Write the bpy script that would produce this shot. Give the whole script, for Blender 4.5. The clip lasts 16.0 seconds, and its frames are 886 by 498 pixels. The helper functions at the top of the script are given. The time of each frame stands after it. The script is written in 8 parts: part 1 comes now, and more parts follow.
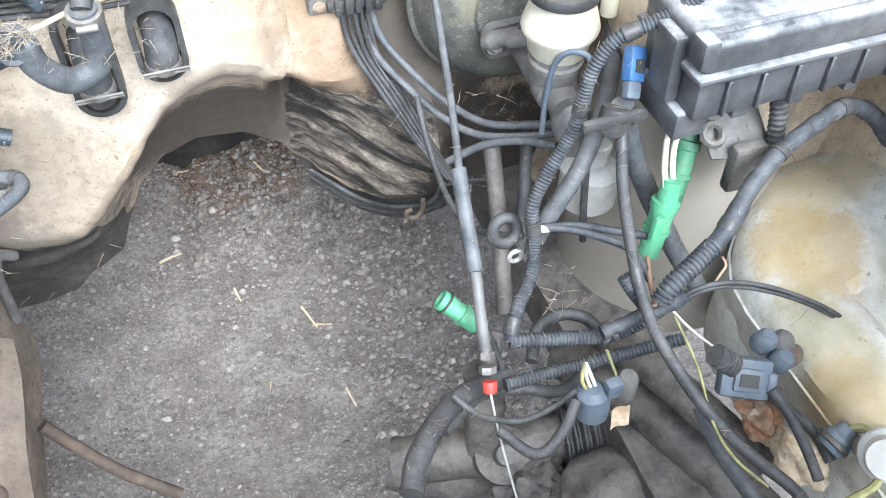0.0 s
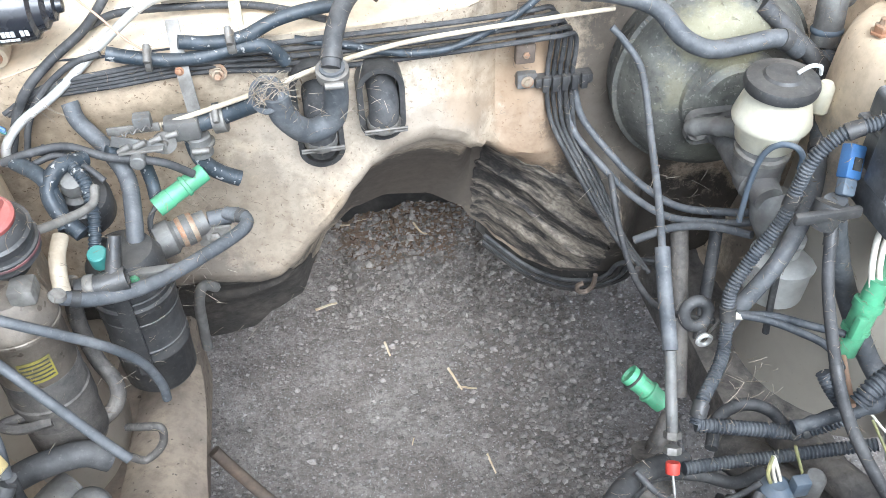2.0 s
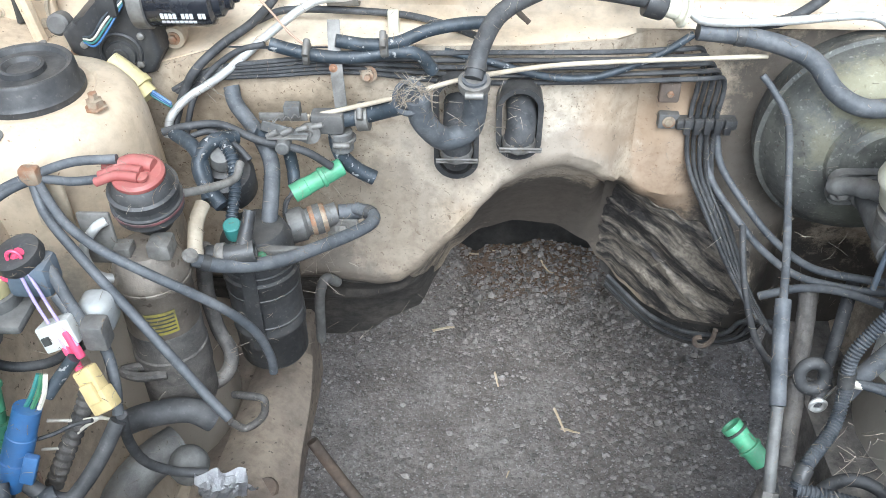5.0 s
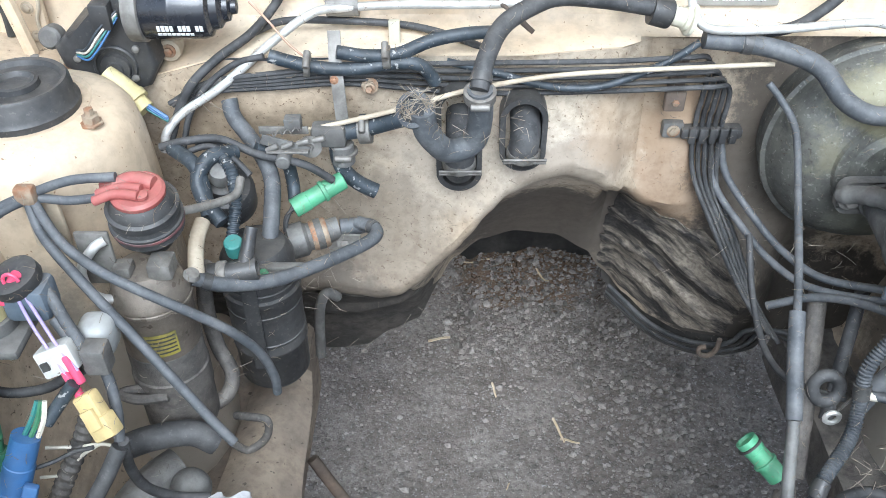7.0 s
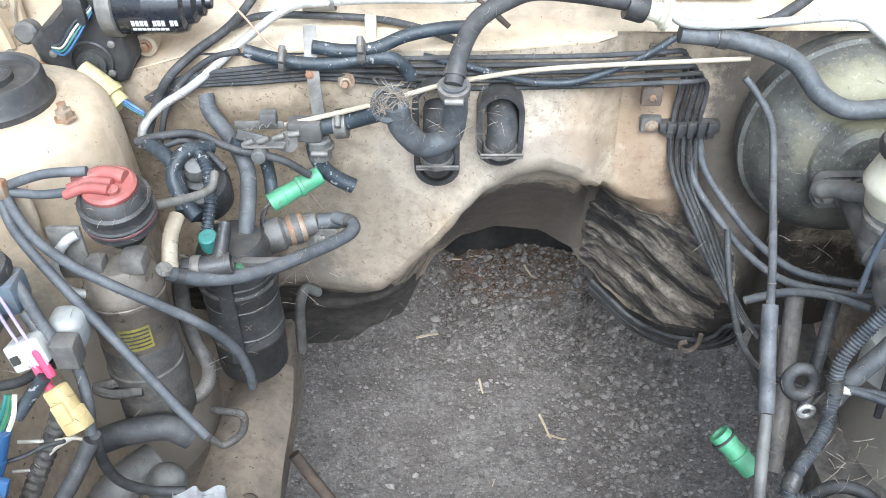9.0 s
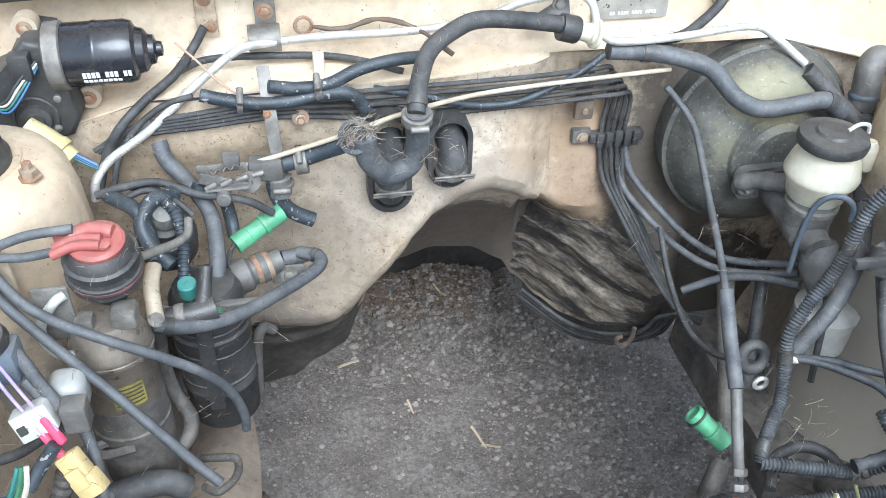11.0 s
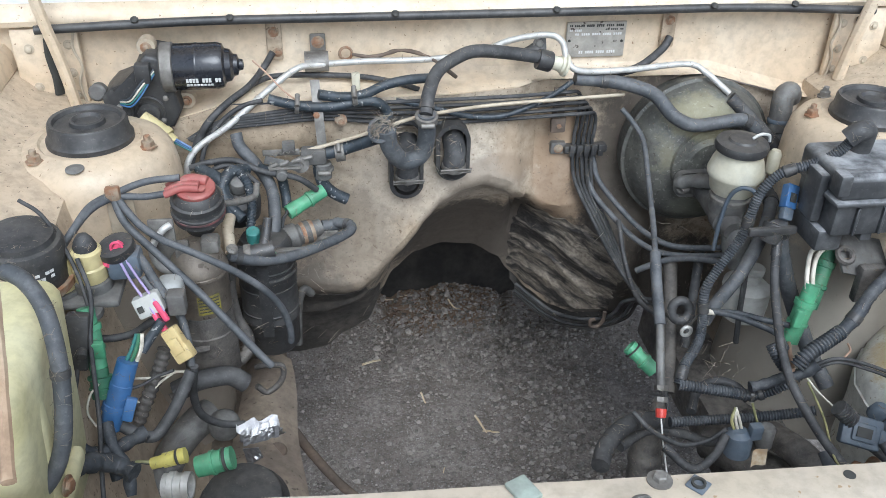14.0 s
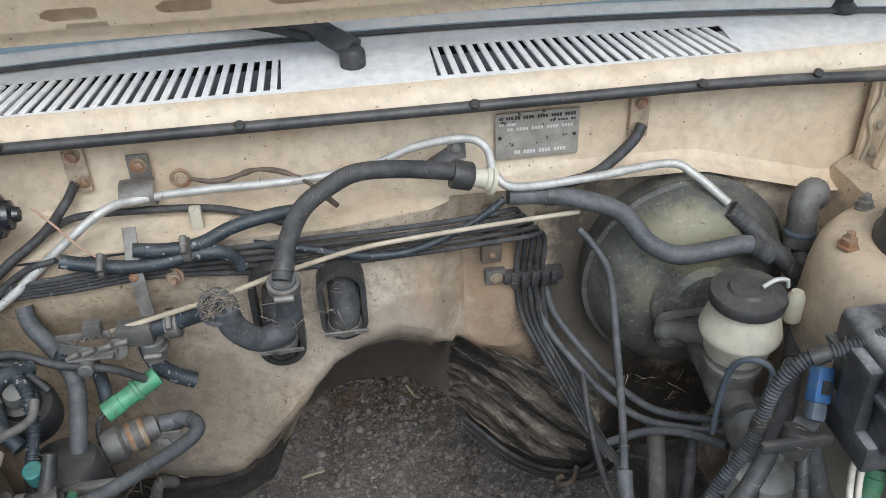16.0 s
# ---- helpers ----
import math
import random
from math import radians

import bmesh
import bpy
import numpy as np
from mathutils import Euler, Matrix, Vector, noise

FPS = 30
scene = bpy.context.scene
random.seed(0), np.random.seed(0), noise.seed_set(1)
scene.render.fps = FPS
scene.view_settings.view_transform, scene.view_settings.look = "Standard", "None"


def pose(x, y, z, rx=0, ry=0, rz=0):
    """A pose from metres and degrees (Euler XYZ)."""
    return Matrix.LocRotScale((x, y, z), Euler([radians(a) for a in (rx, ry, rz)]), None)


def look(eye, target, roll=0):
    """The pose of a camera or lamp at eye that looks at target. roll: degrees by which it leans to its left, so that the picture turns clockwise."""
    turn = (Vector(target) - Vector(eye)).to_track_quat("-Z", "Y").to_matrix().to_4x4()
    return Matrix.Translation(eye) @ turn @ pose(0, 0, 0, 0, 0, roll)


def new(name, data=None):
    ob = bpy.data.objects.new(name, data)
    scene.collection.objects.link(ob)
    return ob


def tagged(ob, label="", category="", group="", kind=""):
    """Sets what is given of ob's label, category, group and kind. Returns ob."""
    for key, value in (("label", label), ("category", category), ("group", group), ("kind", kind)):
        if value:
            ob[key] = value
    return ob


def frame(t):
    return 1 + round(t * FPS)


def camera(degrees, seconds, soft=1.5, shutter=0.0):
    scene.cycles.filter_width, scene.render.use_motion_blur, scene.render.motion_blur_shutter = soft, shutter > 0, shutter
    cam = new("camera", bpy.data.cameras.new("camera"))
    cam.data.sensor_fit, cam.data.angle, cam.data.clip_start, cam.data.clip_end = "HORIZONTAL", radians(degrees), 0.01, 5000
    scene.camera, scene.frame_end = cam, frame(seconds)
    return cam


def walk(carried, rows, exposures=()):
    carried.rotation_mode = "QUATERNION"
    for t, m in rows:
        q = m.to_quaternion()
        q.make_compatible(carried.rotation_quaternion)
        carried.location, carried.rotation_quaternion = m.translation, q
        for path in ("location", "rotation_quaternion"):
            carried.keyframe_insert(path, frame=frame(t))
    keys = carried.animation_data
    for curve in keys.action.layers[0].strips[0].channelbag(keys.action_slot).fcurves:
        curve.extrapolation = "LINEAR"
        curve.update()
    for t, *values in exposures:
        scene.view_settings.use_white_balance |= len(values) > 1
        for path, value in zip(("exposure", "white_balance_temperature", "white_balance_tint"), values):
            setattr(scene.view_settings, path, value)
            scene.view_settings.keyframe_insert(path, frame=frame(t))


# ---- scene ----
cam = camera(53.2, 16.0, soft=0.8)
PATH = [
    (0, (-0.017, -0.227, 1.301), (0.42, 1.049, -0.176), -0.6),
    (0.5, (-0.083, -0.23, 1.317), (0.396, 1.061, -0.133), -0.6),
    (1, (-0.113, -0.23, 1.305), (0.375, 1.096, -0.111), -0.2),
    (1.5, (-0.104, -0.234, 1.307), (0.334, 1.135, -0.084), -0.5),
    (2, (-0.107, -0.228, 1.315), (0.125, 1.224, -0.041), -1.5),
    (2.5, (-0.115, -0.253, 1.305), (-0.082, 1.252, -0.012), -1.1),
    (3, (-0.116, -0.272, 1.3), (-0.186, 1.258, 0.014), -0.5),
    (3.5, (-0.1, -0.278, 1.295), (-0.175, 1.255, 0.013), -0.6),
    (4, (-0.09, -0.273, 1.297), (-0.166, 1.262, 0.019), -0.5),
    (6.3, (-0.101, -0.249, 1.296), (-0.134, 1.305, 0.037), -0.7),
    (6.5, (-0.108, -0.246, 1.296), (-0.137, 1.308, 0.037), -0.6),
    (7, (-0.113, -0.243, 1.293), (-0.143, 1.31, 0.033), -0.6),
    (7.5, (-0.116, -0.236, 1.294), (-0.15, 1.315, 0.032), -0.6),
    (8, (-0.111, -0.238, 1.292), (-0.142, 1.313, 0.029), -0.6),
    (8.5, (-0.106, -0.243, 1.292), (-0.138, 1.308, 0.03), -0.6),
    (9, (-0.09, -0.246, 1.29), (-0.117, 1.305, 0.028), -0.6),
    (9.5, (-0.072, -0.246, 1.291), (-0.073, 1.311, 0.036), -1.0),
    (9.7, (-0.074, -0.244, 1.291), (-0.061, 1.316, 0.041), -1.2),
    (11.8, (-0.273, -0.323, 1.316), (0.153, 1.25, 0.156), 1.9),
    (12, (-0.257, -0.369, 1.316), (0.117, 1.235, 0.182), 2.3),
    (12.5, (-0.15, -0.557, 1.292), (0.085, 1.062, 0.142), 3.1),
    (13, (-0.158, -0.61, 1.336), (0.089, 1.01, 0.19), 2.6),
    (13.5, (-0.209, -0.59, 1.364), (0.046, 1.051, 0.248), 1.4),
    (14, (-0.228, -0.585, 1.368), (0.024, 1.083, 0.293), 1.3),
    (14.5, (-0.225, -0.569, 1.367), (0.026, 1.094, 0.285), 1.3),
    (15, (-0.272, -0.506, 1.365), (-0.016, 1.154, 0.278), 1.5),
    (15.5, (-0.185, -0.363, 1.346), (0.234, 1.256, 0.249), 0.8),
    (16, (-0.027, -0.168, 1.364), (0.18, 1.463, 0.226), -2.0),
]
EXPOSURES = [(0.0, 1.92, 5600, 7.5), (1.5, 1.80, 5600, 8), (2.0, 1.6, 5550, 7), (3.0, 1.28, 5500, 6), (3.5, 1.17, 5500, 6), (4.2, 1.25, 5500, 5.5), (7.0, 1.15, 5500, 6), (8.0, 1.20, 5500, 6), (9.5, 1.38, 5500, 6), (12.0, 1.02, 5500, 6), (12.5, 0.90, 5500, 6), (13.2, 0.57, 5500, 6.5), (14.0, 0.55, 5600, 7), (15.0, 0.36, 5650, 7), (15.5, 0.55, 5650, 7), (16.0, 0.08, 5800, 7.5)]
walk(cam, [(t, look(eye, target, roll)) for t, eye, target, roll in PATH], EXPOSURES)

# ---- sky and light ----
world = bpy.data.worlds.new("overcast_sky")
scene.world = world
world.use_nodes = True
_wn = world.node_tree.nodes
_sky = _wn.new("ShaderNodeTexSky")
_sky.sky_type = "NISHITA"
_sky.sun_disc = False
_sky.sun_elevation = radians(47)
_sky.sun_rotation = radians(175)
_sky.dust_density = 3.0
_sky.ozone_density = 1.0
_sky.air_density = 1.0
_haze = _wn.new("ShaderNodeHueSaturation")
_haze.inputs["Saturation"].default_value = 0.35
world.node_tree.links.new(_sky.outputs["Color"], _haze.inputs["Color"])
world.node_tree.links.new(_haze.outputs["Color"], _wn["Background"].inputs["Color"])
_wn["Background"].inputs["Strength"].default_value = 0.15
sun = new("sun", bpy.data.lights.new("sun", "SUN"))
sun.data.energy, sun.data.angle, sun.data.color = 1.5, radians(40), (1.0, 0.97, 0.92)
sun.matrix_world = look((0.2, -2.2, 2.7), (0, 0.3, 0))

# ---- materials ----


def mat(name, base, alt=None, s1=9.0, s2=70.0, rough=0.55, metal=0.0, bump=0.15, mix=(0.42, 0.62), dust=0.0,
        dust_col=(0.30, 0.26, 0.21), speck=0.0, speck_col=(0.05, 0.035, 0.025), speck_scale=120.0, coat=0.0, spread=0.0, streak=1.0, stain_shade=(), grain=0.35, lint=0.0, dust_sheen_from=-0.5):
    """A surface with broad patches (base to alt), fine grain, settled dust and small specks, all at real-world size.
    Placed tints draw stains and, on some parts, shade.
    """
    m = bpy.data.materials.new(name)
    m.use_nodes = True
    n, li = m.node_tree.nodes, m.node_tree.links
    b = n["Principled BSDF"]
    geo = n.new("ShaderNodeNewGeometry")
    mp = n.new("ShaderNodeMapping")
    mp.inputs["Scale"].default_value = (1, 1, streak)
    li.new(geo.outputs["Position"], mp.inputs["Vector"])

    def noise_tex(scale, detail, rough_, mapped=False):
        t = n.new("ShaderNodeTexNoise")
        t.inputs["Scale"].default_value = scale
        t.inputs["Detail"].default_value = detail
        t.inputs["Roughness"].default_value = rough_
        li.new(mp.outputs["Vector"] if mapped else geo.outputs["Position"], t.inputs["Vector"])
        return t.outputs["Fac"]

    def ramp(f, lo, hi):
        r = n.new("ShaderNodeMapRange")
        r.inputs["From Min"].default_value, r.inputs["From Max"].default_value = lo, hi
        li.new(f, r.inputs["Value"])
        return r.outputs["Result"]

    def blend(f, a, c):
        x = n.new("ShaderNodeMix")
        x.data_type = "RGBA"
        if isinstance(f, float):
            x.inputs["Factor"].default_value = f
        else:
            li.new(f, x.inputs["Factor"])
        for s, v in ((x.inputs[6], a), (x.inputs[7], c)):
            if isinstance(v, tuple):
                s.default_value = (*v, 1)
            else:
                li.new(v, s)
        return x.outputs[2]

    def times(a, c):
        x = n.new("ShaderNodeMath")
        x.operation = "MULTIPLY"
        for s, v in zip(x.inputs, (a, c)):
            if isinstance(v, float):
                s.default_value = v
            else:
                li.new(v, s)
        return x.outputs[0]

    fine = noise_tex(s2, 6, 0.65)
    col = blend(ramp(noise_tex(s1, 5, 0.6, True), *mix), base, alt or tuple(c * 0.75 for c in base))
    col = blend(times(ramp(fine, 0.42, 0.66), float(grain)), col, tuple(c * 0.5 for c in base))
    if lint:
        col = blend(times(ramp(noise_tex(210, 3, 0.6), 0.60, 0.70), float(lint)), col, dust_col)
    if speck:
        col = blend(times(ramp(noise_tex(speck_scale, 2, 0.5), 0.68 - 0.1 * speck, 0.72 - 0.1 * speck), 0.85), col, speck_col)
    for centre, size, tint, strength in stain_shade:
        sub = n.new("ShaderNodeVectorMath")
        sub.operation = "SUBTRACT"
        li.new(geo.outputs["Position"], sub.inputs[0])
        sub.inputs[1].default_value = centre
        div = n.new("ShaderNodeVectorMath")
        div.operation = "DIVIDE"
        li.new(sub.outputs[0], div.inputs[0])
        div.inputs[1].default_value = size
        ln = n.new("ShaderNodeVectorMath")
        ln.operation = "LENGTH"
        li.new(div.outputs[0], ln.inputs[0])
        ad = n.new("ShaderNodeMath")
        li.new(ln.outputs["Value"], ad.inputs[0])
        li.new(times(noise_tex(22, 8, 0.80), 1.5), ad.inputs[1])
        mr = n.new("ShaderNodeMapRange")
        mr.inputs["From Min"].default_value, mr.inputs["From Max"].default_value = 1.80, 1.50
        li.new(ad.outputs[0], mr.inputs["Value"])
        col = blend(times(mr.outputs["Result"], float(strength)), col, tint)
    # Faces that look up turn paler: dust, and sky sheen on the fuse box.
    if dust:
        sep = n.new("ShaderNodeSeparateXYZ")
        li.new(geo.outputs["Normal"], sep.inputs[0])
        up = ramp(sep.outputs["Z"], dust_sheen_from, 1.0)
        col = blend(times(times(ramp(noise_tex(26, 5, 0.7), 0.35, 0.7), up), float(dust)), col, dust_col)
    if spread:
        oi = n.new("ShaderNodeNewGeometry")
        hs = n.new("ShaderNodeHueSaturation")
        v = n.new("ShaderNodeMapRange")
        v.inputs["To Min"].default_value, v.inputs["To Max"].default_value = 1 - spread, 1 + spread
        li.new(oi.outputs["Random Per Island"], v.inputs["Value"])
        li.new(v.outputs["Result"], hs.inputs["Value"])
        li.new(col, hs.inputs["Color"])
        col = hs.outputs["Color"]
    li.new(col, b.inputs["Base Color"])
    rr = n.new("ShaderNodeMapRange")
    rr.inputs["To Min"].default_value, rr.inputs["To Max"].default_value = max(0.05, rough - 0.12), min(1.0, rough + 0.2)
    li.new(fine, rr.inputs["Value"])
    li.new(rr.outputs["Result"], b.inputs["Roughness"])
    b.inputs["Metallic"].default_value = metal
    b.inputs["Coat Weight"].default_value = coat
    if bump:
        bp = n.new("ShaderNodeBump")
        bp.inputs["Strength"].default_value = bump
        bp.inputs["Distance"].default_value = 0.004
        li.new(fine, bp.inputs["Height"])
        li.new(bp.outputs["Normal"], b.inputs["Normal"])
    return m


TAN = (0.63, 0.505, 0.355)
M_PAINT = mat("tan_paint", TAN, (0.70, 0.60, 0.46), s1=7, rough=0.42, bump=0.04, speck=-0.2, speck_col=(0.18, 0.10, 0.05), speck_scale=220, dust=0.15)
M_PAINT_DIRTY_SHADED = mat("tan_paint_grimy_shaded", (0.43, 0.34, 0.24), (0.53, 0.455, 0.355), s1=6, rough=0.6, bump=0.1, speck=0.25, speck_col=(0.15, 0.10, 0.06), speck_scale=240, dust=0.2, streak=0.3, grain=0.65, lint=0.3, dust_col=(0.12, 0.09, 0.06), stain_shade=(
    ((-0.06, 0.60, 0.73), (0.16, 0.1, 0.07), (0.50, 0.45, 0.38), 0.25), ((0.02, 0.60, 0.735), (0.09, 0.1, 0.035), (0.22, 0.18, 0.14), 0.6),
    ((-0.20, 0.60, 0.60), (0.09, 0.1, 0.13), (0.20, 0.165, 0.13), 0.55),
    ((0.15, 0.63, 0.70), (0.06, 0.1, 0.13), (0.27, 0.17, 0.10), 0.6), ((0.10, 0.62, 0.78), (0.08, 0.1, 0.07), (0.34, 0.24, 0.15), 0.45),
    # Darker inside the tunnel arch; shade painted under the down-facing lower left roll.
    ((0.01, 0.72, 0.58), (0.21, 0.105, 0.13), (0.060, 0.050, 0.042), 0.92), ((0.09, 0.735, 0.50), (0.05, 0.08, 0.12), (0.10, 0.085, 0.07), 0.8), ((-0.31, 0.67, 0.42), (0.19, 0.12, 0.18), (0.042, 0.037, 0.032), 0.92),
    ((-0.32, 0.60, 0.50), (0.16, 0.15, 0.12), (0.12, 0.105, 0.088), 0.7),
    # Shade painted behind the pipes and servo and in the low right corner.
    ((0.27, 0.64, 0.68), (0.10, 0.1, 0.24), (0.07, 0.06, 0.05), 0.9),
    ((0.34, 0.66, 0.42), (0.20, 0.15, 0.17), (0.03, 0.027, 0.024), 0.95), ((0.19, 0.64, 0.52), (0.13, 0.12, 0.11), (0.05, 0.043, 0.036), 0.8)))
M_WING = mat("grimy_inner_wing", (0.50, 0.40, 0.285), (0.60, 0.50, 0.37), s1=7, rough=0.6, bump=0.15, speck=0.1, speck_col=(0.10, 0.075, 0.05), speck_scale=200, dust=0.2, grain=0.5, stain_shade=(
    ((-0.46, 0.30, 0.46), (0.2, 0.6, 0.13), (0.20, 0.165, 0.125), 0.45), ((0.46, 0.45, 0.50), (0.12, 0.25, 0.16), (0.12, 0.10, 0.085), 0.75)))


def pad_material():
    """Black bitumen pad whose chalky paint survives in streaks along the folds."""
    m = bpy.data.materials.new("peeling_bitumen_pad")
    m.use_nodes = True
    n, li = m.node_tree.nodes, m.node_tree.links
    b = n["Principled BSDF"]
    geo = n.new("ShaderNodeNewGeometry")
    along = (0.735, -0.608, -0.300)
    dot = n.new("ShaderNodeVectorMath")
    dot.operation = "DOT_PRODUCT"
    dot.inputs[1].default_value = along
    li.new(geo.outputs["Position"], dot.inputs[0])
    run = n.new("ShaderNodeVectorMath")
    run.operation = "SCALE"
    run.inputs[0].default_value = tuple(0.78 * c for c in along)
    li.new(dot.outputs["Value"], run.inputs["Scale"])
    squeeze = n.new("ShaderNodeVectorMath")
    squeeze.operation = "SUBTRACT"
    li.new(geo.outputs["Position"], squeeze.inputs[0])
    li.new(run.outputs[0], squeeze.inputs[1])

    def tex(scale, detail, vec):
        t = n.new("ShaderNodeTexNoise")
        t.inputs["Scale"].default_value, t.inputs["Detail"].default_value, t.inputs["Roughness"].default_value = scale, detail, 0.72
        li.new(vec, t.inputs["Vector"])
        return t.outputs["Fac"]

    def mixed(f, lo, hi, a, c):
        r = n.new("ShaderNodeMapRange")
        r.inputs["From Min"].default_value, r.inputs["From Max"].default_value = lo, hi
        li.new(f, r.inputs["Value"])
        x = n.new("ShaderNodeMix")
        x.data_type = "RGBA"
        li.new(r.outputs["Result"], x.inputs["Factor"])
        for s_, v in ((x.inputs[6], a), (x.inputs[7], c)):
            if isinstance(v, tuple):
                s_.default_value = (*v, 1)
            else:
                li.new(v, s_)
        return x.outputs[2]
    grain = tex(160, 5, geo.outputs["Position"])
    chalk = mixed(grain, 0.40, 0.66, (0.30, 0.26, 0.205), (0.13, 0.108, 0.086))
    tar = mixed(grain, 0.45, 0.7, (0.020, 0.018, 0.017), (0.07, 0.06, 0.052))
    col = mixed(tex(26, 9, squeeze.outputs[0]), 0.46, 0.56, tar, chalk)
    li.new(col, b.inputs["Base Color"])
    b.inputs["Roughness"].default_value = 0.7
    bp = n.new("ShaderNodeBump")
    bp.inputs["Strength"].default_value, bp.inputs["Distance"].default_value = 0.6, 0.004
    li.new(grain, bp.inputs["Height"])
    li.new(bp.outputs["Normal"], b.inputs["Normal"])
    return m


M_PAD = pad_material()
M_PAINT_PALE = mat("faded_cream_paint", (0.47, 0.405, 0.31), (0.51, 0.45, 0.37), s1=5, rough=0.4, bump=0.03, speck=-0.35, speck_col=(0.3, 0.2, 0.1))
M_COWL = mat("chalky_white_paint", (0.82, 0.80, 0.76), (0.78, 0.73, 0.65), s1=4, rough=0.45, bump=0.03)
M_RUBBER = mat("dusty_black_rubber", (0.035, 0.036, 0.038), (0.075, 0.075, 0.075), s1=30, rough=0.6, bump=0.1, dust=0.22, dust_col=(0.22, 0.21, 0.20), grain=0.6, lint=0.2)
M_RUBBER_GREY = mat("dusty_grey_rubber", (0.065, 0.072, 0.080), (0.12, 0.125, 0.13), s1=30, rough=0.55, bump=0.12, dust=0.25, dust_col=(0.27, 0.26, 0.25), grain=0.6, lint=0.2)
M_HOSE_BLUE = mat("worn_blue_black_hose", (0.022, 0.032, 0.042), (0.055, 0.07, 0.085), s1=40, rough=0.45, bump=0.12, dust=0.12, speck=0.3, speck_col=(0.35, 0.35, 0.34), speck_scale=140, grain=0.6, lint=0.2, dust_col=(0.24, 0.22, 0.19))
M_PLASTIC = mat("black_plastic", (0.028, 0.029, 0.031), (0.06, 0.06, 0.06), s1=12, rough=0.42, bump=0.06, dust=0.3, grain=0.6, lint=0.2, dust_col=(0.24, 0.22, 0.19))
M_TAPE = mat("cloth_tape_loom", (0.03, 0.036, 0.045), (0.075, 0.082, 0.09), s1=60, rough=0.6, bump=0.35, dust=0.22, dust_col=(0.25, 0.24, 0.22), grain=0.6, lint=0.2)
M_GREASE = mat("greasy_black_metal", (0.045, 0.043, 0.041), (0.12, 0.108, 0.095), s1=18, rough=0.6, metal=0.0, bump=0.6, dust=0.75, dust_col=(0.27, 0.245, 0.215), grain=0.6, lint=0.2)
M_STEEL = mat("dull_steel", (0.26, 0.25, 0.23), (0.15, 0.14, 0.125), s1=60, rough=0.55, metal=0.45, bump=0.1, dust=0.15)
M_ALU = mat("aluminium_pipe", (0.60, 0.59, 0.56), (0.45, 0.44, 0.41), s1=40, rough=0.5, metal=0.35, bump=0.05)
M_CREAM_PIPE = mat("painted_cream_tube", (0.52, 0.45, 0.34), (0.40, 0.33, 0.24), s1=40, rough=0.5, bump=0.08, dust=0.2)
M_RUST = mat("rusty_brown_steel", (0.095, 0.072, 0.056), (0.16, 0.115, 0.082), s1=25, rough=0.8, bump=0.35, dust=0.3)
M_RAIL = mat("brown_dirty_rail", (0.20, 0.16, 0.125), (0.34, 0.275, 0.205), s1=9, rough=0.7, bump=0.3, dust=0.4, speck=0.15, grain=0.5)
# Undercoat black, darkened further for the shade on the down-facing box.
M_UNDER_SHADED = mat("shaded_black_undercoat", (0.038, 0.034, 0.030), (0.085, 0.074, 0.062), s1=16, rough=0.75, bump=0.5, dust=0.3, dust_col=(0.16, 0.14, 0.115), grain=0.6)
M_BLACK = mat("black_sound_pad", (0.018, 0.017, 0.016), (0.05, 0.045, 0.04), s1=14, rough=0.5, bump=0.4)
M_BOOSTER = mat("corroded_booster_steel", (0.085, 0.085, 0.078), (0.13, 0.128, 0.11), s1=14, grain=0.6, lint=0.5, dust_col=(0.34, 0.34, 0.30), rough=0.5, metal=0.25, bump=0.25, speck=0.1, speck_col=(0.05, 0.045, 0.035), speck_scale=200, mix=(0.40, 0.62), dust=0.25, stain_shade=(((0.325, 0.56, 0.835), (0.062, 0.06, 0.036), (0.30, 0.275, 0.15), 0.5), ((0.285, 0.58, 0.78), (0.030, 0.04, 0.045), (0.27, 0.25, 0.16), 0.5), ((0.35, 0.57, 0.70), (0.06, 0.06, 0.04), (0.20, 0.20, 0.15), 0.5)))
M_CAST = mat("cast_grey_metal", (0.20, 0.20, 0.19), (0.11, 0.105, 0.10), s1=30, rough=0.6, metal=0.3, bump=0.3, dust=0.4, grain=0.6, lint=0.2, dust_col=(0.24, 0.22, 0.19))
M_WHITE = mat("yellowed_white_plastic", (0.62, 0.60, 0.49), (0.52, 0.48, 0.35), s1=12, rough=0.45, bump=0.05, dust=0.2)
M_PALEGREEN = mat("faded_green_rubber", (0.33, 0.38, 0.33), (0.26, 0.29, 0.25), s1=40, rough=0.7, bump=0.1)
M_TRANSL = mat("cloudy_grey_plastic", (0.36, 0.37, 0.36), (0.27, 0.27, 0.26), s1=20, rough=0.45, bump=0.05, dust=0.3)
M_GREYWHITE = mat("greyed_white_plastic", (0.60, 0.61, 0.58), (0.48, 0.48, 0.45), s1=14, rough=0.5, bump=0.05, dust=0.25)
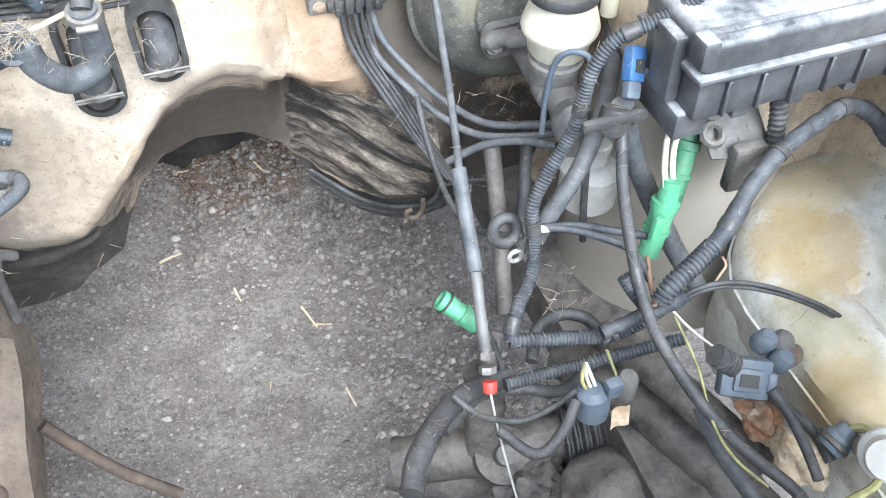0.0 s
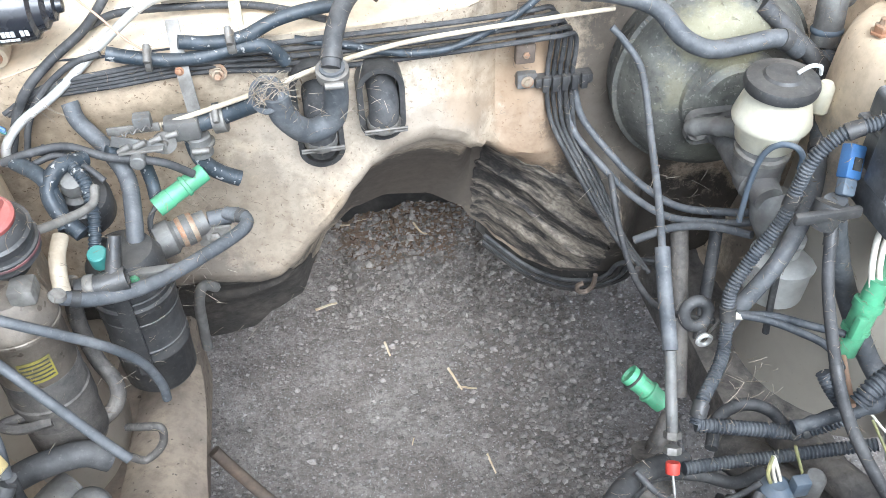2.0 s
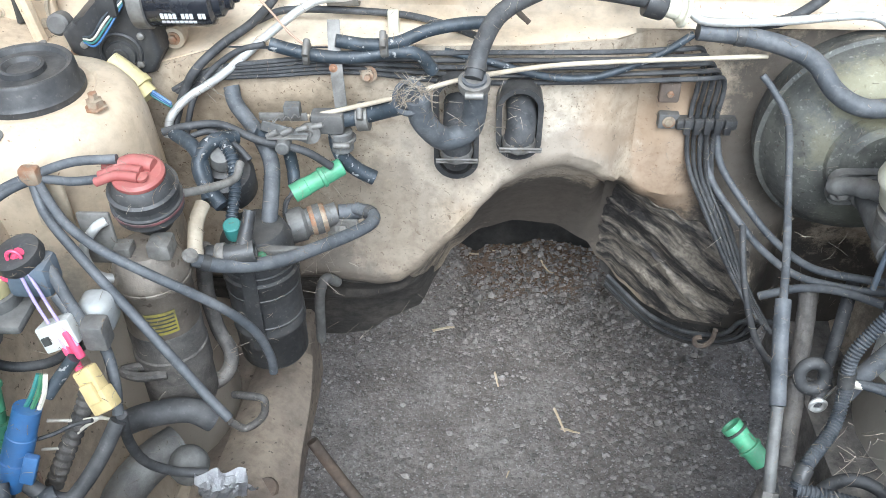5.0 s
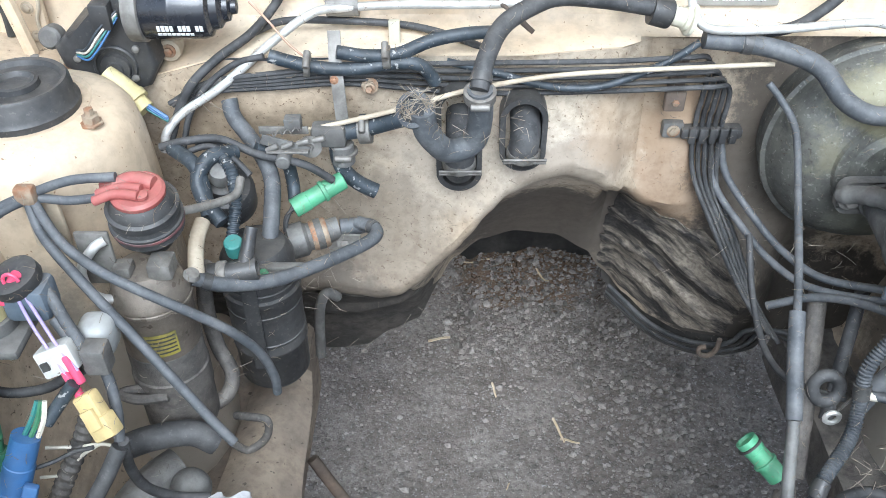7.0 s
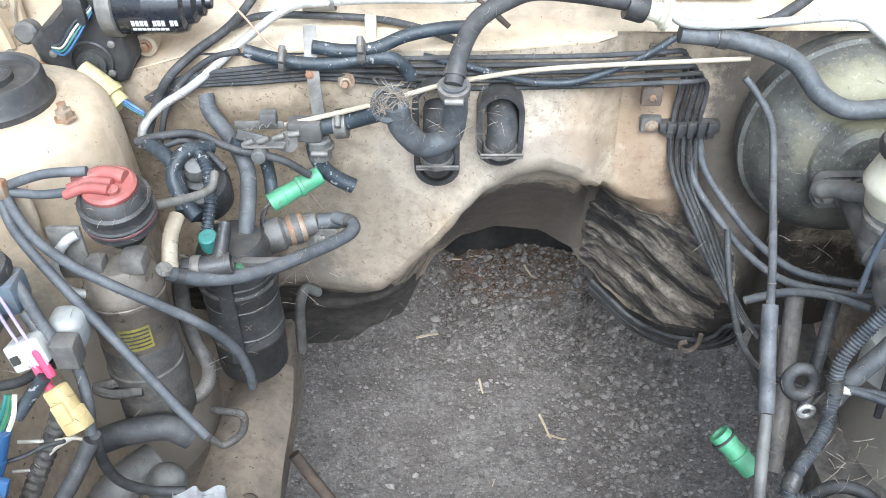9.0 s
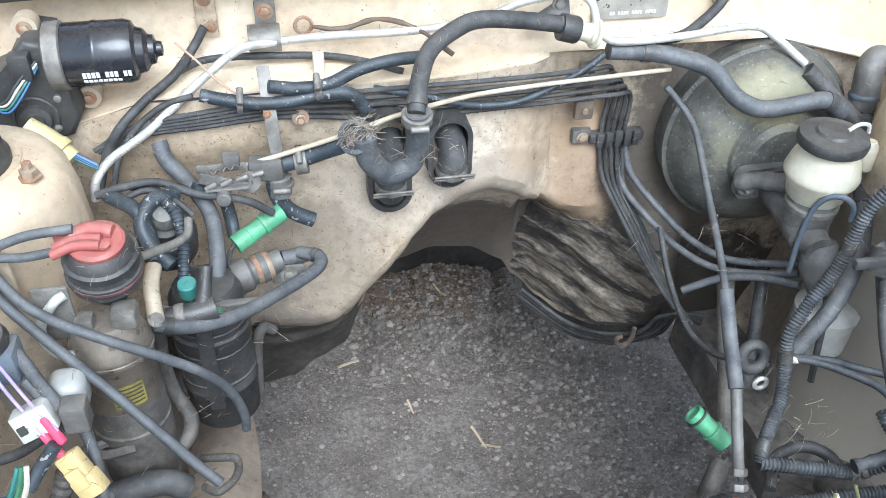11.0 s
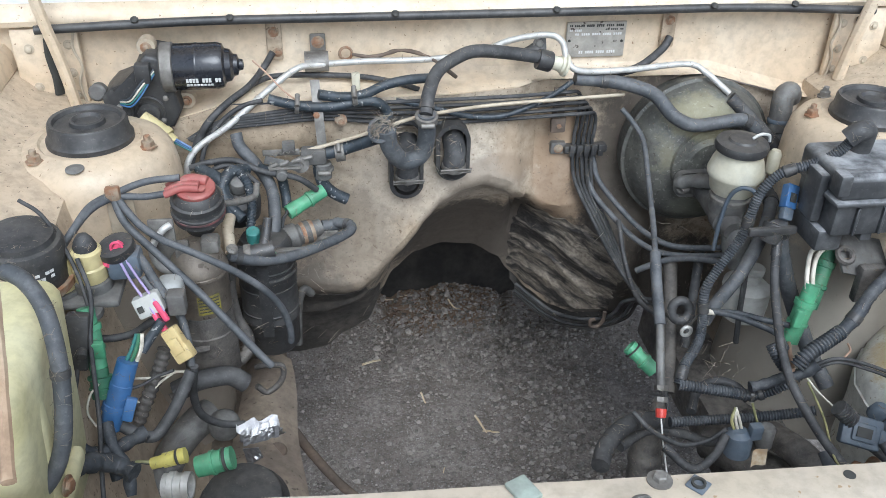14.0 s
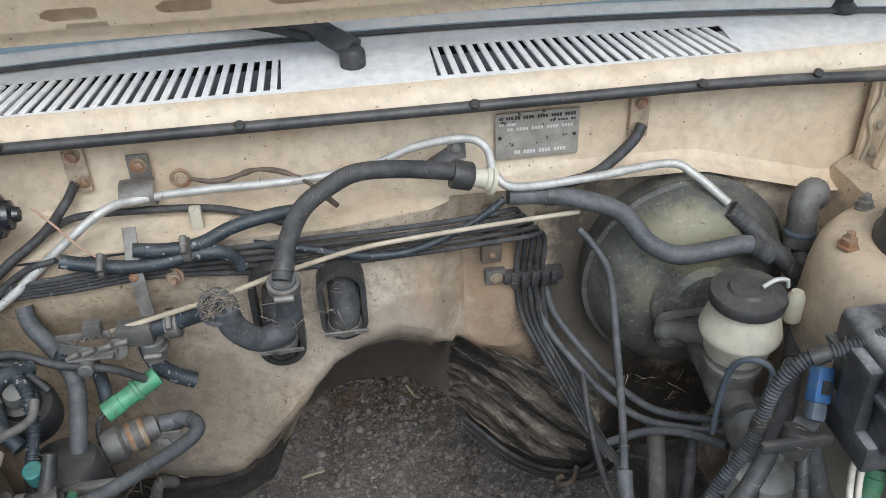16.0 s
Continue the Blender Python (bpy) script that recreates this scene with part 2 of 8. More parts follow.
M_TANKR = mat("stained_translucent_tank", (0.62, 0.61, 0.55), (0.50, 0.45, 0.30), s1=11, rough=0.35, bump=0.3, mix=(0.50, 0.70), dust=0.3, dust_col=(0.58, 0.57, 0.52), grain=0.5, lint=0.4, speck=0.05, speck_col=(0.25, 0.20, 0.12), speck_scale=150,
    stain_shade=(((0.545, 0.24, 0.62), (0.060, 0.075, 0.1), (0.40, 0.27, 0.08), 0.75), ((0.60, 0.31, 0.64), (0.07, 0.05, 0.1), (0.44, 0.34, 0.16), 0.6), ((0.505, 0.10, 0.60), (0.035, 0.13, 0.1), (0.36, 0.31, 0.15), 0.65), ((0.50, 0.08, 0.57), (0.04, 0.06, 0.05), (0.40, 0.28, 0.10), 0.6), ((0.60, 0.12, 0.63), (0.03, 0.10, 0.1), (0.42, 0.38, 0.25), 0.5)))
# Pale up-facing dust also holds the sky's sheen on the lid.
M_FUSE = mat("dusty_fuse_box_plastic", (0.05, 0.052, 0.055), (0.095, 0.097, 0.10), s1=20, rough=0.4, bump=0.08, dust=1.0, dust_col=(0.42, 0.43, 0.44), grain=0.5, lint=0.08, dust_sheen_from=0.15)
# Grey-brown tint towards the foot of each tower.
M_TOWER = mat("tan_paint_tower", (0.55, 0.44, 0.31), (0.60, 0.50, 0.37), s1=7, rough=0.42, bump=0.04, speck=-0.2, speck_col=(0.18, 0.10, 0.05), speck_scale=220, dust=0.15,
    stain_shade=(((0.5, 0.45, 0.52), (0.3, 0.3, 0.26), (0.30, 0.285, 0.25), 0.85), ((-0.5, 0.45, 0.52), (0.3, 0.3, 0.25), (0.27, 0.24, 0.20), 0.85)))
# Browner than the panel top: dirt, plus the front fold's shade in the colour.
M_FACE_SHADED = mat("stained_shaded_tan_face", (0.50, 0.38, 0.26), (0.62, 0.52, 0.40), s1=9, rough=0.5, bump=0.06, stain_shade=(((-0.22, -0.15, 0.81), (0.07, 0.05, 0.016), (0.10, 0.075, 0.055), 0.85), ((-0.10, -0.15, 0.80), (0.10, 0.05, 0.022), (0.06, 0.05, 0.045), 0.9), ((0.09, -0.15, 0.81), (0.035, 0.05, 0.018), (0.09, 0.07, 0.06), 0.9), ((0.0, -0.15, 0.82), (0.12, 0.05, 0.015), (0.30, 0.20, 0.12), 0.7)))
M_BOTTLE = mat("tarnished_steel_bottle", (0.22, 0.19, 0.155), (0.13, 0.11, 0.09), s1=16, rough=0.5, metal=0.3, bump=0.25, dust=0.3, grain=0.6, lint=0.35, speck=0.3, speck_col=(0.07, 0.055, 0.04), speck_scale=90)
M_PALEYELLOW = mat("pale_yellow_plastic", (0.62, 0.54, 0.27), (0.55, 0.47, 0.25), s1=30, rough=0.45, bump=0.05, dust=0.2)
M_TANKL = mat("yellowed_tank_plastic", (0.66, 0.61, 0.33), (0.70, 0.66, 0.42), s1=8, rough=0.45, bump=0.06, dust=0.15)
M_GREEN = mat("green_plastic", (0.10, 0.36, 0.19), (0.08, 0.28, 0.15), s1=40, rough=0.45, bump=0.05, dust=0.22, lint=0.2)
M_GREEN_DARK = mat("dusty_dark_green_plastic", (0.035, 0.15, 0.08), (0.05, 0.2, 0.1), s1=40, rough=0.5, bump=0.05, dust=0.3)
M_YELLOW = mat("yellow_plastic", (0.60, 0.53, 0.12), (0.5, 0.44, 0.12), s1=40, rough=0.45, bump=0.04, dust=0.1)
M_AMBER = mat("amber_nylon", (0.62, 0.49, 0.23), (0.55, 0.42, 0.20), s1=40, rough=0.45, bump=0.04, dust=0.1)
M_BLUE = mat("blue_plastic", (0.05, 0.16, 0.38), (0.045, 0.13, 0.30), s1=40, rough=0.42, bump=0.05, dust=0.2)
M_BLUEGREY = mat("dusty_blue_grey_plastic", (0.085, 0.115, 0.15), (0.11, 0.14, 0.175), s1=30, rough=0.5, bump=0.08, dust=0.3)
M_RED = mat("red_faded_plastic", (0.33, 0.085, 0.075), (0.40, 0.14, 0.12), s1=30, rough=0.5, bump=0.06, dust=0.2)
M_BAND = mat("grimy_red_band", (0.16, 0.06, 0.06), (0.05, 0.04, 0.045), s1=40, rough=0.6, bump=0.1, dust=0.3)
M_REDTIP = mat("bright_red_cap", (0.65, 0.07, 0.05), rough=0.4, bump=0.02)
M_PINK = mat("pink_crimp", (0.80, 0.10, 0.20), rough=0.4, bump=0.02)
M_PURPLE = mat("violet_wire", (0.45, 0.36, 0.62), rough=0.5, bump=0.02)
M_TEAL = mat("teal_tape", (0.05, 0.22, 0.20), rough=0.5, bump=0.05, dust=0.2)
M_FOIL = mat("crumpled_foil", (0.43, 0.43, 0.44), (0.30, 0.30, 0.31), s1=50, rough=0.35, metal=0.85, bump=0.2)
M_WIRE_WHITE = mat("white_wire", (0.70, 0.66, 0.56), (0.5, 0.46, 0.38), s1=60, rough=0.5, bump=0.03)
M_COPPER = mat("copper_brown_wire", (0.46, 0.30, 0.21), rough=0.5, bump=0.03)
M_YGREEN = mat("yellow_green_wire", (0.22, 0.22, 0.10), (0.38, 0.35, 0.16), s1=60, rough=0.5, bump=0.03)
M_LABEL = mat("yellow_paper_label", (0.30, 0.26, 0.05), (0.15, 0.13, 0.05), s1=60, rough=0.7, bump=0.05)
M_DARK = mat("plain_dark", (0.05, 0.05, 0.045), rough=0.6, bump=0)
M_PRINT = mat("pale_print", (0.7, 0.7, 0.68), rough=0.6, bump=0)
M_FIBRE = mat("brown_dry_fibre", (0.33, 0.29, 0.23), (0.22, 0.18, 0.135), s1=60, rough=0.9, bump=0, spread=0.3)
M_PLATE = mat("grey_data_plate", (0.36, 0.34, 0.30), (0.46, 0.43, 0.38), s1=25, rough=0.5, metal=0.35, bump=0.05, speck=0.3)
M_BOLT = mat("rusted_bolt", (0.30, 0.16, 0.09), (0.36, 0.30, 0.22), s1=60, rough=0.6, metal=0.3, bump=0.3)
M_GRILLE = mat("dark_grille_plastic", (0.02, 0.022, 0.025), (0.05, 0.055, 0.06), s1=12, rough=0.4, bump=0.06, dust=0.2, grain=0.6, lint=0.2, dust_col=(0.24, 0.22, 0.19))
M_SOIL = mat("grey_dusty_soil", (0.215, 0.187, 0.162), (0.31, 0.278, 0.245), s1=9, s2=110, rough=0.95, bump=1.0, grain=0.75, speck=0.5, speck_col=(0.42, 0.40, 0.38), speck_scale=230, lint=0.3, dust_col=(0.36, 0.34, 0.31), stain_shade=(((0.05, 1.27, 0.0), (0.17, 0.15, 0.5), (0.19, 0.115, 0.065), 0.7),))
M_STONE = mat("gravel_stone", (0.235, 0.208, 0.182), (0.33, 0.30, 0.27), s1=60, s2=300, rough=0.9, bump=0.4, spread=0.45)
M_CHIP = mat("brown_leaf_litter", (0.12, 0.078, 0.05), (0.21, 0.145, 0.095), s1=60, rough=0.9, bump=0.1, spread=0.5)
M_GLOSS = mat("glossy_black_enamel", (0.010, 0.012, 0.017), (0.02, 0.022, 0.028), s1=12, rough=0.22, bump=0.02, dust=0.06, coat=0.3)
M_STRAW = mat("dry_straw", (0.55, 0.44, 0.28), (0.62, 0.53, 0.38), s1=60, rough=0.8, bump=0.1, spread=0.25)
M_STICK = mat("peeled_brown_stick", (0.36, 0.25, 0.16), (0.52, 0.42, 0.30), s1=14, rough=0.75, bump=0.25, streak=0.2, grain=0.5)
M_CHAFF = mat("pale_dry_chaff", (0.25, 0.22, 0.175), (0.20, 0.15, 0.10), s1=40, rough=0.9, bump=0, spread=0.4)
M_PALECRUST = mat("crusted_sealant", (0.55, 0.48, 0.36), (0.36, 0.25, 0.14), s1=40, rough=0.8, bump=0.5, grain=0.6)
M_GLASS = bpy.data.materials.new("sky_tinted_windscreen_glass")
M_GLASS.use_nodes = True
_g = M_GLASS.node_tree.nodes["Principled BSDF"]
# Pale blue body colour stands in for the sky mirrored in the glass.
_g.inputs["Base Color"].default_value = (0.50, 0.62, 0.66, 1)
_g.inputs["Roughness"].default_value = 0.12
_g.inputs["Transmission Weight"].default_value = 0.35
_g.inputs["IOR"].default_value = 1.5

# ---- shape helpers ----


def mesh_of(name, bm, material, smooth=True):
    me = bpy.data.meshes.new(name)
    bmesh.ops.recalc_face_normals(bm, faces=bm.faces[:])
    bm.to_mesh(me)
    bm.free()
    me.materials.append(material)
    if smooth:
        for p in me.polygons:
            p.use_smooth = True
        me.set_sharp_from_angle(angle=radians(38))
    return me


def part(name, bm, material, parent=None, label="", smooth=True):
    """One mesh object, under a thing or part where one is given."""
    ob = new(name, mesh_of(name, bm, material, smooth))
    if parent is not None:
        ob.parent = parent
        ob.matrix_parent_inverse = Matrix.Identity(4)
        if parent.type == "EMPTY" or parent.matrix_world != Matrix.Identity(4):
            ob.matrix_parent_inverse = parent.matrix_basis.inverted() if parent.parent is None else Matrix.Identity(4)
    if label:
        tagged(ob, label)
    return ob


def thing(name, label, category, at=(0, 0, 0), group="", kind=""):
    ob = new(name)
    ob.empty_display_size = 0.02
    ob.matrix_basis = pose(*at)
    return tagged(ob, label, category, group, kind)


def solid(name, bm, material, label, category, group="", kind="", smooth=True):
    return tagged(part(name, bm, material, None, "", smooth), label, category, group, kind)


def structure(name, bm, material, label, category, smooth=True):
    return solid(name, bm, material, label, category, "", "structure", smooth)


def box(x0, x1, y0, y1, z0, z1, bevel=0.0, seg=2, bm=None, m=None):
    bm = bm or bmesh.new()
    r = bmesh.ops.create_cube(bm, size=1.0)
    vs = r["verts"]
    bmesh.ops.transform(bm, matrix=Matrix.Translation(((x0 + x1) / 2, (y0 + y1) / 2, (z0 + z1) / 2)) @ Matrix.Diagonal((x1 - x0, y1 - y0, z1 - z0, 1)), verts=vs)
    if m is not None:
        bmesh.ops.transform(bm, matrix=m, verts=vs)
    if bevel:
        es = list({e for v in vs for e in v.link_edges})
        bmesh.ops.bevel(bm, geom=es, offset=bevel, segments=seg, profile=0.5, affect="EDGES")
    return bm


def spline(pts, n=8):
    """A smooth line through the given points."""
    p = [Vector(q) for q in pts]
    if len(p) == 2:
        return [p[0].lerp(p[1], i / 3) for i in range(4)]
    p = [p[0] * 2 - p[1]] + p + [p[-1] * 2 - p[-2]]
    out = []
    for i in range(1, len(p) - 2):
        a, b, c, d = p[i - 1:i + 3]
        for k in range(n):
            t = k / n
            out.append(0.5 * ((2 * b) + (c - a) * t + (2 * a - 5 * b + 4 * c - d) * t * t + (3 * b - a - 3 * c + d) * t ** 3))
    return out + [p[-2]]


def tube(pts, r, sides=10, n=8, ribs=0.0, hollow=False, bm=None, flat=1.0, raw=False, wobble=0.0):
    """A hose along a smooth line. ribs: the pitch of a corrugated sleeve. hollow: an open end with a wall. flat: squeezes it."""
    bm = bm or bmesh.new()
    path = [Vector(q) for q in pts] if raw else spline(pts, n)
    if ribs:
        length = sum((b - a).length for a, b in zip(path, path[1:]))
        cnt = max(6, int(length / ribs * 4))
        path = resample(path, cnt)
    rings = []
    up = None
    for i, c in enumerate(path):
        d = (path[min(i + 1, len(path) - 1)] - path[max(i - 1, 0)]).normalized()
        if up is None:
            up = d.orthogonal().normalized()
        else:
            up = (up - d * up.dot(d)).normalized()
        side = d.cross(up)
        ri = r[0] + (r[1] - r[0]) * i / (len(path) - 1) if isinstance(r, tuple) else r
        if ribs:
            ri *= 1.0 if i % 4 in (0, 1) else 0.84
        if wobble:
            ri *= 1 + wobble * noise.noise(c * 90)
        rings.append([bm.verts.new(c + (up * math.cos(a) + side * math.sin(a) * flat) * ri) for a in (2 * math.pi * k / sides for k in range(sides))])
    for a, b in zip(rings, rings[1:]):
        for k in range(sides):
            bm.faces.new((a[k], a[(k + 1) % sides], b[(k + 1) % sides], b[k]))
    for end, c, nxt in ((rings[0], path[0], path[1]), (rings[-1], path[-1], path[-2])):
        if hollow:
            inner = [bm.verts.new(c + (v.co - c) * 0.72) for v in end]
            deep = [bm.verts.new(v.co + (nxt - c).normalized() * 0.02) for v in inner]
            for k in range(sides):
                j = (k + 1) % sides
                bm.faces.new((end[k], end[j], inner[j], inner[k]))
                bm.faces.new((inner[k], inner[j], deep[j], deep[k]))
            bm.faces.new(deep)
        else:
            bm.faces.new(end)
    return bm


def resample(path, cnt):
    acc = [0.0]
    for a, b in zip(path, path[1:]):
        acc.append(acc[-1] + (b - a).length)
    out, j = [], 0
    for i in range(cnt + 1):
        s = acc[-1] * i / cnt
        while j < len(acc) - 2 and acc[j + 1] < s:
            j += 1
        k = (s - acc[j]) / max(1e-9, acc[j + 1] - acc[j])
        out.append(path[j].lerp(path[j + 1], min(1, k)))
    return out


def lathe(profile, base, axis=(0, 0, 1), sides=24, bm=None):
    """A turned shape: (radius, height) pairs along an axis from a base point."""
    bm = bm or bmesh.new()
    q = Vector((0, 0, 1)).rotation_difference(Vector(axis).normalized()).to_matrix().to_4x4()
    m = Matrix.Translation(base) @ q
    rings = []
    for r, h in profile:
        rings.append([bm.verts.new(m @ Vector((max(r, 1e-4) * math.cos(2 * math.pi * k / sides), max(r, 1e-4) * math.sin(2 * math.pi * k / sides), h))) for k in range(sides)])
    for a, b in zip(rings, rings[1:]):
        for k in range(sides):
            bm.faces.new((a[k], a[(k + 1) % sides], b[(k + 1) % sides], b[k]))
    bm.faces.new(rings[0])
    bm.faces.new(rings[-1])
    return bm


def rod(a, b, r, sides=14, bevel=0.15, bm=None):
    a, b = Vector(a), Vector(b)
    h = (b - a).length
    e = min(r * bevel, h / 3)
    return lathe([(r - e, 0), (r, e), (r, h - e), (r - e, h)], a, b - a, sides, bm)


def sheet(f, us, vs, thick=0.0, bm=None):
    """A surface f(u, v) over a grid; thick adds a back side."""
    bm = bm or bmesh.new()
    g = [[bm.verts.new(f(u, v)) for v in vs] for u in us]
    faces = [bm.faces.new((g[i][j], g[i + 1][j], g[i + 1][j + 1], g[i][j + 1])) for i in range(len(us) - 1) for j in range(len(vs) - 1)]
    if thick:
        bmesh.ops.recalc_face_normals(bm, faces=faces)
        bmesh.ops.solidify(bm, geom=faces, thickness=thick)
    return bm


def line(a, b, n):
    return [a + (b - a) * i / n for i in range(n + 1)]


def curve(x, table):
    """Smooth interpolation through (x, value) pairs."""
    if x <= table[0][0]:
        return table[0][1]
    for (a, p), (b, q) in zip(table, table[1:]):
        if x <= b:
            t = (x - a) / (b - a)
            t = t * t * (3 - 2 * t) * 0.5 + t * 0.5
            return p + (q - p) * t
    return table[-1][1]

# ---- ground ----


def axis_steps(lo, hi, step, far):
    """Fine steps over the near stretch, growing out to the horizon."""
    mid = line(lo, hi, int((hi - lo) / step))
    out, d = [], step
    left, right = [lo], [hi]
    while left[-1] > -far:
        d *= 1.5
        left.append(left[-1] - d)
        right.append(right[-1] + d)
    return left[:0:-1] + mid + right[1:]


def ground_z(x, y):
    w = 1.0 / (1 + (x * x + (y - 0.7) ** 2) * 0.4)
    far = max(0, min(1, (y - 0.95) / 0.12))
    rut = -0.022 * math.exp(-((x + 0.090 - 0.08 * (y - 1.2)) / 0.020) ** 2) - 0.022 * math.exp(-((x - 0.195 - 0.18 * (y - 1.2)) / 0.018) ** 2)
    rut += 0.020 * math.exp(-((x - 0.06 - 0.1 * (y - 1.2)) / 0.035) ** 2) * (1 + 1.2 * noise.noise((x * 20, y * 20, 4)))
    rut *= far
    heap = 0.05 * max(0, min(1, (y - 1.0) / 0.25)) * (0.6 + noise.noise((x * 5, y * 5, 2)))
    return w * (0.010 * noise.noise((x * 4, y * 4, 0)) + 0.006 * noise.noise((x * 14, y * 14, 3)) + 0.0040 * noise.noise((x * 45, y * 45, 5)) + 0.0016 * noise.noise((x * 110, y * 110, 7)) + rut + heap)


structure("ground", sheet(lambda x, y: (x, y, ground_z(x, y)), axis_steps(-0.55, 0.6, 0.0055, 900), axis_steps(0.1, 1.45, 0.0055, 900)),
          M_SOIL, "dusty grey earth ground strewn with fine gravel", "ground")

# ---- body shell ----
RIM = [(-0.62, 0.54), (-0.33, 0.545), (-0.28, 0.545), (-0.24, 0.536), (-0.21, 0.530), (-0.186, 0.534), (-0.16, 0.555), (-0.139, 0.582), (-0.118, 0.604), (-0.098, 0.630), (-0.079, 0.660), (-0.054, 0.690), (-0.021, 0.706),
       (0.011, 0.711), (0.046, 0.698), (0.085, 0.664), (0.12, 0.632), (0.156, 0.626), (0.20, 0.626), (0.30, 0.62), (0.62, 0.60)]
LIP = [(-0.62, 0.34), (-0.29, 0.34), (-0.246, 0.348), (-0.211, 0.378), (-0.169, 0.402), (-0.143, 0.442), (-0.119, 0.473), (-0.079, 0.509), (-0.031, 0.525), (0.026, 0.519), (0.076, 0.489), (0.096, 0.457), (0.13, 0.424), (0.168, 0.408), (0.20, 0.418), (0.237, 0.437), (0.272, 0.450), (0.32, 0.43), (0.62, 0.40)]
LIP_Y = [(-0.62, 0.70), (-0.169, 0.70), (-0.12, 0.75), (0.116, 0.75), (0.13, 0.735), (0.168, 0.70), (0.20, 0.66), (0.237, 0.63), (0.272, 0.61), (0.32, 0.65), (0.62, 0.67)]
SWELL_Y = [(0.06, 0.735), (0.096, 0.714), (0.126, 0.693), (0.15, 0.675), (0.19, 0.640), (0.23, 0.603), (0.253, 0.575), (0.275, 0.60), (0.31, 0.655), (0.62, 0.66)]
SWELL_Z = [(0.06, 0.625), (0.096, 0.608), (0.126, 0.603), (0.15, 0.587), (0.19, 0.572), (0.23, 0.553), (0.253, 0.545), (0.275, 0.54), (0.31, 0.56), (0.62, 0.56)]
FACE = [(-0.62, 0.60), (-0.40, 0.595), (-0.05, 0.60), (0.06, 0.615), (0.10, 0.64), (0.62, 0.645)]


def bump_at(x, z, cx, cz, rx, rz):
    d = ((x - cx) / rx) ** 2 + ((z - cz) / rz) ** 2
    return math.exp(-d)


def firewall_point(x, v):
    """Column x of the firewall: v 0..1 goes down the face, 1..2 rolls back into the tunnel, 2..3 runs on under the floor."""
    zr, zl, yl, yf = curve(x, RIM), curve(x, LIP), curve(x, LIP_Y), curve(x, FACE)
    top = 0.870 - 0.045 * max(0, min(1, (abs(x) - 0.36) / 0.16))
    roll = 0.030
    if v <= 1:
        z = top + (zr + roll - top) * v
        y = yf
        y -= 0.022 * bump_at(x, z, -0.30, 0.83, 0.10, 0.045)
        groove = sum(math.exp(-((x - c) / 0.009) ** 2) for c in (0.075, 0.100)) * (1 / (1 + math.exp((0.70 - z) * 60)))
        y += 0.006 * groove
        y -= 0.010 * bump_at(x, z, 0.145, 0.71, 0.022, 0.05)
        y -= 0.020 * max(0, bump_at(x, z, -0.30, 0.52, 0.16, 0.025))
        # the face flares forward towards the arch
        y -= 0.02 * math.exp(-((z - zr) / 0.06) ** 2) * (1 if x < 0.08 else 0.4)
        y += 0.0025 * noise.noise((x * 12, 0, z * 12))
        return (x, y, z)
    yf2 = yf - 0.02 * math.exp(-(roll / 0.06) ** 2) * (1 if x < 0.08 else 0.4)
    a = math.pi / 2 * 0.8
    k = max(0, min(1, (x - 0.055) / 0.035))
    k = k * k * (3 - 2 * k)
    y0 = (yf2 + roll * (1 - math.cos(a))) * (1 - k) + curve(x, SWELL_Y) * k
    z0 = (zr + roll - roll * math.sin(a)) * (1 - k) + curve(x, SWELL_Z) * k
    if v <= 1.4:
        t = (v - 1) / 0.4
        b = t * a
        ky = yf2 + (y0 - yf2) * t * t * (3 - 2 * t)
        kz = zr + roll + (z0 - zr - roll) * t
        return (x, (yf2 + roll * (1 - math.cos(b))) * (1 - k) + ky * k, (zr + roll - roll * math.sin(b)) * (1 - k) + kz * k)
    if v <= 2:
        t = (v - 1.4) / 0.6
        step = 0.010 * math.exp(-((t - 0.42) / 0.07) ** 2) * max(0, min(1, (-0.16 - x) / 0.03))
        sag = 0.018 * math.sin(math.pi * t) * (1 - 0.5 * k)
        return (x, y0 + (yl - y0) * t - step, z0 + (zl - z0) * t + sag)
    t = v - 2
    return (x, yl + (1.55 - yl) * t, zl - 0.015 * math.sin(min(1, t * 8) * math.pi) + (0.40 - zl) * t * 0.4)


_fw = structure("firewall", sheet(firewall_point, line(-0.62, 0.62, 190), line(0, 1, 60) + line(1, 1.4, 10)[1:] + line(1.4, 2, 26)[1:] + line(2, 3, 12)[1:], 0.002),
          M_PAINT_DIRTY_SHADED, "grimy tan painted firewall with painted-in shade and an arched gearbox tunnel", "firewall")


def pad_point(u, w):
    """The peeling sound pad glued over the swollen side of the tunnel, with a ragged outline."""
    v = 1.22 + 0.76 * w + 0.03 * noise.noise((u * 9, w * 4, 6))
    x = 0.092 + 0.030 * max(0, 0.5 - w) + (0.158 - 0.03 * max(0, 0.4 - w)) * u + 0.006 * noise.noise((u * 3, w * 14, 8))
    p = Vector(firewall_point(x, min(2.0, max(1.02, v))))
    across = p.dot(Vector((-0.10, 0.34, -0.935)))
    ridge = abs(math.sin(across * 62 + 1.3 * noise.noise((x * 16, w * 3, 5)))) ** 0.7
    edge = min(1, 6 * min(u, 1 - u), 6 * min(w, 1 - w))
    lift = 0.0035 + (0.009 * (1 - ridge) + 0.003 * noise.noise((x * 60, w * 12, 2))) * edge
    return p + Vector((-0.3, -0.75, 0.55)) * lift


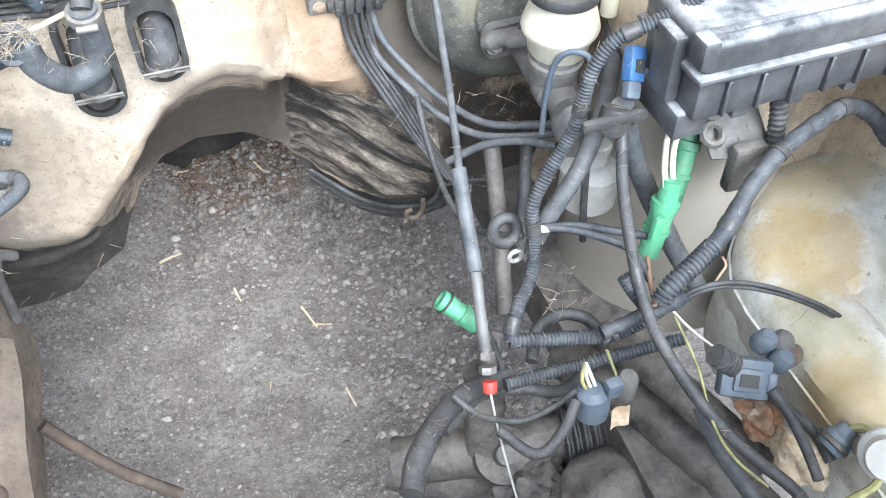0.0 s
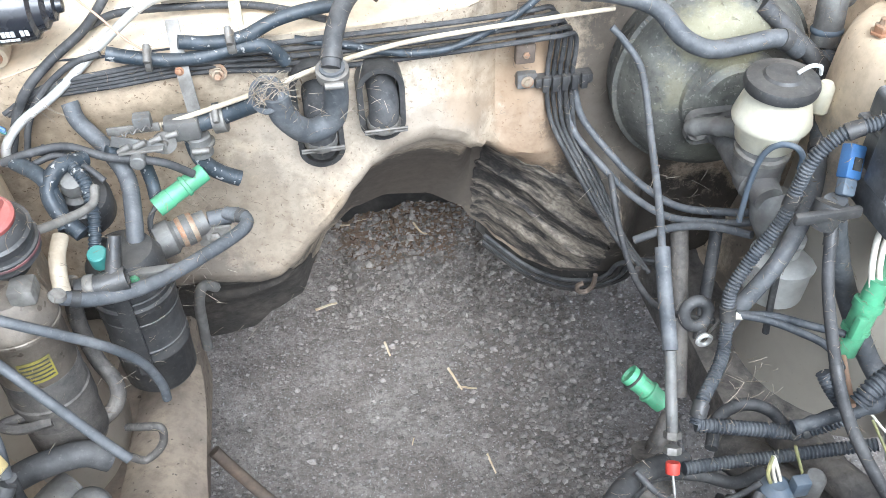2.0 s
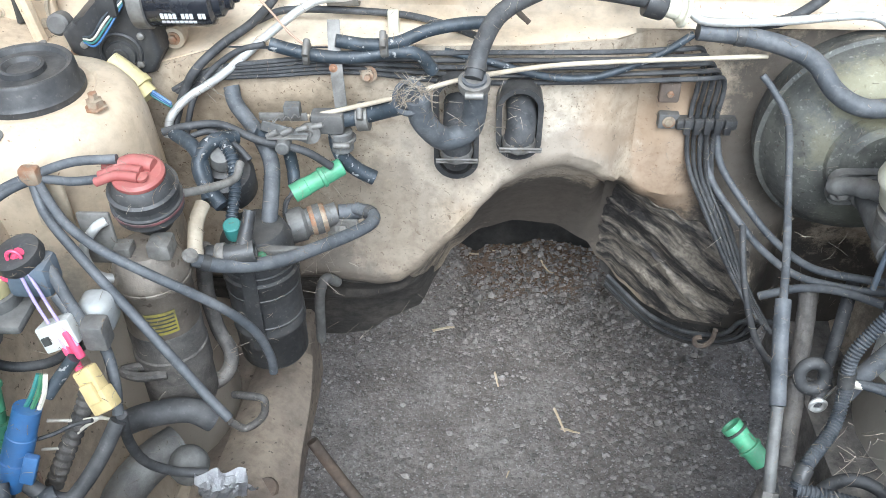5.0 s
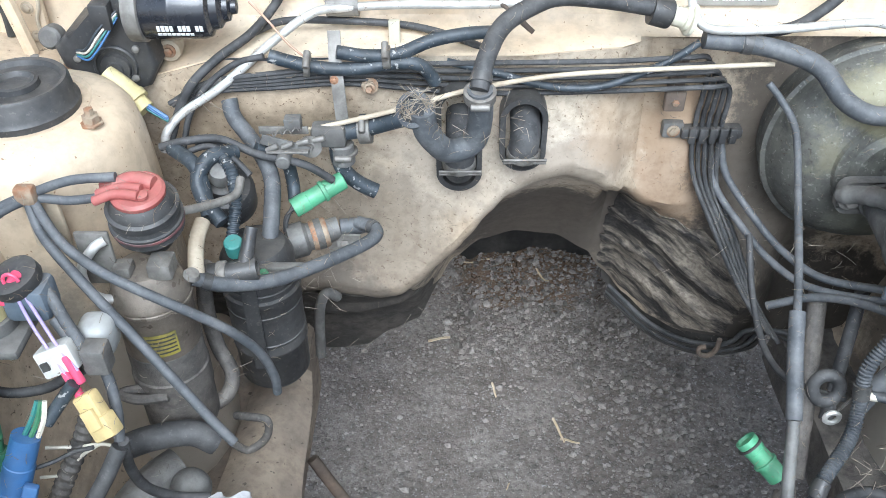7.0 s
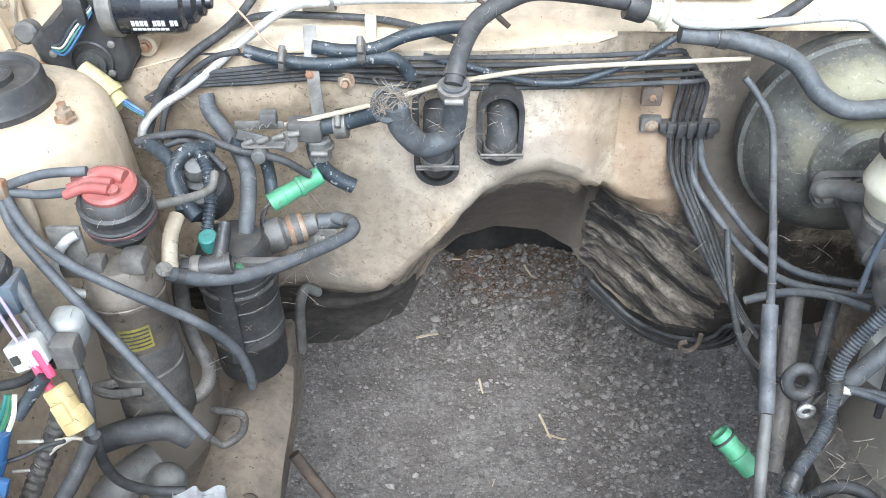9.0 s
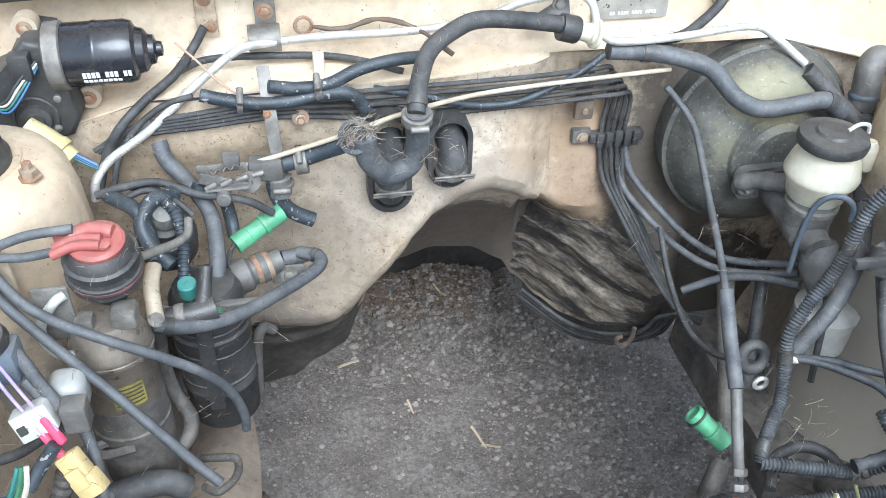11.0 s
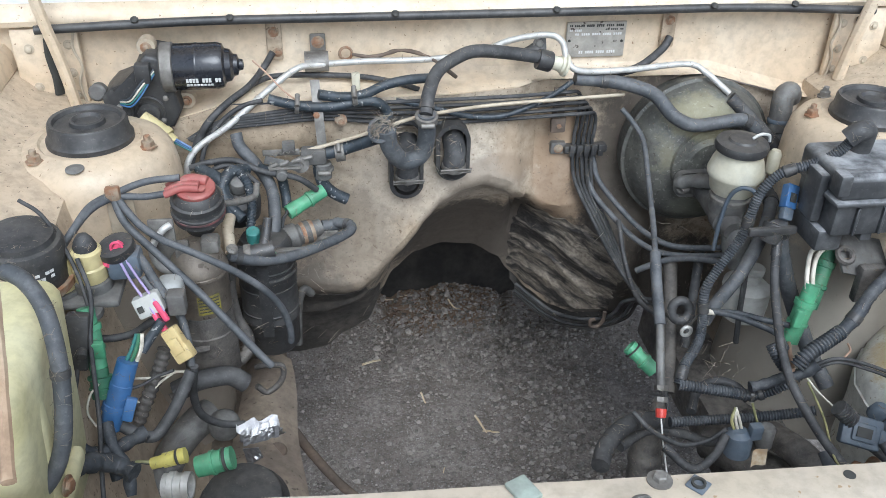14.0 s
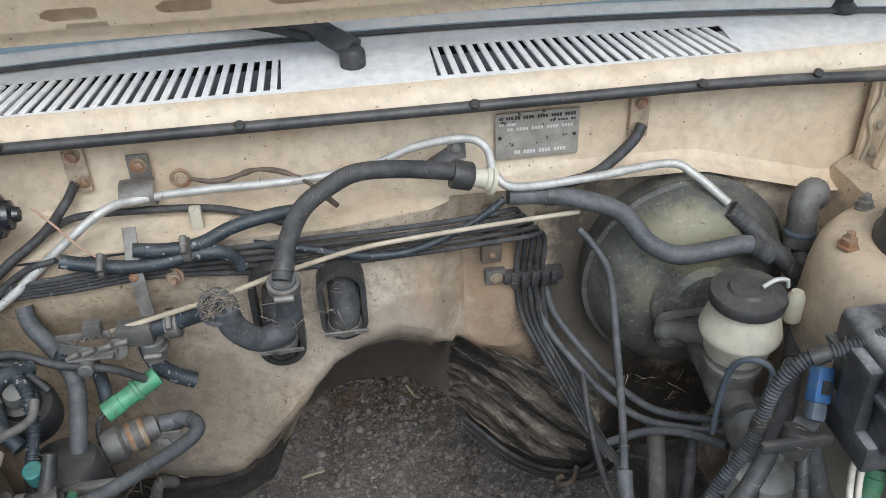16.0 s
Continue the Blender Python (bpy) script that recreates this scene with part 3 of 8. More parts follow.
def undercoat_point(u, w):
    """Thick black undercoat, with the underside's shade in its colour, on the lower box section beside the tunnel, worn
    through at its inner edge.
    """
    x = -0.50 + (0.318 + 0.045 * w + 0.010 * noise.noise((w * 5, 0, 3))) * u
    v = 1.46 + 0.535 * w + 0.02 * noise.noise((u * 12, 0, 5)) * (1 - w)
    return Vector(firewall_point(x, min(1.998, v))) + Vector((0.0, -0.8, -0.4)) * 0.0028


part("undercoat", sheet(undercoat_point, line(0, 1, 60), line(0, 1, 24), 0.0015), M_UNDER_SHADED, _fw, "flaking black undercoat with underside shade in its colour")
part("sound_pad", sheet(pad_point, line(0, 1, 44), line(0, 1, 50), 0.002), M_PAD, _fw, "peeling black and chalky sound pad in folds")


def cowl_profile(x, k):
    """The upper bulkhead: a ledge, the upright panel, the lip for the seal and the cowl edge."""
    pts = [(curve(x, FACE) - 0.004, 0.872), (0.628, 0.876), (0.650, 0.880), (0.658, 0.888), (0.660, 0.905), (0.660, 0.930), (0.660, 0.955), (0.657, 0.966), (0.645, 0.970), (0.635, 0.972), (0.632, 0.980), (0.636, 0.990), (0.645, 0.998), (0.650, 0.9995)]
    y, z = pts[k]
    drop = 0.045 * max(0, min(1, (abs(x) - 0.36) / 0.16)) if k in (0, 1, 2, 3) else 0
    return (x, y + 0.0015 * noise.noise((x * 10, k, 0)), z - drop)


structure("cowl_panel", sheet(cowl_profile, line(-0.72, 0.72, 70), list(range(14)), 0.002), M_PAINT, "tan painted upper bulkhead panel below the windscreen", "bulkhead")


def cowl_top():
    """The cowl in front of the windscreen with two fields of air slots; each bar between slots is a slat."""
    z = 1.0

    def surf(x0, x1, y0, y1, bm):
        nx = max(1, int((x1 - x0) / 0.03))
        return sheet(lambda x, y: (x, y, z + 0.010 * min(1, (y - 0.65) / 0.10) - 0.02 * x * x), line(x0, x1, nx), line(y0, y1, 3), 0.0015, bm)
    bm = bmesh.new()
    surf(-0.66, 0.66, 0.650, 0.657, bm)
    surf(-0.66, 0.66, 0.720, 0.756, bm)
    for a, b in ((-0.66, -0.40), (-0.078, 0.078), (0.40, 0.66)):
        surf(a, b, 0.657, 0.720, bm)
    top = structure("cowl_top", bm, M_COWL, "pale chalky cowl top with slotted air intakes", "cowl")
    data = None
    for s, lean in ((-1, -1), (1, 1)):
        for i in range(25):
            x = s * (0.0845 + i * 0.0129)
            if data is None:
                data = mesh_of("slat", box(-0.0033, 0.0033, -0.0325, 0.0325, -0.0035, 0.0, 0.0008, 1), M_COWL)
            ob = new("slat", data)
            ob.parent = top
            tilt = math.degrees(math.atan(0.1))
            ob.matrix_basis = pose(x, 0.6885, z + 0.0043 - 0.02 * x * x, tilt, 0, lean * (2 + i * 0.9))
    # Black sheet added under the slots, so their dark is in its colour.
    structure("cowl_tray", box(-0.6, 0.6, 0.664, 0.80, 0.900, 0.905), M_BLACK, "black tray added below the air slots to make them dark", "tray")
    return top


cowl_top()


def windscreen():
    g = lambda x, v: (x, 0.760 + 0.45 * v - 0.10 * x * x, 1.014 + 0.30 * v - 0.025 * x * x)
    win = tagged(part("window_1", sheet(g, line(-0.66, 0.66, 16), line(0, 1, 10), 0.005), M_GLASS), "curved laminated windscreen with the pale sky's reflection in its colour", "window", "", "structure")
    win.visible_shadow = False
    e = lambda x, v: (x, 0.754 + 0.006 * v - 0.10 * x * x, 1.0115 + 0.003 * math.sin(v * math.pi) + 0.002 * v - 0.022 * x * x)
    part("window_seal", sheet(e, line(-0.66, 0.66, 24), line(0, 1, 5), 0.002), M_PLASTIC, win, "black rubber windscreen seal")
    e2 = lambda x, v: (x, 0.762 + 0.012 * v - 0.10 * x * x, 1.0155 + 0.008 * v + 0.003 * math.sin(v * math.pi) - 0.022 * x * x)
    part("window_trim", sheet(e2, line(-0.66, 0.66, 24), line(0, 1, 4), 0.002), M_COWL, win, "pale peeling trim strip")
    structure("dashboard", box(-0.64, 0.64, 0.86, 1.15, 0.93, 0.99, 0.02), M_PLASTIC, "dusty dark dashboard top behind the glass", "dashboard")
    # Unseen floor slab, added to keep light off the ground beneath.
    structure("cabin_floor", box(-0.66, 0.66, 0.80, 1.75, 0.55, 0.60), M_BLACK, "unseen dark cabin floor behind the firewall", "floor")


windscreen()

# the two inner wings with their strut towers
TOWER_X, TOWER_Y = 0.518, 0.462


def tower(side):
    cx, cy = side * TOWER_X, TOWER_Y + (-0.012 if side > 0 else 0.015)

    def f(a, r):
        # flat top, round shoulder, flared skirt
        prof = [(0.0, 0.878), (0.060, 0.878), (0.063, 0.881), (0.068, 0.879), (0.080, 0.876), (0.090, 0.870), (0.098, 0.858), (0.103, 0.835), (0.106, 0.79), (0.110, 0.72), (0.116, 0.62), (0.125, 0.50), (0.135, 0.40)]
        i = int(r)
        rr, z = prof[i]
        y = cy + rr * math.sin(a) * 1.02
        if y > 0.61:
            y = 0.61
        return (cx + rr * math.cos(a), y, z)
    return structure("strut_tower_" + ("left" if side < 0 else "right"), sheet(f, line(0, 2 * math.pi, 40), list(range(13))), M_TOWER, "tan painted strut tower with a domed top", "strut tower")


def apron(side):
    """Inner wing wall, running forward from the firewall to the radiator panel, and the shelf along the wing edge."""
    def wall(y, k):
        base = [(0.66, 0.905), (0.645, 0.905), (0.632, 0.895), (0.615, 0.880), (0.560, 0.865), (0.535, 0.850), (0.520, 0.78), (0.500, 0.68), (0.475, 0.58), (0.445, 0.48), (0.425, 0.43), (0.40, 0.42)]
        x, z = base[k]
        fwd = max(0, min(1, (0.38 - y) / 0.3)) if side < 0 else max(0, min(1, (0.43 - y) / 0.06))
        if k in (3, 4, 5):
            z -= 0.055 * fwd
        if k > 4:
            x += (0.015 if side < 0 else 0.17) * fwd
        if k in (4, 5) and side > 0:
            x += 0.03 * fwd
        x += 0.003 * noise.noise((y * 14, k, side))
        return (side * x, y, z)
    structure("inner_wing_" + ("left" if side < 0 else "right"), sheet(wall, line(-0.16, 0.655, 40), list(range(12)), 0.0025), M_WING, "dirty tan inner wing panel", "inner wing")
    # outer wing
    def wing(y, k):
        pts = [(0.645, 0.900), (0.648, 0.925), (0.655, 0.935), (0.68, 0.937), (0.74, 0.925), (0.79, 0.88), (0.81, 0.78), (0.82, 0.60), (0.81, 0.35)]
        x, z = pts[k]
        return (side * x, y, z + 0.02 * (y - 0.3))
    structure("wing_" + ("left" if side < 0 else "right"), sheet(wing, line(-0.45, 0.90, 20), list(range(9)), 0.002), M_PAINT, "tan painted front wing", "wing")


for _s in (-1, 1):
    tower(_s)
    apron(_s)


def rail(side):
    x0, x1 = (-0.435, -0.315) if side < 0 else (0.33, 0.45)
    f = lambda y, k: ([x0, x0 + 0.006, x1 - 0.006, x1, x1, x1 - 0.004][k], y, [0.36, 0.425, 0.425, 0.415, 0.30, 0.28][k] + 0.0 * y + 0.004 * noise.noise((y * 12, k, 4)))
    structure("chassis_rail_" + ("left" if side < 0 else "right"), sheet(f, line(-0.15, 0.66, 30), list(range(6)), 0.003), M_RAIL if side < 0 else M_GREASE, "brown dirt covered chassis rail", "chassis rail")


rail(-1)
rail(1)


def radiator_panel():
    """The cross panel over the radiator opening, folded from one sheet, with its front lip."""
    def f(x, k):
        pts = [(-0.098, 0.808), (-0.098, 0.826), (-0.101, 0.830), (-0.118, 0.831), (-0.138, 0.830), (-0.143, 0.828), (-0.146, 0.822), (-0.149, 0.803), (-0.150, 0.800), (-0.154, 0.799), (-0.155, 0.797)]
        y, z = pts[k]
        dip = math.exp(-((x + 0.055) / 0.045) ** 2)
        if k >= 4:
            y += 0.014 * dip
            z -= 0.004 * dip
        bow = (1.6 if x > 0 else 0.2) * max(0, abs(x) - 0.2) ** 2 - 0.0065 - 0.042 * x
        return (x, y + bow, z + 0.0008 * noise.noise((x * 20, k, 1)))
    panel = structure("radiator_panel", sheet(f, line(-0.62, 0.62, 110), list(range(7)), 0.0018), M_PAINT_PALE, "cream painted radiator cross panel with bolt holes drawn on", "cross panel")
    part("panel_face", sheet(f, line(-0.62, 0.62, 110), [6, 7, 8, 9], 0.0018), M_FACE_SHADED, panel, "stained tan front face with shade in its colour")
    return panel


radiator_panel()


def bonnet():
    """The open bonnet: outer skin and the inner frame with oval holes along its rear edge."""
    hood = thing("bonnet", "raised tan bonnet with oval holes in its inner frame", "bonnet", (0, 0.66, 1.05))
    a = radians(66)
    org, up, out = Vector((0, 0.640, 1.068)), Vector((0, -math.cos(a), math.sin(a))), Vector((0, math.sin(a), math.cos(a)))
    P = lambda x, v, d: org + Vector((x, 0, 0)) + up * v + out * d
    part("skin", sheet(lambda x, v: P(x, v, 0.035 - 0.02 * (x / 0.66) ** 2), line(-0.66, 0.66, 20), line(-0.01, 0.95, 12), 0.002), M_PAINT, hood)
    bm = bmesh.new()
    n = 440
    xs = line(-0.66, 0.66, n)

    def hole(x, v):
        s = (x + 0.2975) % 0.099 - 0.0495
        return math.hypot(max(0, abs(s) - 0.018), v - 0.037) < 0.0064 or math.hypot(max(0, abs(x + 0.236) - 0.015), v - 0.023) < 0.0034
    vs = line(-0.004, 0.12, 62)
    pts = {}
    for i, x in enumerate(xs):
        for j, v in enumerate(vs):
            d = 0.022 if v < 0.0 else 0.004 * math.cos(min(1, v / 0.02) * math.pi / 2) + 0.0
            pts[i, j] = bm.verts.new(P(x, v, d))
    for i in range(n):
        for j in range(62):
            if not hole((xs[i] + xs[i + 1]) / 2, (vs[j] + vs[j + 1]) / 2):
                bm.faces.new((pts[i, j], pts[i + 1, j], pts[i + 1, j + 1], pts[i, j + 1]))
    part("inner_frame", bm, M_PAINT, hood)
    for s in (-1, 1):
        part("side_frame", sheet(lambda u, v: P(s * (0.52 + 0.14 * u), v, 0.004 + 0.01 * u), line(0, 1, 4), line(0.12, 0.94, 8), 0.002), M_PAINT, hood)
        arm = bmesh.new()
        tube([(s * 0.565, 0.615, 0.865), (s * 0.572, 0.610, 0.93), (s * 0.585, 0.600, 1.02), (s * 0.59, 0.585, 1.12)], 0.0075, 8, 6, bm=arm, flat=1.2)
        part("hinge_arm", arm, M_PAINT, hood, "tan hinge arm")
    return hood


bonnet()

# Black sheet added across the tunnel, standing in for the dark in there.
structure("tunnel_pad", sheet(lambda x, z: (x, 1.30 + 0.25 * x * x + 0.01 * noise.noise((x * 9, 0, z * 9)), z), line(-0.5, 0.5, 20), line(-0.02, 0.5, 10), 0.01), M_BLACK, "added black sheet for the dark deep in the gearbox tunnel", "pad")

# ---- hoses, pipes and wires ----


def hose(name, pts, r, material, label, category, group="", bands=(), **how):
    """A hose or wire; bands: shares of its length at which tape or a clip is wrapped round it."""
    ob = solid(name, tube(pts, r * 0.745, **how), material, label, category, group)
    path = resample(spline(pts), 60)
    for share in bands:
        k = int(share * 60)
        part("wrap", tube([path[max(0, k - 1)], path[k], path[min(60, k + 1)]], r * 0.745 * 1.13, 14, 3, wobble=0.1), M_PLASTIC, ob)
    return ob


hose("aluminium_pipe", [(-0.419, 0.540, 0.789), (-0.414, 0.545, 0.810), (-0.397, 0.560, 0.825), (-0.357, 0.568, 0.849), (-0.301, 0.585, 0.891), (-0.261, 0.605, 0.913), (-0.230, 0.624, 0.911), (-0.167, 0.627, 0.913), (-0.070, 0.630, 0.912), (0.003, 0.630, 0.921), (0.048, 0.630, 0.937), (0.098, 0.620, 0.947), (0.119, 0.612, 0.939), (0.126, 0.600, 0.916), (0.145, 0.590, 0.902), (0.224, 0.600, 0.898), (0.314, 0.612, 0.899), (0.341, 0.600, 0.889), (0.372, 0.575, 0.865)], 0.0062, M_ALU, "bare aluminium refrigerant pipe bent along the bulkhead", "pipe", n=6, sides=12)
hose("heater_hose", [(0.092, 0.600, 0.920), (0.038, 0.600, 0.929), (-0.008, 0.592, 0.936), (-0.036, 0.580, 0.933), (-0.068, 0.555, 0.923), (-0.085, 0.520, 0.906), (-0.092, 0.495, 0.885)], 0.0125, M_RUBBER, "thick black heater hose with a white plastic end", "hose", sides=14, bands=(0.95,))
hose("elbow_hose", [(-0.145, 0.485, 0.870), (-0.141, 0.488, 0.844), (-0.122, 0.500, 0.816), (-0.098, 0.507, 0.820), (-0.090, 0.503, 0.848), (-0.091, 0.495, 0.887)], 0.0165, M_RUBBER_GREY, "dusty bent elbow hose with a torn flange", "hose", sides=14, hollow=True)
hose("control_tube", [(-0.283, 0.535, 0.814), (-0.225, 0.535, 0.828), (-0.175, 0.530, 0.844), (-0.136, 0.525, 0.859), (-0.097, 0.535, 0.865), (-0.021, 0.570, 0.860), (0.055, 0.580, 0.861), (0.141, 0.590, 0.860), (0.216, 0.593, 0.862)], 0.0036, M_CREAM_PIPE, "thin cream coloured metal tube across the firewall", "tube")
hose("coolant_hose", [(-0.228, 0.540, 0.813), (-0.206, 0.540, 0.818), (-0.175, 0.535, 0.830), (-0.145, 0.520, 0.847)], 0.0125, M_HOSE_BLUE, "short dark coolant hose held by a worm clamp", "hose", sides=14)
hose("hose_stub", [(-0.238, 0.540, 0.803), (-0.237, 0.540, 0.781), (-0.231, 0.540, 0.763), (-0.217, 0.542, 0.747), (-0.200, 0.542, 0.737)], 0.0115, M_HOSE_BLUE, "cut open end of a dark rubber hose", "hose", hollow=True, sides=14)
hose("vacuum_hose", [(-0.300, 0.560, 0.889), (-0.278, 0.560, 0.882), (-0.245, 0.560, 0.875), (-0.210, 0.562, 0.874), (-0.171, 0.567, 0.877), (-0.148, 0.570, 0.872), (-0.134, 0.572, 0.852)], 0.0095, M_HOSE_BLUE, "dark bent vacuum hose with spring clips", "hose", hollow=True)
hose("vacuum_hose", [(-0.232, 0.560, 0.893), (-0.202, 0.565, 0.886), (-0.171, 0.570, 0.886), (-0.139, 0.580, 0.895), (-0.102, 0.590, 0.898), (-0.065, 0.600, 0.895)], 0.0095, M_HOSE_BLUE, "dark hose running up behind the heater hose", "hose")
hose("wiring_loom", [(-0.329, 0.632, 0.880), (-0.294, 0.632, 0.893), (-0.231, 0.634, 0.892), (-0.167, 0.634, 0.887), (-0.120, 0.620, 0.882), (-0.088, 0.608, 0.875)], 0.0055, M_RUBBER, "black taped wiring loom along the bulkhead ledge", "wire")
hose("wiring_loom", [(-0.293, 0.645, 0.924), (-0.307, 0.640, 0.904), (-0.327, 0.610, 0.889), (-0.359, 0.580, 0.875), (-0.387, 0.565, 0.852), (-0.406, 0.565, 0.819), (-0.415, 0.550, 0.794)], 0.0065, M_RUBBER, "black wiring loom dropping towards the inner wing", "wire")
hose("wiring_loom", [(-0.309, 0.575, 0.881), (-0.340, 0.575, 0.872), (-0.372, 0.570, 0.849), (-0.392, 0.560, 0.821), (-0.403, 0.550, 0.785)], 0.0045, M_RUBBER, "black wiring loom dropping towards the inner wing", "wire")
hose("drooping_hose", [(-0.123, 0.590, 0.867), (-0.074, 0.588, 0.856), (-0.025, 0.588, 0.841), (0.025, 0.588, 0.837), (0.066, 0.590, 0.847), (0.108, 0.595, 0.865), (0.137, 0.600, 0.883)], 0.0055, M_HOSE_BLUE, "slack dark hose hanging below the pipe bundle", "hose")
hose("servo_hose", [(0.140, 0.598, 0.888), (0.186, 0.597, 0.883), (0.226, 0.585, 0.878), (0.256, 0.570, 0.868), (0.276, 0.545, 0.847), (0.304, 0.535, 0.835), (0.339, 0.530, 0.839), (0.377, 0.530, 0.842), (0.403, 0.530, 0.824)], 0.0135, M_RUBBER_GREY, "thick dusty vacuum hose in front of the brake servo", "hose", sides=14, bands=(0.16, 0.93))
hose("insulated_pipe", [(0.373, 0.572, 0.860), (0.399, 0.557, 0.836), (0.423, 0.540, 0.814), (0.440, 0.530, 0.795)], 0.0135, M_RUBBER, "black foam covered refrigerant hose with a frayed end", "hose", sides=12, wobble=0.12)
hose("riser_hose", [(0.466, 0.583, 0.840), (0.465, 0.572, 0.804), (0.447, 0.530, 0.769), (0.415, 0.470, 0.755), (0.382, 0.410, 0.750), (0.353, 0.370, 0.736), (0.322, 0.345, 0.700), (0.290, 0.335, 0.658), (0.276, 0.330, 0.634)], 0.0125, M_RUBBER_GREY, "thick upright dark hose beside the strut tower", "hose", sides=14, bands=(0.1, 0.45))
hose("main_loom", [(0.422, 0.328, 0.915), (0.414, 0.332, 0.894), (0.395, 0.336, 0.875), (0.370, 0.340, 0.864), (0.342, 0.345, 0.851), (0.322, 0.345, 0.822), (0.309, 0.340, 0.766), (0.283, 0.332, 0.725), (0.264, 0.322, 0.693), (0.263, 0.310, 0.655), (0.250, 0.285, 0.636), (0.219, 0.250, 0.627), (0.208, 0.234, 0.611)], 0.0095, M_TAPE, "ribbed black conduit of the main wiring loom", "wiring loom", ribs=0.0035, bands=(0.22, 0.42, 0.72, 0.97))
hose("cross_loom", [(0.208, 0.234, 0.611), (0.229, 0.229, 0.609), (0.269, 0.222, 0.603), (0.305, 0.215, 0.600), (0.338, 0.207, 0.621), (0.359, 0.203, 0.649)], 0.0105, M_TAPE, "ribbed black conduit lying across the inner wing", "wiring loom", ribs=0.004, bands=(0.55, 0.62))
hose("rear_loom", [(0.200, 0.220, 0.559), (0.247, 0.220, 0.557), (0.298, 0.215, 0.560), (0.349, 0.210, 0.565), (0.388, 0.200, 0.577)], 0.0095, M_TAPE, "ribbed conduit half hidden behind another loom", "wiring loom", ribs=0.004)
hose("thick_hose", [(0.353, 0.335, 0.784), (0.364, 0.335, 0.748), (0.386, 0.335, 0.692), (0.411, 0.330, 0.637), (0.436, 0.310, 0.580), (0.456, 0.280, 0.542)], 0.015, M_RUBBER_GREY, "thick grey hose dropping past the loom clamp", "hose", sides=14, bands=(0.05,))
hose("thin_cable", [(0.349, 0.325, 0.773), (0.340, 0.290, 0.724), (0.327, 0.235, 0.690), (0.324, 0.200, 0.666), (0.324, 0.165, 0.650), (0.339, 0.115, 0.621), (0.360, 0.065, 0.601), (0.386, 0.020, 0.590), (0.391, 0.000, 0.584)], 0.0078, M_RUBBER, "long black cable sagging towards the front panel", "cable", bands=(0.05, 0.38))
hose("side_loom", [(0.394, 0.215, 0.685), (0.419, 0.225, 0.706), (0.445, 0.240, 0.735), (0.479, 0.255, 0.754), (0.524, 0.270, 0.762), (0.573, 0.285, 0.760), (0.606, 0.280, 0.743), (0.632, 0.270, 0.711)], 0.0115, M_TAPE, "taped wiring loom leading over the fluid tank", "wiring loom", sides=12, wobble=0.15, bands=(0.12, 0.4, 0.7))
hose("side_conduit", [(0.339, 0.195, 0.661), (0.352, 0.200, 0.675), (0.375, 0.207, 0.685), (0.401, 0.217, 0.693)], 0.0135, M_TAPE, "wide ribbed conduit at the end of the side loom", "wiring loom", ribs=0.0045, sides=14)
hose("short_conduit", [(0.316, 0.225, 0.674), (0.322, 0.215, 0.662), (0.331, 0.205, 0.649)], 0.01, M_TAPE, "short stub of ribbed conduit", "wiring loom", ribs=0.004)
hose("signal_wire", [(0.351, 0.198, 0.649), (0.382, 0.190, 0.673), (0.426, 0.187, 0.663), (0.470, 0.172, 0.647), (0.521, 0.155, 0.614), (0.591, 0.130, 0.550)], 0.0032, M_RUBBER, "thin black wire bowed over the fluid tank", "wire", group="wires over the tank")
hose("signal_wire", [(0.352, 0.198, 0.642), (0.384, 0.190, 0.667), (0.427, 0.187, 0.656), (0.472, 0.172, 0.640), (0.524, 0.155, 0.606), (0.595, 0.130, 0.541)], 0.0032, M_RUBBER, "thin black wire bowed over the fluid tank", "wire", group="wires over the tank")
hose("taped_joint", [(0.290, 0.205, 0.623), (0.310, 0.205, 0.627), (0.332, 0.203, 0.637), (0.354, 0.198, 0.647), (0.368, 0.196, 0.661)], 0.009, M_TAPE, "frayed taped joint of several wires", "wiring loom", wobble=0.5)
hose("throttle_cable", [(0.218, 0.600, 0.836), (0.231, 0.590, 0.822), (0.243, 0.560, 0.801), (0.227, 0.475, 0.772), (0.210, 0.400, 0.754), (0.196, 0.346, 0.740)], 0.0052, M_RUBBER_GREY, "dusty throttle cable hanging into the empty bay", "cable")
hose("cross_hose", [(0.239, 0.500, 0.608), (0.276, 0.485, 0.634), (0.308, 0.460, 0.652), (0.336, 0.420, 0.669)], 0.0065, M_RUBBER_GREY, "grey hose branching sideways below the servo", "hose")
hose("clutch_hose", [(0.219, 0.550, 0.671), (0.217, 0.500, 0.633), (0.219, 0.440, 0.607), (0.225, 0.385, 0.615), (0.246, 0.345, 0.635), (0.260, 0.330, 0.644)], 0.005, M_RUBBER, "thin black hose curving to a round grommet", "hose")
hose("brake_hose", [(0.193, 0.636, 0.742), (0.203, 0.620, 0.705), (0.230, 0.580, 0.675), (0.258, 0.545, 0.653), (0.288, 0.500, 0.651), (0.331, 0.460, 0.669), (0.355, 0.440, 0.682)], 0.006, M_RUBBER_GREY, "dusty brake line slanting across the bulkhead", "hose", group="slanting brake lines")
hose("brake_hose", [(0.180, 0.636, 0.743), (0.192, 0.620, 0.691), (0.219, 0.580, 0.661), (0.247, 0.545, 0.639), (0.277, 0.500, 0.638), (0.321, 0.460, 0.655), (0.345, 0.440, 0.669)], 0.006, M_RUBBER_GREY, "dusty brake line slanting across the bulkhead", "hose", group="slanting brake lines")
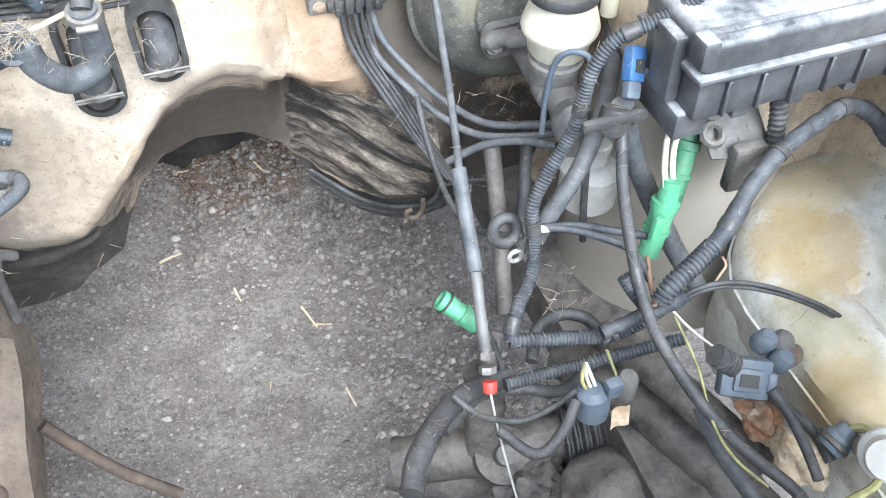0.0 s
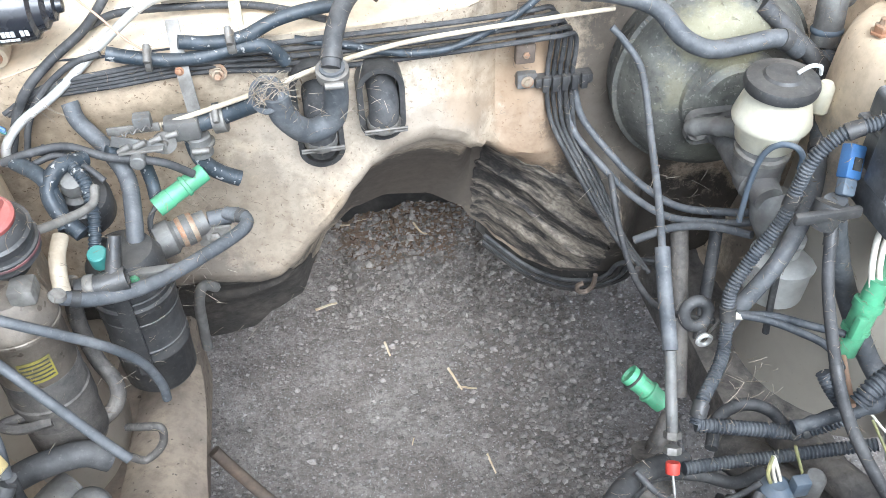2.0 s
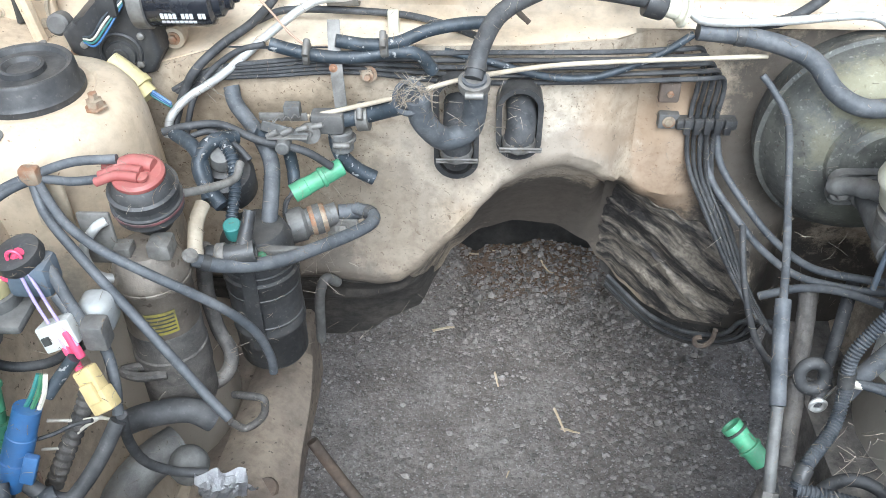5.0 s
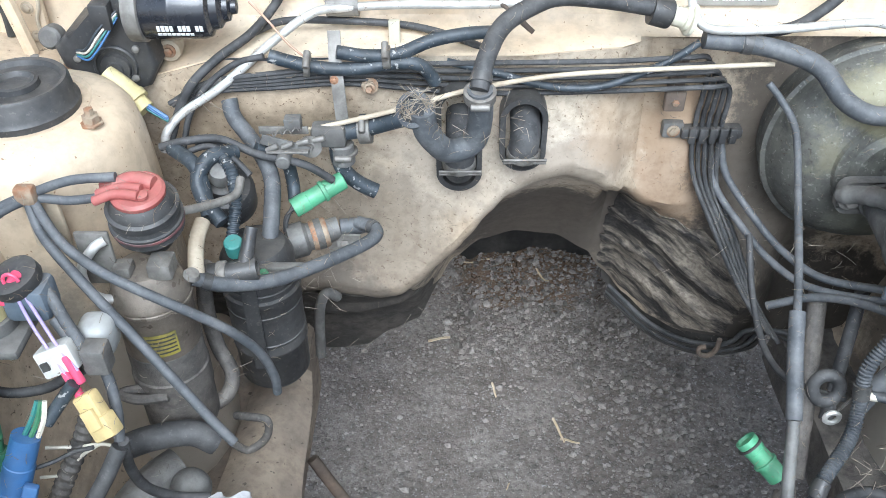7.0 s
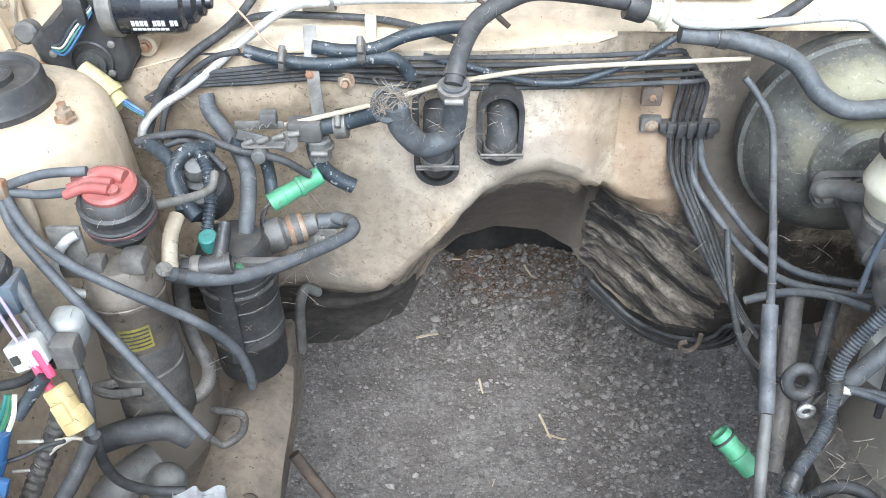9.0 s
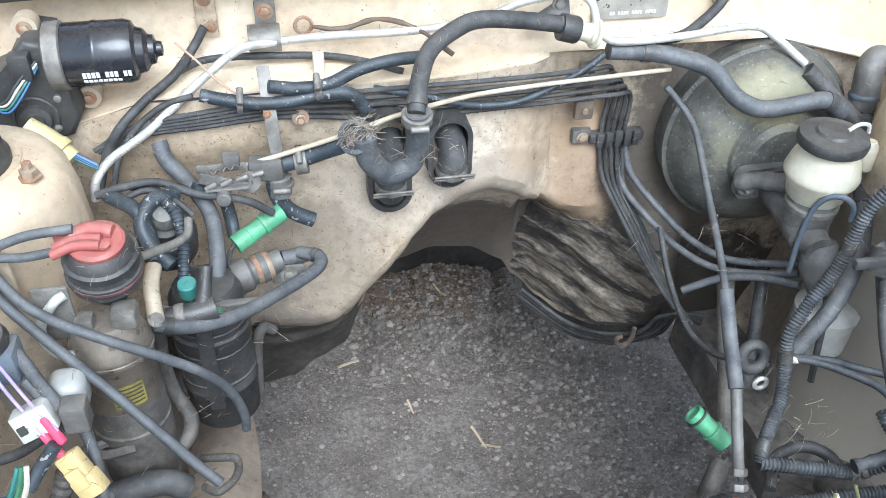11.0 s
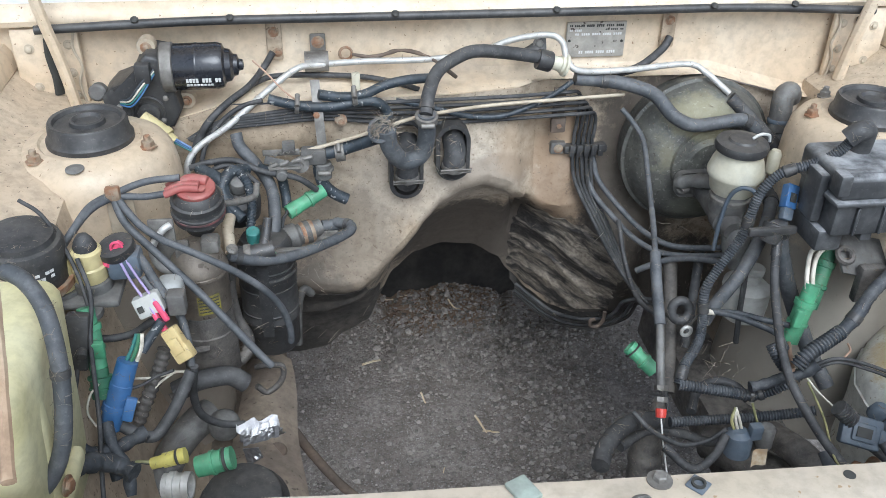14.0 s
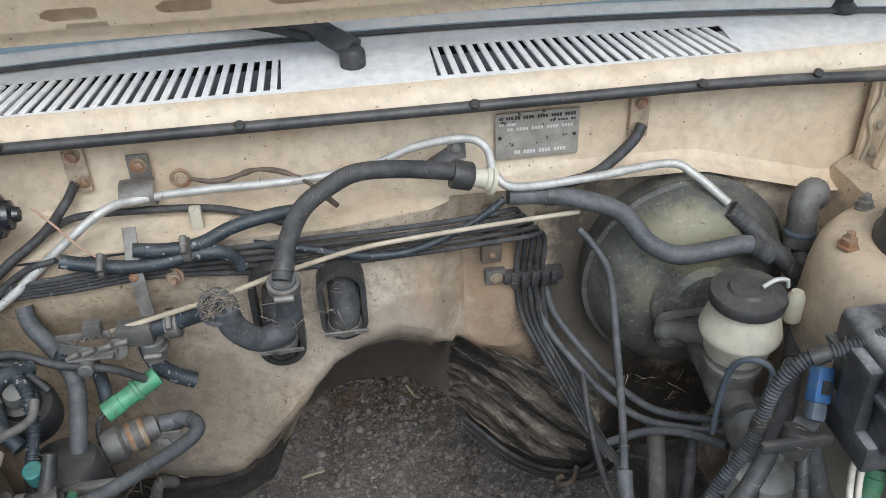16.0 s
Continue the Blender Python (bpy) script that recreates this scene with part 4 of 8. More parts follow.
for _k in range(4):
    _dz, _dy = -0.0085 * _k, 0.003 * _k
    hose("floor_line", [(0.112, 0.745 + _dy, 0.424 + _dz), (0.135, 0.722 + _dy, 0.412 + _dz), (0.170, 0.688 + _dy, 0.398 + _dz), (0.205, 0.645 + _dy, 0.410 + _dz), (0.240, 0.615 + _dy, 0.430 + _dz), (0.255 + 0.008 * _k, 0.600, 0.452 - 0.004 * _k), (0.262 + 0.009 * _k, 0.585, 0.485), (0.285 + 0.007 * _k, 0.572, 0.500 - 0.004 * _k), (0.315, 0.56, 0.502 - 0.006 * _k)], 0.0044, M_BLACK if _k % 2 else M_RUBBER, "black fuel line bundled under the tunnel flange", "pipe", group="bundled fuel lines")
hose("brake_pipe", [(0.316, 0.420, 0.692), (0.319, 0.424, 0.735), (0.323, 0.424, 0.768), (0.327, 0.418, 0.787), (0.334, 0.410, 0.797), (0.345, 0.402, 0.797), (0.353, 0.400, 0.786), (0.355, 0.402, 0.770)], 0.0042, M_BLUEGREY, "thin bent steel brake pipe", "pipe")
hose("spiral_wire", [(0.278, 0.322, 0.658), (0.303, 0.310, 0.658), (0.331, 0.290, 0.655), (0.350, 0.265, 0.654), (0.355, 0.235, 0.641)], 0.0055, M_TAPE, "taped lead with a ring terminal", "wire")
hose("spiral_wire", [(0.278, 0.322, 0.658), (0.312, 0.312, 0.659), (0.342, 0.292, 0.660), (0.367, 0.272, 0.664)], 0.0055, M_TAPE, "taped lead with a ring terminal", "wire")
hose("green_lead", [(0.385, 0.285, 0.712), (0.389, 0.300, 0.729), (0.397, 0.315, 0.750), (0.420, 0.330, 0.753)], 0.0042, M_WIRE_WHITE, "white wire of the green connector", "wire", group="white leads")
hose("green_lead", [(0.394, 0.285, 0.709), (0.398, 0.300, 0.725), (0.407, 0.315, 0.741), (0.426, 0.330, 0.747)], 0.0042, M_WIRE_WHITE, "white wire of the green connector", "wire", group="white leads")
hose("bare_lead", [(0.370, 0.270, 0.640), (0.353, 0.235, 0.648), (0.339, 0.200, 0.651)], 0.0035, M_COPPER, "copper coloured wire leaving a green connector", "wire")
hose("earth_wire", [(0.357, 0.190, 0.638), (0.356, 0.140, 0.623), (0.344, 0.090, 0.613), (0.340, 0.050, 0.618), (0.357, 0.020, 0.609)], 0.0019, M_YGREEN, "yellow striped wire along the inner wing", "wire")
hose("bow_hose", [(0.071, 0.120, 0.598), (0.087, 0.150, 0.598), (0.122, 0.190, 0.587), (0.161, 0.220, 0.566), (0.210, 0.240, 0.542)], 0.015, M_RUBBER, "fat black hose bent up from the steering gear", "hose", sides=12, bands=(0.85,))
hose("loop_hose", [(0.237, 0.240, 0.555), (0.256, 0.270, 0.562), (0.280, 0.270, 0.578), (0.304, 0.260, 0.575), (0.315, 0.240, 0.568)], 0.009, M_RUBBER, "black hose loop above the steering gear", "hose")
hose("speed_cable", [(0.137, 0.200, 0.602), (0.157, 0.180, 0.587), (0.197, 0.175, 0.563), (0.235, 0.180, 0.561), (0.257, 0.180, 0.579)], 0.0042, M_RUBBER, "thin cable looped over the steering gear", "cable")
hose("sensor_lead", [(0.296, 0.200, 0.600), (0.301, 0.190, 0.581), (0.308, 0.180, 0.559)], 0.0022, M_YGREEN, "short yellow wire above the sensor", "wire")
hose("vacuum_line", [(-0.524, 0.295, 0.832), (-0.512, 0.310, 0.846), (-0.497, 0.340, 0.858), (-0.473, 0.362, 0.861), (-0.437, 0.365, 0.873), (-0.398, 0.366, 0.876)], 0.0058, M_RUBBER_GREY, "grey vacuum line clipped to the strut tower", "hose")
hose("vacuum_line", [(-0.517, 0.305, 0.840), (-0.497, 0.335, 0.855), (-0.473, 0.360, 0.857), (-0.439, 0.360, 0.856), (-0.400, 0.362, 0.860)], 0.0055, M_RUBBER_GREY, "grey vacuum line clipped to the strut tower", "hose")
hose("vacuum_line", [(-0.474, 0.362, 0.859), (-0.448, 0.335, 0.836), (-0.423, 0.320, 0.822), (-0.394, 0.306, 0.814), (-0.361, 0.302, 0.796), (-0.336, 0.306, 0.775), (-0.311, 0.316, 0.744), (-0.293, 0.326, 0.708), (-0.285, 0.330, 0.672), (-0.285, 0.330, 0.650)], 0.006, M_RUBBER_GREY, "grey vacuum line hanging over the canister", "hose")
hose("vacuum_line", [(-0.476, 0.360, 0.858), (-0.462, 0.340, 0.832), (-0.427, 0.312, 0.806), (-0.385, 0.285, 0.771), (-0.344, 0.262, 0.728), (-0.321, 0.250, 0.702), (-0.304, 0.242, 0.684)], 0.0062, M_RUBBER_GREY, "grey vacuum line hanging into the bay", "hose")
hose("loop_pipe", [(-0.333, 0.312, 0.595), (-0.320, 0.315, 0.581), (-0.302, 0.320, 0.594), (-0.299, 0.325, 0.614), (-0.318, 0.330, 0.614), (-0.334, 0.340, 0.604)], 0.0055, M_GREASE, "bent rusty loop at the end of a vacuum line", "pipe")
hose("arc_hose", [(-0.353, 0.365, 0.765), (-0.328, 0.372, 0.751), (-0.287, 0.395, 0.737), (-0.244, 0.435, 0.726), (-0.203, 0.475, 0.721), (-0.198, 0.495, 0.721), (-0.219, 0.510, 0.719)], 0.0095, M_RUBBER_GREY, "dusty hose arching in front of the firewall", "hose", sides=12, bands=(0.06, 0.92))
hose("worn_hose", [(-0.349, 0.565, 0.837), (-0.344, 0.555, 0.821), (-0.322, 0.535, 0.801), (-0.304, 0.510, 0.779), (-0.300, 0.475, 0.759), (-0.303, 0.455, 0.731)], 0.0115, M_RUBBER_GREY, "worn upright hose with paint flecks", "hose", hollow=True, sides=14)
hose("twin_hose", [(-0.333, 0.500, 0.814), (-0.353, 0.480, 0.821), (-0.364, 0.465, 0.807), (-0.357, 0.450, 0.790), (-0.339, 0.435, 0.775)], 0.0105, M_HOSE_BLUE, "dark hose curling behind the red valve", "hose", sides=12)
hose("twin_hose", [(-0.348, 0.490, 0.822), (-0.332, 0.470, 0.811), (-0.327, 0.450, 0.792), (-0.328, 0.435, 0.776), (-0.330, 0.420, 0.761)], 0.0085, M_HOSE_BLUE, "ribbed dark hose curling behind the red valve", "hose", ribs=0.004)
hose("twin_hose", [(-0.318, 0.520, 0.805), (-0.293, 0.530, 0.789), (-0.287, 0.530, 0.762), (-0.285, 0.520, 0.741)], 0.0095, M_HOSE_BLUE, "dark hose reaching up to the firewall", "hose", sides=12)
hose("sensor_wire", [(-0.407, 0.500, 0.820), (-0.381, 0.500, 0.827), (-0.349, 0.510, 0.823), (-0.314, 0.510, 0.805), (-0.269, 0.510, 0.793), (-0.242, 0.518, 0.768)], 0.0058, M_RUBBER, "black sensor lead draped over the hoses", "wire")
hose("sensor_wire", [(-0.388, 0.490, 0.816), (-0.359, 0.500, 0.821), (-0.334, 0.490, 0.813), (-0.317, 0.480, 0.800)], 0.0045, M_RUBBER, "black sensor lead draped over the hoses", "wire")
hose("pale_pipe", [(-0.353, 0.420, 0.788), (-0.355, 0.400, 0.782), (-0.353, 0.380, 0.773), (-0.351, 0.370, 0.765)], 0.01, M_CREAM_PIPE, "pale corroded pipe beside the canister", "pipe", sides=12)
hose("cast_elbow", [(-0.413, 0.345, 0.825), (-0.423, 0.340, 0.820), (-0.437, 0.335, 0.799), (-0.431, 0.330, 0.777), (-0.418, 0.335, 0.766), (-0.407, 0.340, 0.772)], 0.006, M_ALU, "bent steel pipe below the red valve", "pipe")
hose("valve_pipe", [(-0.360, 0.370, 0.836), (-0.343, 0.400, 0.820), (-0.321, 0.430, 0.811), (-0.318, 0.450, 0.817)], 0.0055, M_STEEL, "bright bent pipe behind the red valve", "pipe")
hose("hook_pipe", [(-0.262, 0.580, 0.548), (-0.273, 0.565, 0.567), (-0.282, 0.560, 0.545), (-0.286, 0.560, 0.501), (-0.288, 0.560, 0.464)], 0.0088, M_CAST, "hooked drain pipe on the firewall edge", "pipe", sides=12)
hose("drain_hose", [(-0.353, 0.400, 0.751), (-0.363, 0.405, 0.695), (-0.359, 0.400, 0.644), (-0.345, 0.385, 0.618), (-0.351, 0.370, 0.600), (-0.379, 0.355, 0.591), (-0.414, 0.345, 0.576), (-0.447, 0.330, 0.567)], 0.011, M_GREASE, "dirty drain hose beside the black canister", "hose", sides=10)
hose("tank_hose", [(-0.511, 0.100, 0.932), (-0.492, 0.090, 0.924), (-0.477, 0.075, 0.904), (-0.469, 0.055, 0.870), (-0.471, 0.045, 0.827), (-0.476, 0.030, 0.788), (-0.489, 0.020, 0.758), (-0.510, 0.010, 0.736)], 0.0105, M_RUBBER_GREY, "thick grey hose looped beside the fluid tank", "hose", sides=12, bands=(0.45,))
hose("relay_wire", [(-0.554, 0.290, 0.897), (-0.532, 0.280, 0.884), (-0.514, 0.270, 0.851), (-0.499, 0.250, 0.819), (-0.492, 0.235, 0.793)], 0.003, M_RUBBER, "thin black wire hanging from the round relay", "wire")
hose("relay_wire", [(-0.504, 0.220, 0.797), (-0.505, 0.200, 0.745), (-0.513, 0.170, 0.701), (-0.514, 0.140, 0.681), (-0.517, 0.120, 0.627)], 0.0032, M_RUBBER, "thin black wire hanging beside the connectors", "wire")
hose("blue_lead", [(-0.417, 0.232, 0.769), (-0.429, 0.225, 0.755), (-0.441, 0.215, 0.741)], 0.0075, M_HOSE_BLUE, "taped lead of the blue connector", "wire")
hose("foil_lead", [(-0.390, 0.225, 0.707), (-0.398, 0.235, 0.656), (-0.395, 0.245, 0.615), (-0.376, 0.255, 0.588), (-0.348, 0.262, 0.577)], 0.0065, M_RUBBER, "black lead running to a foil wrapped plug", "wire")
hose("black_branch", [(-0.393, 0.222, 0.703), (-0.408, 0.205, 0.677), (-0.424, 0.190, 0.656), (-0.438, 0.180, 0.646), (-0.458, 0.180, 0.655), (-0.483, 0.190, 0.669)], 0.0095, M_RUBBER, "dark taped branch of the front loom", "wiring loom")
hose("front_loom", [(-0.510, 0.130, 0.699), (-0.496, 0.140, 0.666), (-0.476, 0.150, 0.658), (-0.459, 0.170, 0.653), (-0.445, 0.180, 0.654)], 0.011, M_TAPE, "tangled taped loom near the front panel", "wiring loom", wobble=0.4)
hose("front_loom", [(-0.523, 0.070, 0.700), (-0.503, 0.090, 0.691), (-0.485, 0.120, 0.673), (-0.467, 0.130, 0.656), (-0.449, 0.120, 0.652)], 0.013, M_TAPE, "tangled taped loom near the front panel", "wiring loom", wobble=0.4)
hose("front_loom", [(-0.481, 0.170, 0.681), (-0.474, 0.150, 0.666), (-0.459, 0.130, 0.651), (-0.454, 0.110, 0.629)], 0.0085, M_TAPE, "tangled taped loom near the front panel", "wiring loom", wobble=0.3)
hose("bellows_hose", [(-0.424, 0.250, 0.715), (-0.435, 0.240, 0.688), (-0.451, 0.225, 0.658), (-0.468, 0.210, 0.623)], 0.0115, M_GREASE, "wide ribbed hose dropping through the tray", "hose", ribs=0.008, sides=16)
hose("radiator_hose", [(-0.398, 0.320, 0.548), (-0.416, 0.300, 0.548), (-0.437, 0.280, 0.535), (-0.454, 0.260, 0.513), (-0.468, 0.240, 0.481)], 0.028, M_CAST, "fat grey radiator hose lying on the rail", "hose", sides=18)
hose("branch_wire", [(-0.462, 0.230, 0.691), (-0.439, 0.235, 0.686), (-0.412, 0.230, 0.696), (-0.397, 0.225, 0.699)], 0.0022, M_WIRE_WHITE, "loose thin cream coloured wire", "wire")
hose("branch_wire", [(-0.471, 0.220, 0.663), (-0.452, 0.225, 0.662), (-0.434, 0.230, 0.680), (-0.412, 0.232, 0.696)], 0.002, M_WIRE_WHITE, "loose thin cream coloured wire", "wire")
hose("branch_wire", [(-0.468, 0.200, 0.657), (-0.462, 0.190, 0.637), (-0.442, 0.180, 0.640)], 0.002, M_COPPER, "loose thin brown copper wire", "wire")
hose("branch_wire", [(-0.513, 0.250, 0.747), (-0.490, 0.255, 0.732), (-0.461, 0.260, 0.732), (-0.437, 0.260, 0.747), (-0.413, 0.260, 0.761)], 0.006, M_RUBBER, "dark wire under the connectors", "wire")
hose("tow_rod", [(-0.303, 0.490, 0.340), (-0.277, 0.476, 0.300), (-0.233, 0.449, 0.250), (-0.172, 0.421, 0.200)], 0.011, M_RUST, "rusty steel rod slanting down to the ground", "rod", sides=10)
hose("plug_wire", [(-0.459, 0.275, 0.841), (-0.446, 0.265, 0.816), (-0.430, 0.250, 0.795), (-0.415, 0.240, 0.775)], 0.002, M_PURPLE, "violet wire with a pink crimp", "wire", group="violet wires")
hose("plug_wire", [(-0.462, 0.273, 0.834), (-0.450, 0.260, 0.809), (-0.435, 0.247, 0.787), (-0.423, 0.238, 0.769)], 0.002, M_PURPLE, "violet wire with a pink crimp", "wire", group="violet wires")
hose("valve_hose", [(-0.450, 0.285, 0.822), (-0.439, 0.280, 0.821), (-0.426, 0.268, 0.800), (-0.415, 0.260, 0.781)], 0.007, M_RUBBER_GREY, "grey hose bent over the white plug", "hose")
hose("valve_hose", [(-0.439, 0.275, 0.800), (-0.429, 0.268, 0.787), (-0.415, 0.258, 0.770)], 0.007, M_RUBBER_GREY, "grey hose beside the white plug", "hose")
hose("tray_hose", [(-0.410, 0.260, 0.775), (-0.401, 0.255, 0.753), (-0.395, 0.240, 0.727), (-0.393, 0.225, 0.707)], 0.0065, M_RUBBER_GREY, "grey hose dropping behind the amber plug", "hose")
hose("steering_column", [(0.291, 0.500, 0.633), (0.286, 0.460, 0.571), (0.274, 0.410, 0.524), (0.260, 0.360, 0.480)], 0.014, M_GREASE, "dark upright steering shaft below the servo", "shaft", sides=14, wobble=0.08)
hose("black_hose", [(0.293, 0.400, 0.531), (0.306, 0.430, 0.571), (0.320, 0.460, 0.611), (0.333, 0.490, 0.651)], 0.01, M_RUBBER, "black hose crossing below the servo", "hose", sides=12)
hose("black_hose", [(0.128, 0.200, 0.542), (0.176, 0.230, 0.537), (0.225, 0.230, 0.526), (0.262, 0.220, 0.516), (0.290, 0.220, 0.533)], 0.009, M_RUBBER, "black hose lying on the steering gear", "hose", sides=12)
hose("black_hose", [(0.173, 0.170, 0.567), (0.200, 0.140, 0.556), (0.231, 0.150, 0.566), (0.252, 0.170, 0.577)], 0.0075, M_RUBBER, "black hose sagging above the steering gear", "hose", sides=10)
hose("short_hose", [(-0.396, 0.500, 0.819), (-0.369, 0.475, 0.816), (-0.359, 0.460, 0.797), (-0.353, 0.440, 0.779)], 0.01, M_HOSE_BLUE, "short dark hose beside the red valve", "hose", sides=12)
hose("short_hose", [(-0.376, 0.520, 0.816), (-0.354, 0.515, 0.809), (-0.341, 0.500, 0.791), (-0.336, 0.485, 0.777)], 0.008, M_HOSE_BLUE, "short dark hose above the vacuum motor", "hose", sides=12)
hose("wire_loop", [(-0.284, 0.505, 0.745), (-0.292, 0.495, 0.729), (-0.291, 0.485, 0.707), (-0.280, 0.480, 0.700)], 0.003, M_RUBBER, "thin black wire looped behind the green plug", "wire")
hose("blue_tail", [(-0.482, 0.178, 0.664), (-0.486, 0.170, 0.651), (-0.482, 0.160, 0.631), (-0.478, 0.150, 0.614)], 0.0085, M_HOSE_BLUE, "dark taped tail under the blue connector", "wire")
hose("loose_wire", [(-0.486, 0.190, 0.720), (-0.494, 0.180, 0.714), (-0.498, 0.170, 0.699), (-0.491, 0.165, 0.682)], 0.0016, M_WIRE_WHITE, "thin pale wire curling below the plugs", "wire")
hose("loose_wire", [(-0.462, 0.200, 0.700), (-0.446, 0.210, 0.698), (-0.430, 0.215, 0.704), (-0.411, 0.215, 0.711)], 0.0025, M_RUBBER, "thin black wire curling below the plugs", "wire")
hose("pale_wire", [(0.357, 0.195, 0.641), (0.369, 0.180, 0.628), (0.384, 0.160, 0.618), (0.388, 0.140, 0.626)], 0.0018, M_WIRE_WHITE, "thin white wire along the ribbed loom", "wire")
hose("pale_wire", [(0.414, 0.215, 0.675), (0.417, 0.210, 0.667), (0.409, 0.205, 0.663), (0.401, 0.200, 0.660)], 0.0018, M_COPPER, "thin copper wires spilling from the conduit", "wire")
hose("right_wire", [(0.411, 0.100, 0.615), (0.420, 0.075, 0.600), (0.421, 0.045, 0.588), (0.417, 0.020, 0.582)], 0.007, M_RUBBER, "black cable beside the tank edge", "cable")
hose("right_wire", [(0.356, 0.120, 0.586), (0.357, 0.085, 0.570), (0.361, 0.050, 0.565), (0.369, 0.030, 0.553)], 0.011, M_RUBBER_GREY, "grey taped cable near the front panel", "cable")

# ---- engine bay: firewall furniture ----


def bolt(at, axis, r=0.007, h=0.006, parent=None, label="", material=None, name="bolt"):
    bm = lathe([(r * 1.5, 0), (r * 1.5, h * 0.25), (r * 1.05, h * 0.3)], at, axis, 16)
    lathe([(r, 0.0), (r, h * 0.9), (r * 0.85, h)], at, axis, 6, bm)
    return part(name, bm, material or M_BOLT, parent, label)


def stadium(cx, y0, y1, cz, w, h, wall, bm=None):
    """An upright slot-shaped frame in the firewall plane."""
    bm = bm or bmesh.new()
    outer, inner = [], []
    for k in range(32):
        a = 2 * math.pi * k / 32
        ox = max(-1, min(1, math.cos(a) * 1.0)) * w
        oz = math.sin(a) * w + (h - w if math.sin(a) >= 0 else -(h - w))
        outer.append((cx + ox, cz + oz))
        inner.append((cx + ox * (1 - wall / w), cz + oz - (wall if math.sin(a) >= 0 else -wall) * abs(math.sin(a))))
    rings = [[bm.verts.new((x, y1, z)) for x, z in outer], [bm.verts.new((x, y0, z)) for x, z in outer],
             [bm.verts.new((x, y0, z)) for x, z in inner], [bm.verts.new((x, y1 - 0.002, z)) for x, z in inner]]
    for a, b in zip(rings, rings[1:]):
        for k in range(32):
            bm.faces.new((a[k], a[(k + 1) % 32], b[(k + 1) % 32], b[k]))
    bm.faces.new(rings[-1])
    return bm


def heater_port(cx, cz, h, label):
    t = thing("heater_port", label, "grommet", (cx, 0.595, cz), "heater ports")
    part("seal", stadium(cx, 0.572, 0.605, cz, 0.0255, h, 0.006), M_PLASTIC, t)
    tb = tube([(cx + 0.002, 0.60, cz + h * 0.35), (cx + 0.002, 0.572, cz + h * 0.1), (cx, 0.566, cz - h * 0.3), (cx, 0.575, cz - h * 0.6)], 0.0165, 14)
    p = part("pipe_stub", tb, M_RUBBER, t)
    part("spring_clip", lathe([(0.0175, 0), (0.0185, 0.002), (0.0185, 0.008), (0.0175, 0.010)], (cx, 0.5665, cz - h * 0.28), (0, 0.12, -1), 20), M_STEEL, p, "rusty wire spring clip")
    for k in range(2):
        part("clip_ear", rod((cx - 0.022, 0.549 + k * 0.004, cz - h * 0.35 - k * 0.006), (cx + 0.024, 0.549 + k * 0.004, cz - h * 0.35 - k * 0.006), 0.0016), M_STEEL, p)
    return t


heater_port(-0.041, 0.788, 0.045, "black oval heater port with a clamped pipe")
heater_port(-0.110, 0.780, 0.064, "black oval heater port half covered by a hose")


def clamp(at, axis, r, w=0.010, label="steel worm drive hose clamp", category="clamp", bars=0):
    t = thing("hose_clamp", label, category, at)
    axis = Vector(axis).normalized()
    base = Vector(at) - axis * w / 2
    part("band", lathe([(r, 0), (r + 0.0012, 0.0005), (r + 0.0012, w - 0.0005), (r, w)], base, axis, 24), M_STEEL, t)
    side = axis.cross(Vector((0, -0.6, 0.8))).normalized()
    front = side.cross(axis)
    c = Vector(at) + front * (r + 0.003)
    part("screw", rod(c - side * 0.009, c + side * 0.009, 0.0035), M_STEEL, t)
    for k in range(bars):
        q = Vector(at) + front * (r + 0.0022) * math.cos(k * 0.22) + side * (r + 0.0022) * math.sin(-k * 0.22 - 0.25)
        part("slot", box(-0.0006, 0.0006, -0.0035, 0.0035, 0, 0.0004, m=Matrix.Translation(q) @ axis.to_track_quat("Y", "Z").to_matrix().to_4x4()), M_DARK, t)
    return t


clamp((-0.207, 0.540, 0.815), (1, -0.05, 0.12), 0.0128, 0.013, "bright worm clamp with slotted band", bars=5)
clamp((-0.091, 0.497, 0.880), (0, -0.25, 1), 0.0145, 0.010)
clamp((-0.262, 0.556, 0.880), (1, 0, -0.1), 0.0105, 0.006, "spring band hose clip")
clamp((-0.183, 0.563, 0.886), (1, 0, 0.05), 0.0105, 0.008, "spring band hose clip")
clamp((-0.230, 0.541, 0.789), (0, 0, 1), 0.0125, 0.004, "thin wire hose clip")


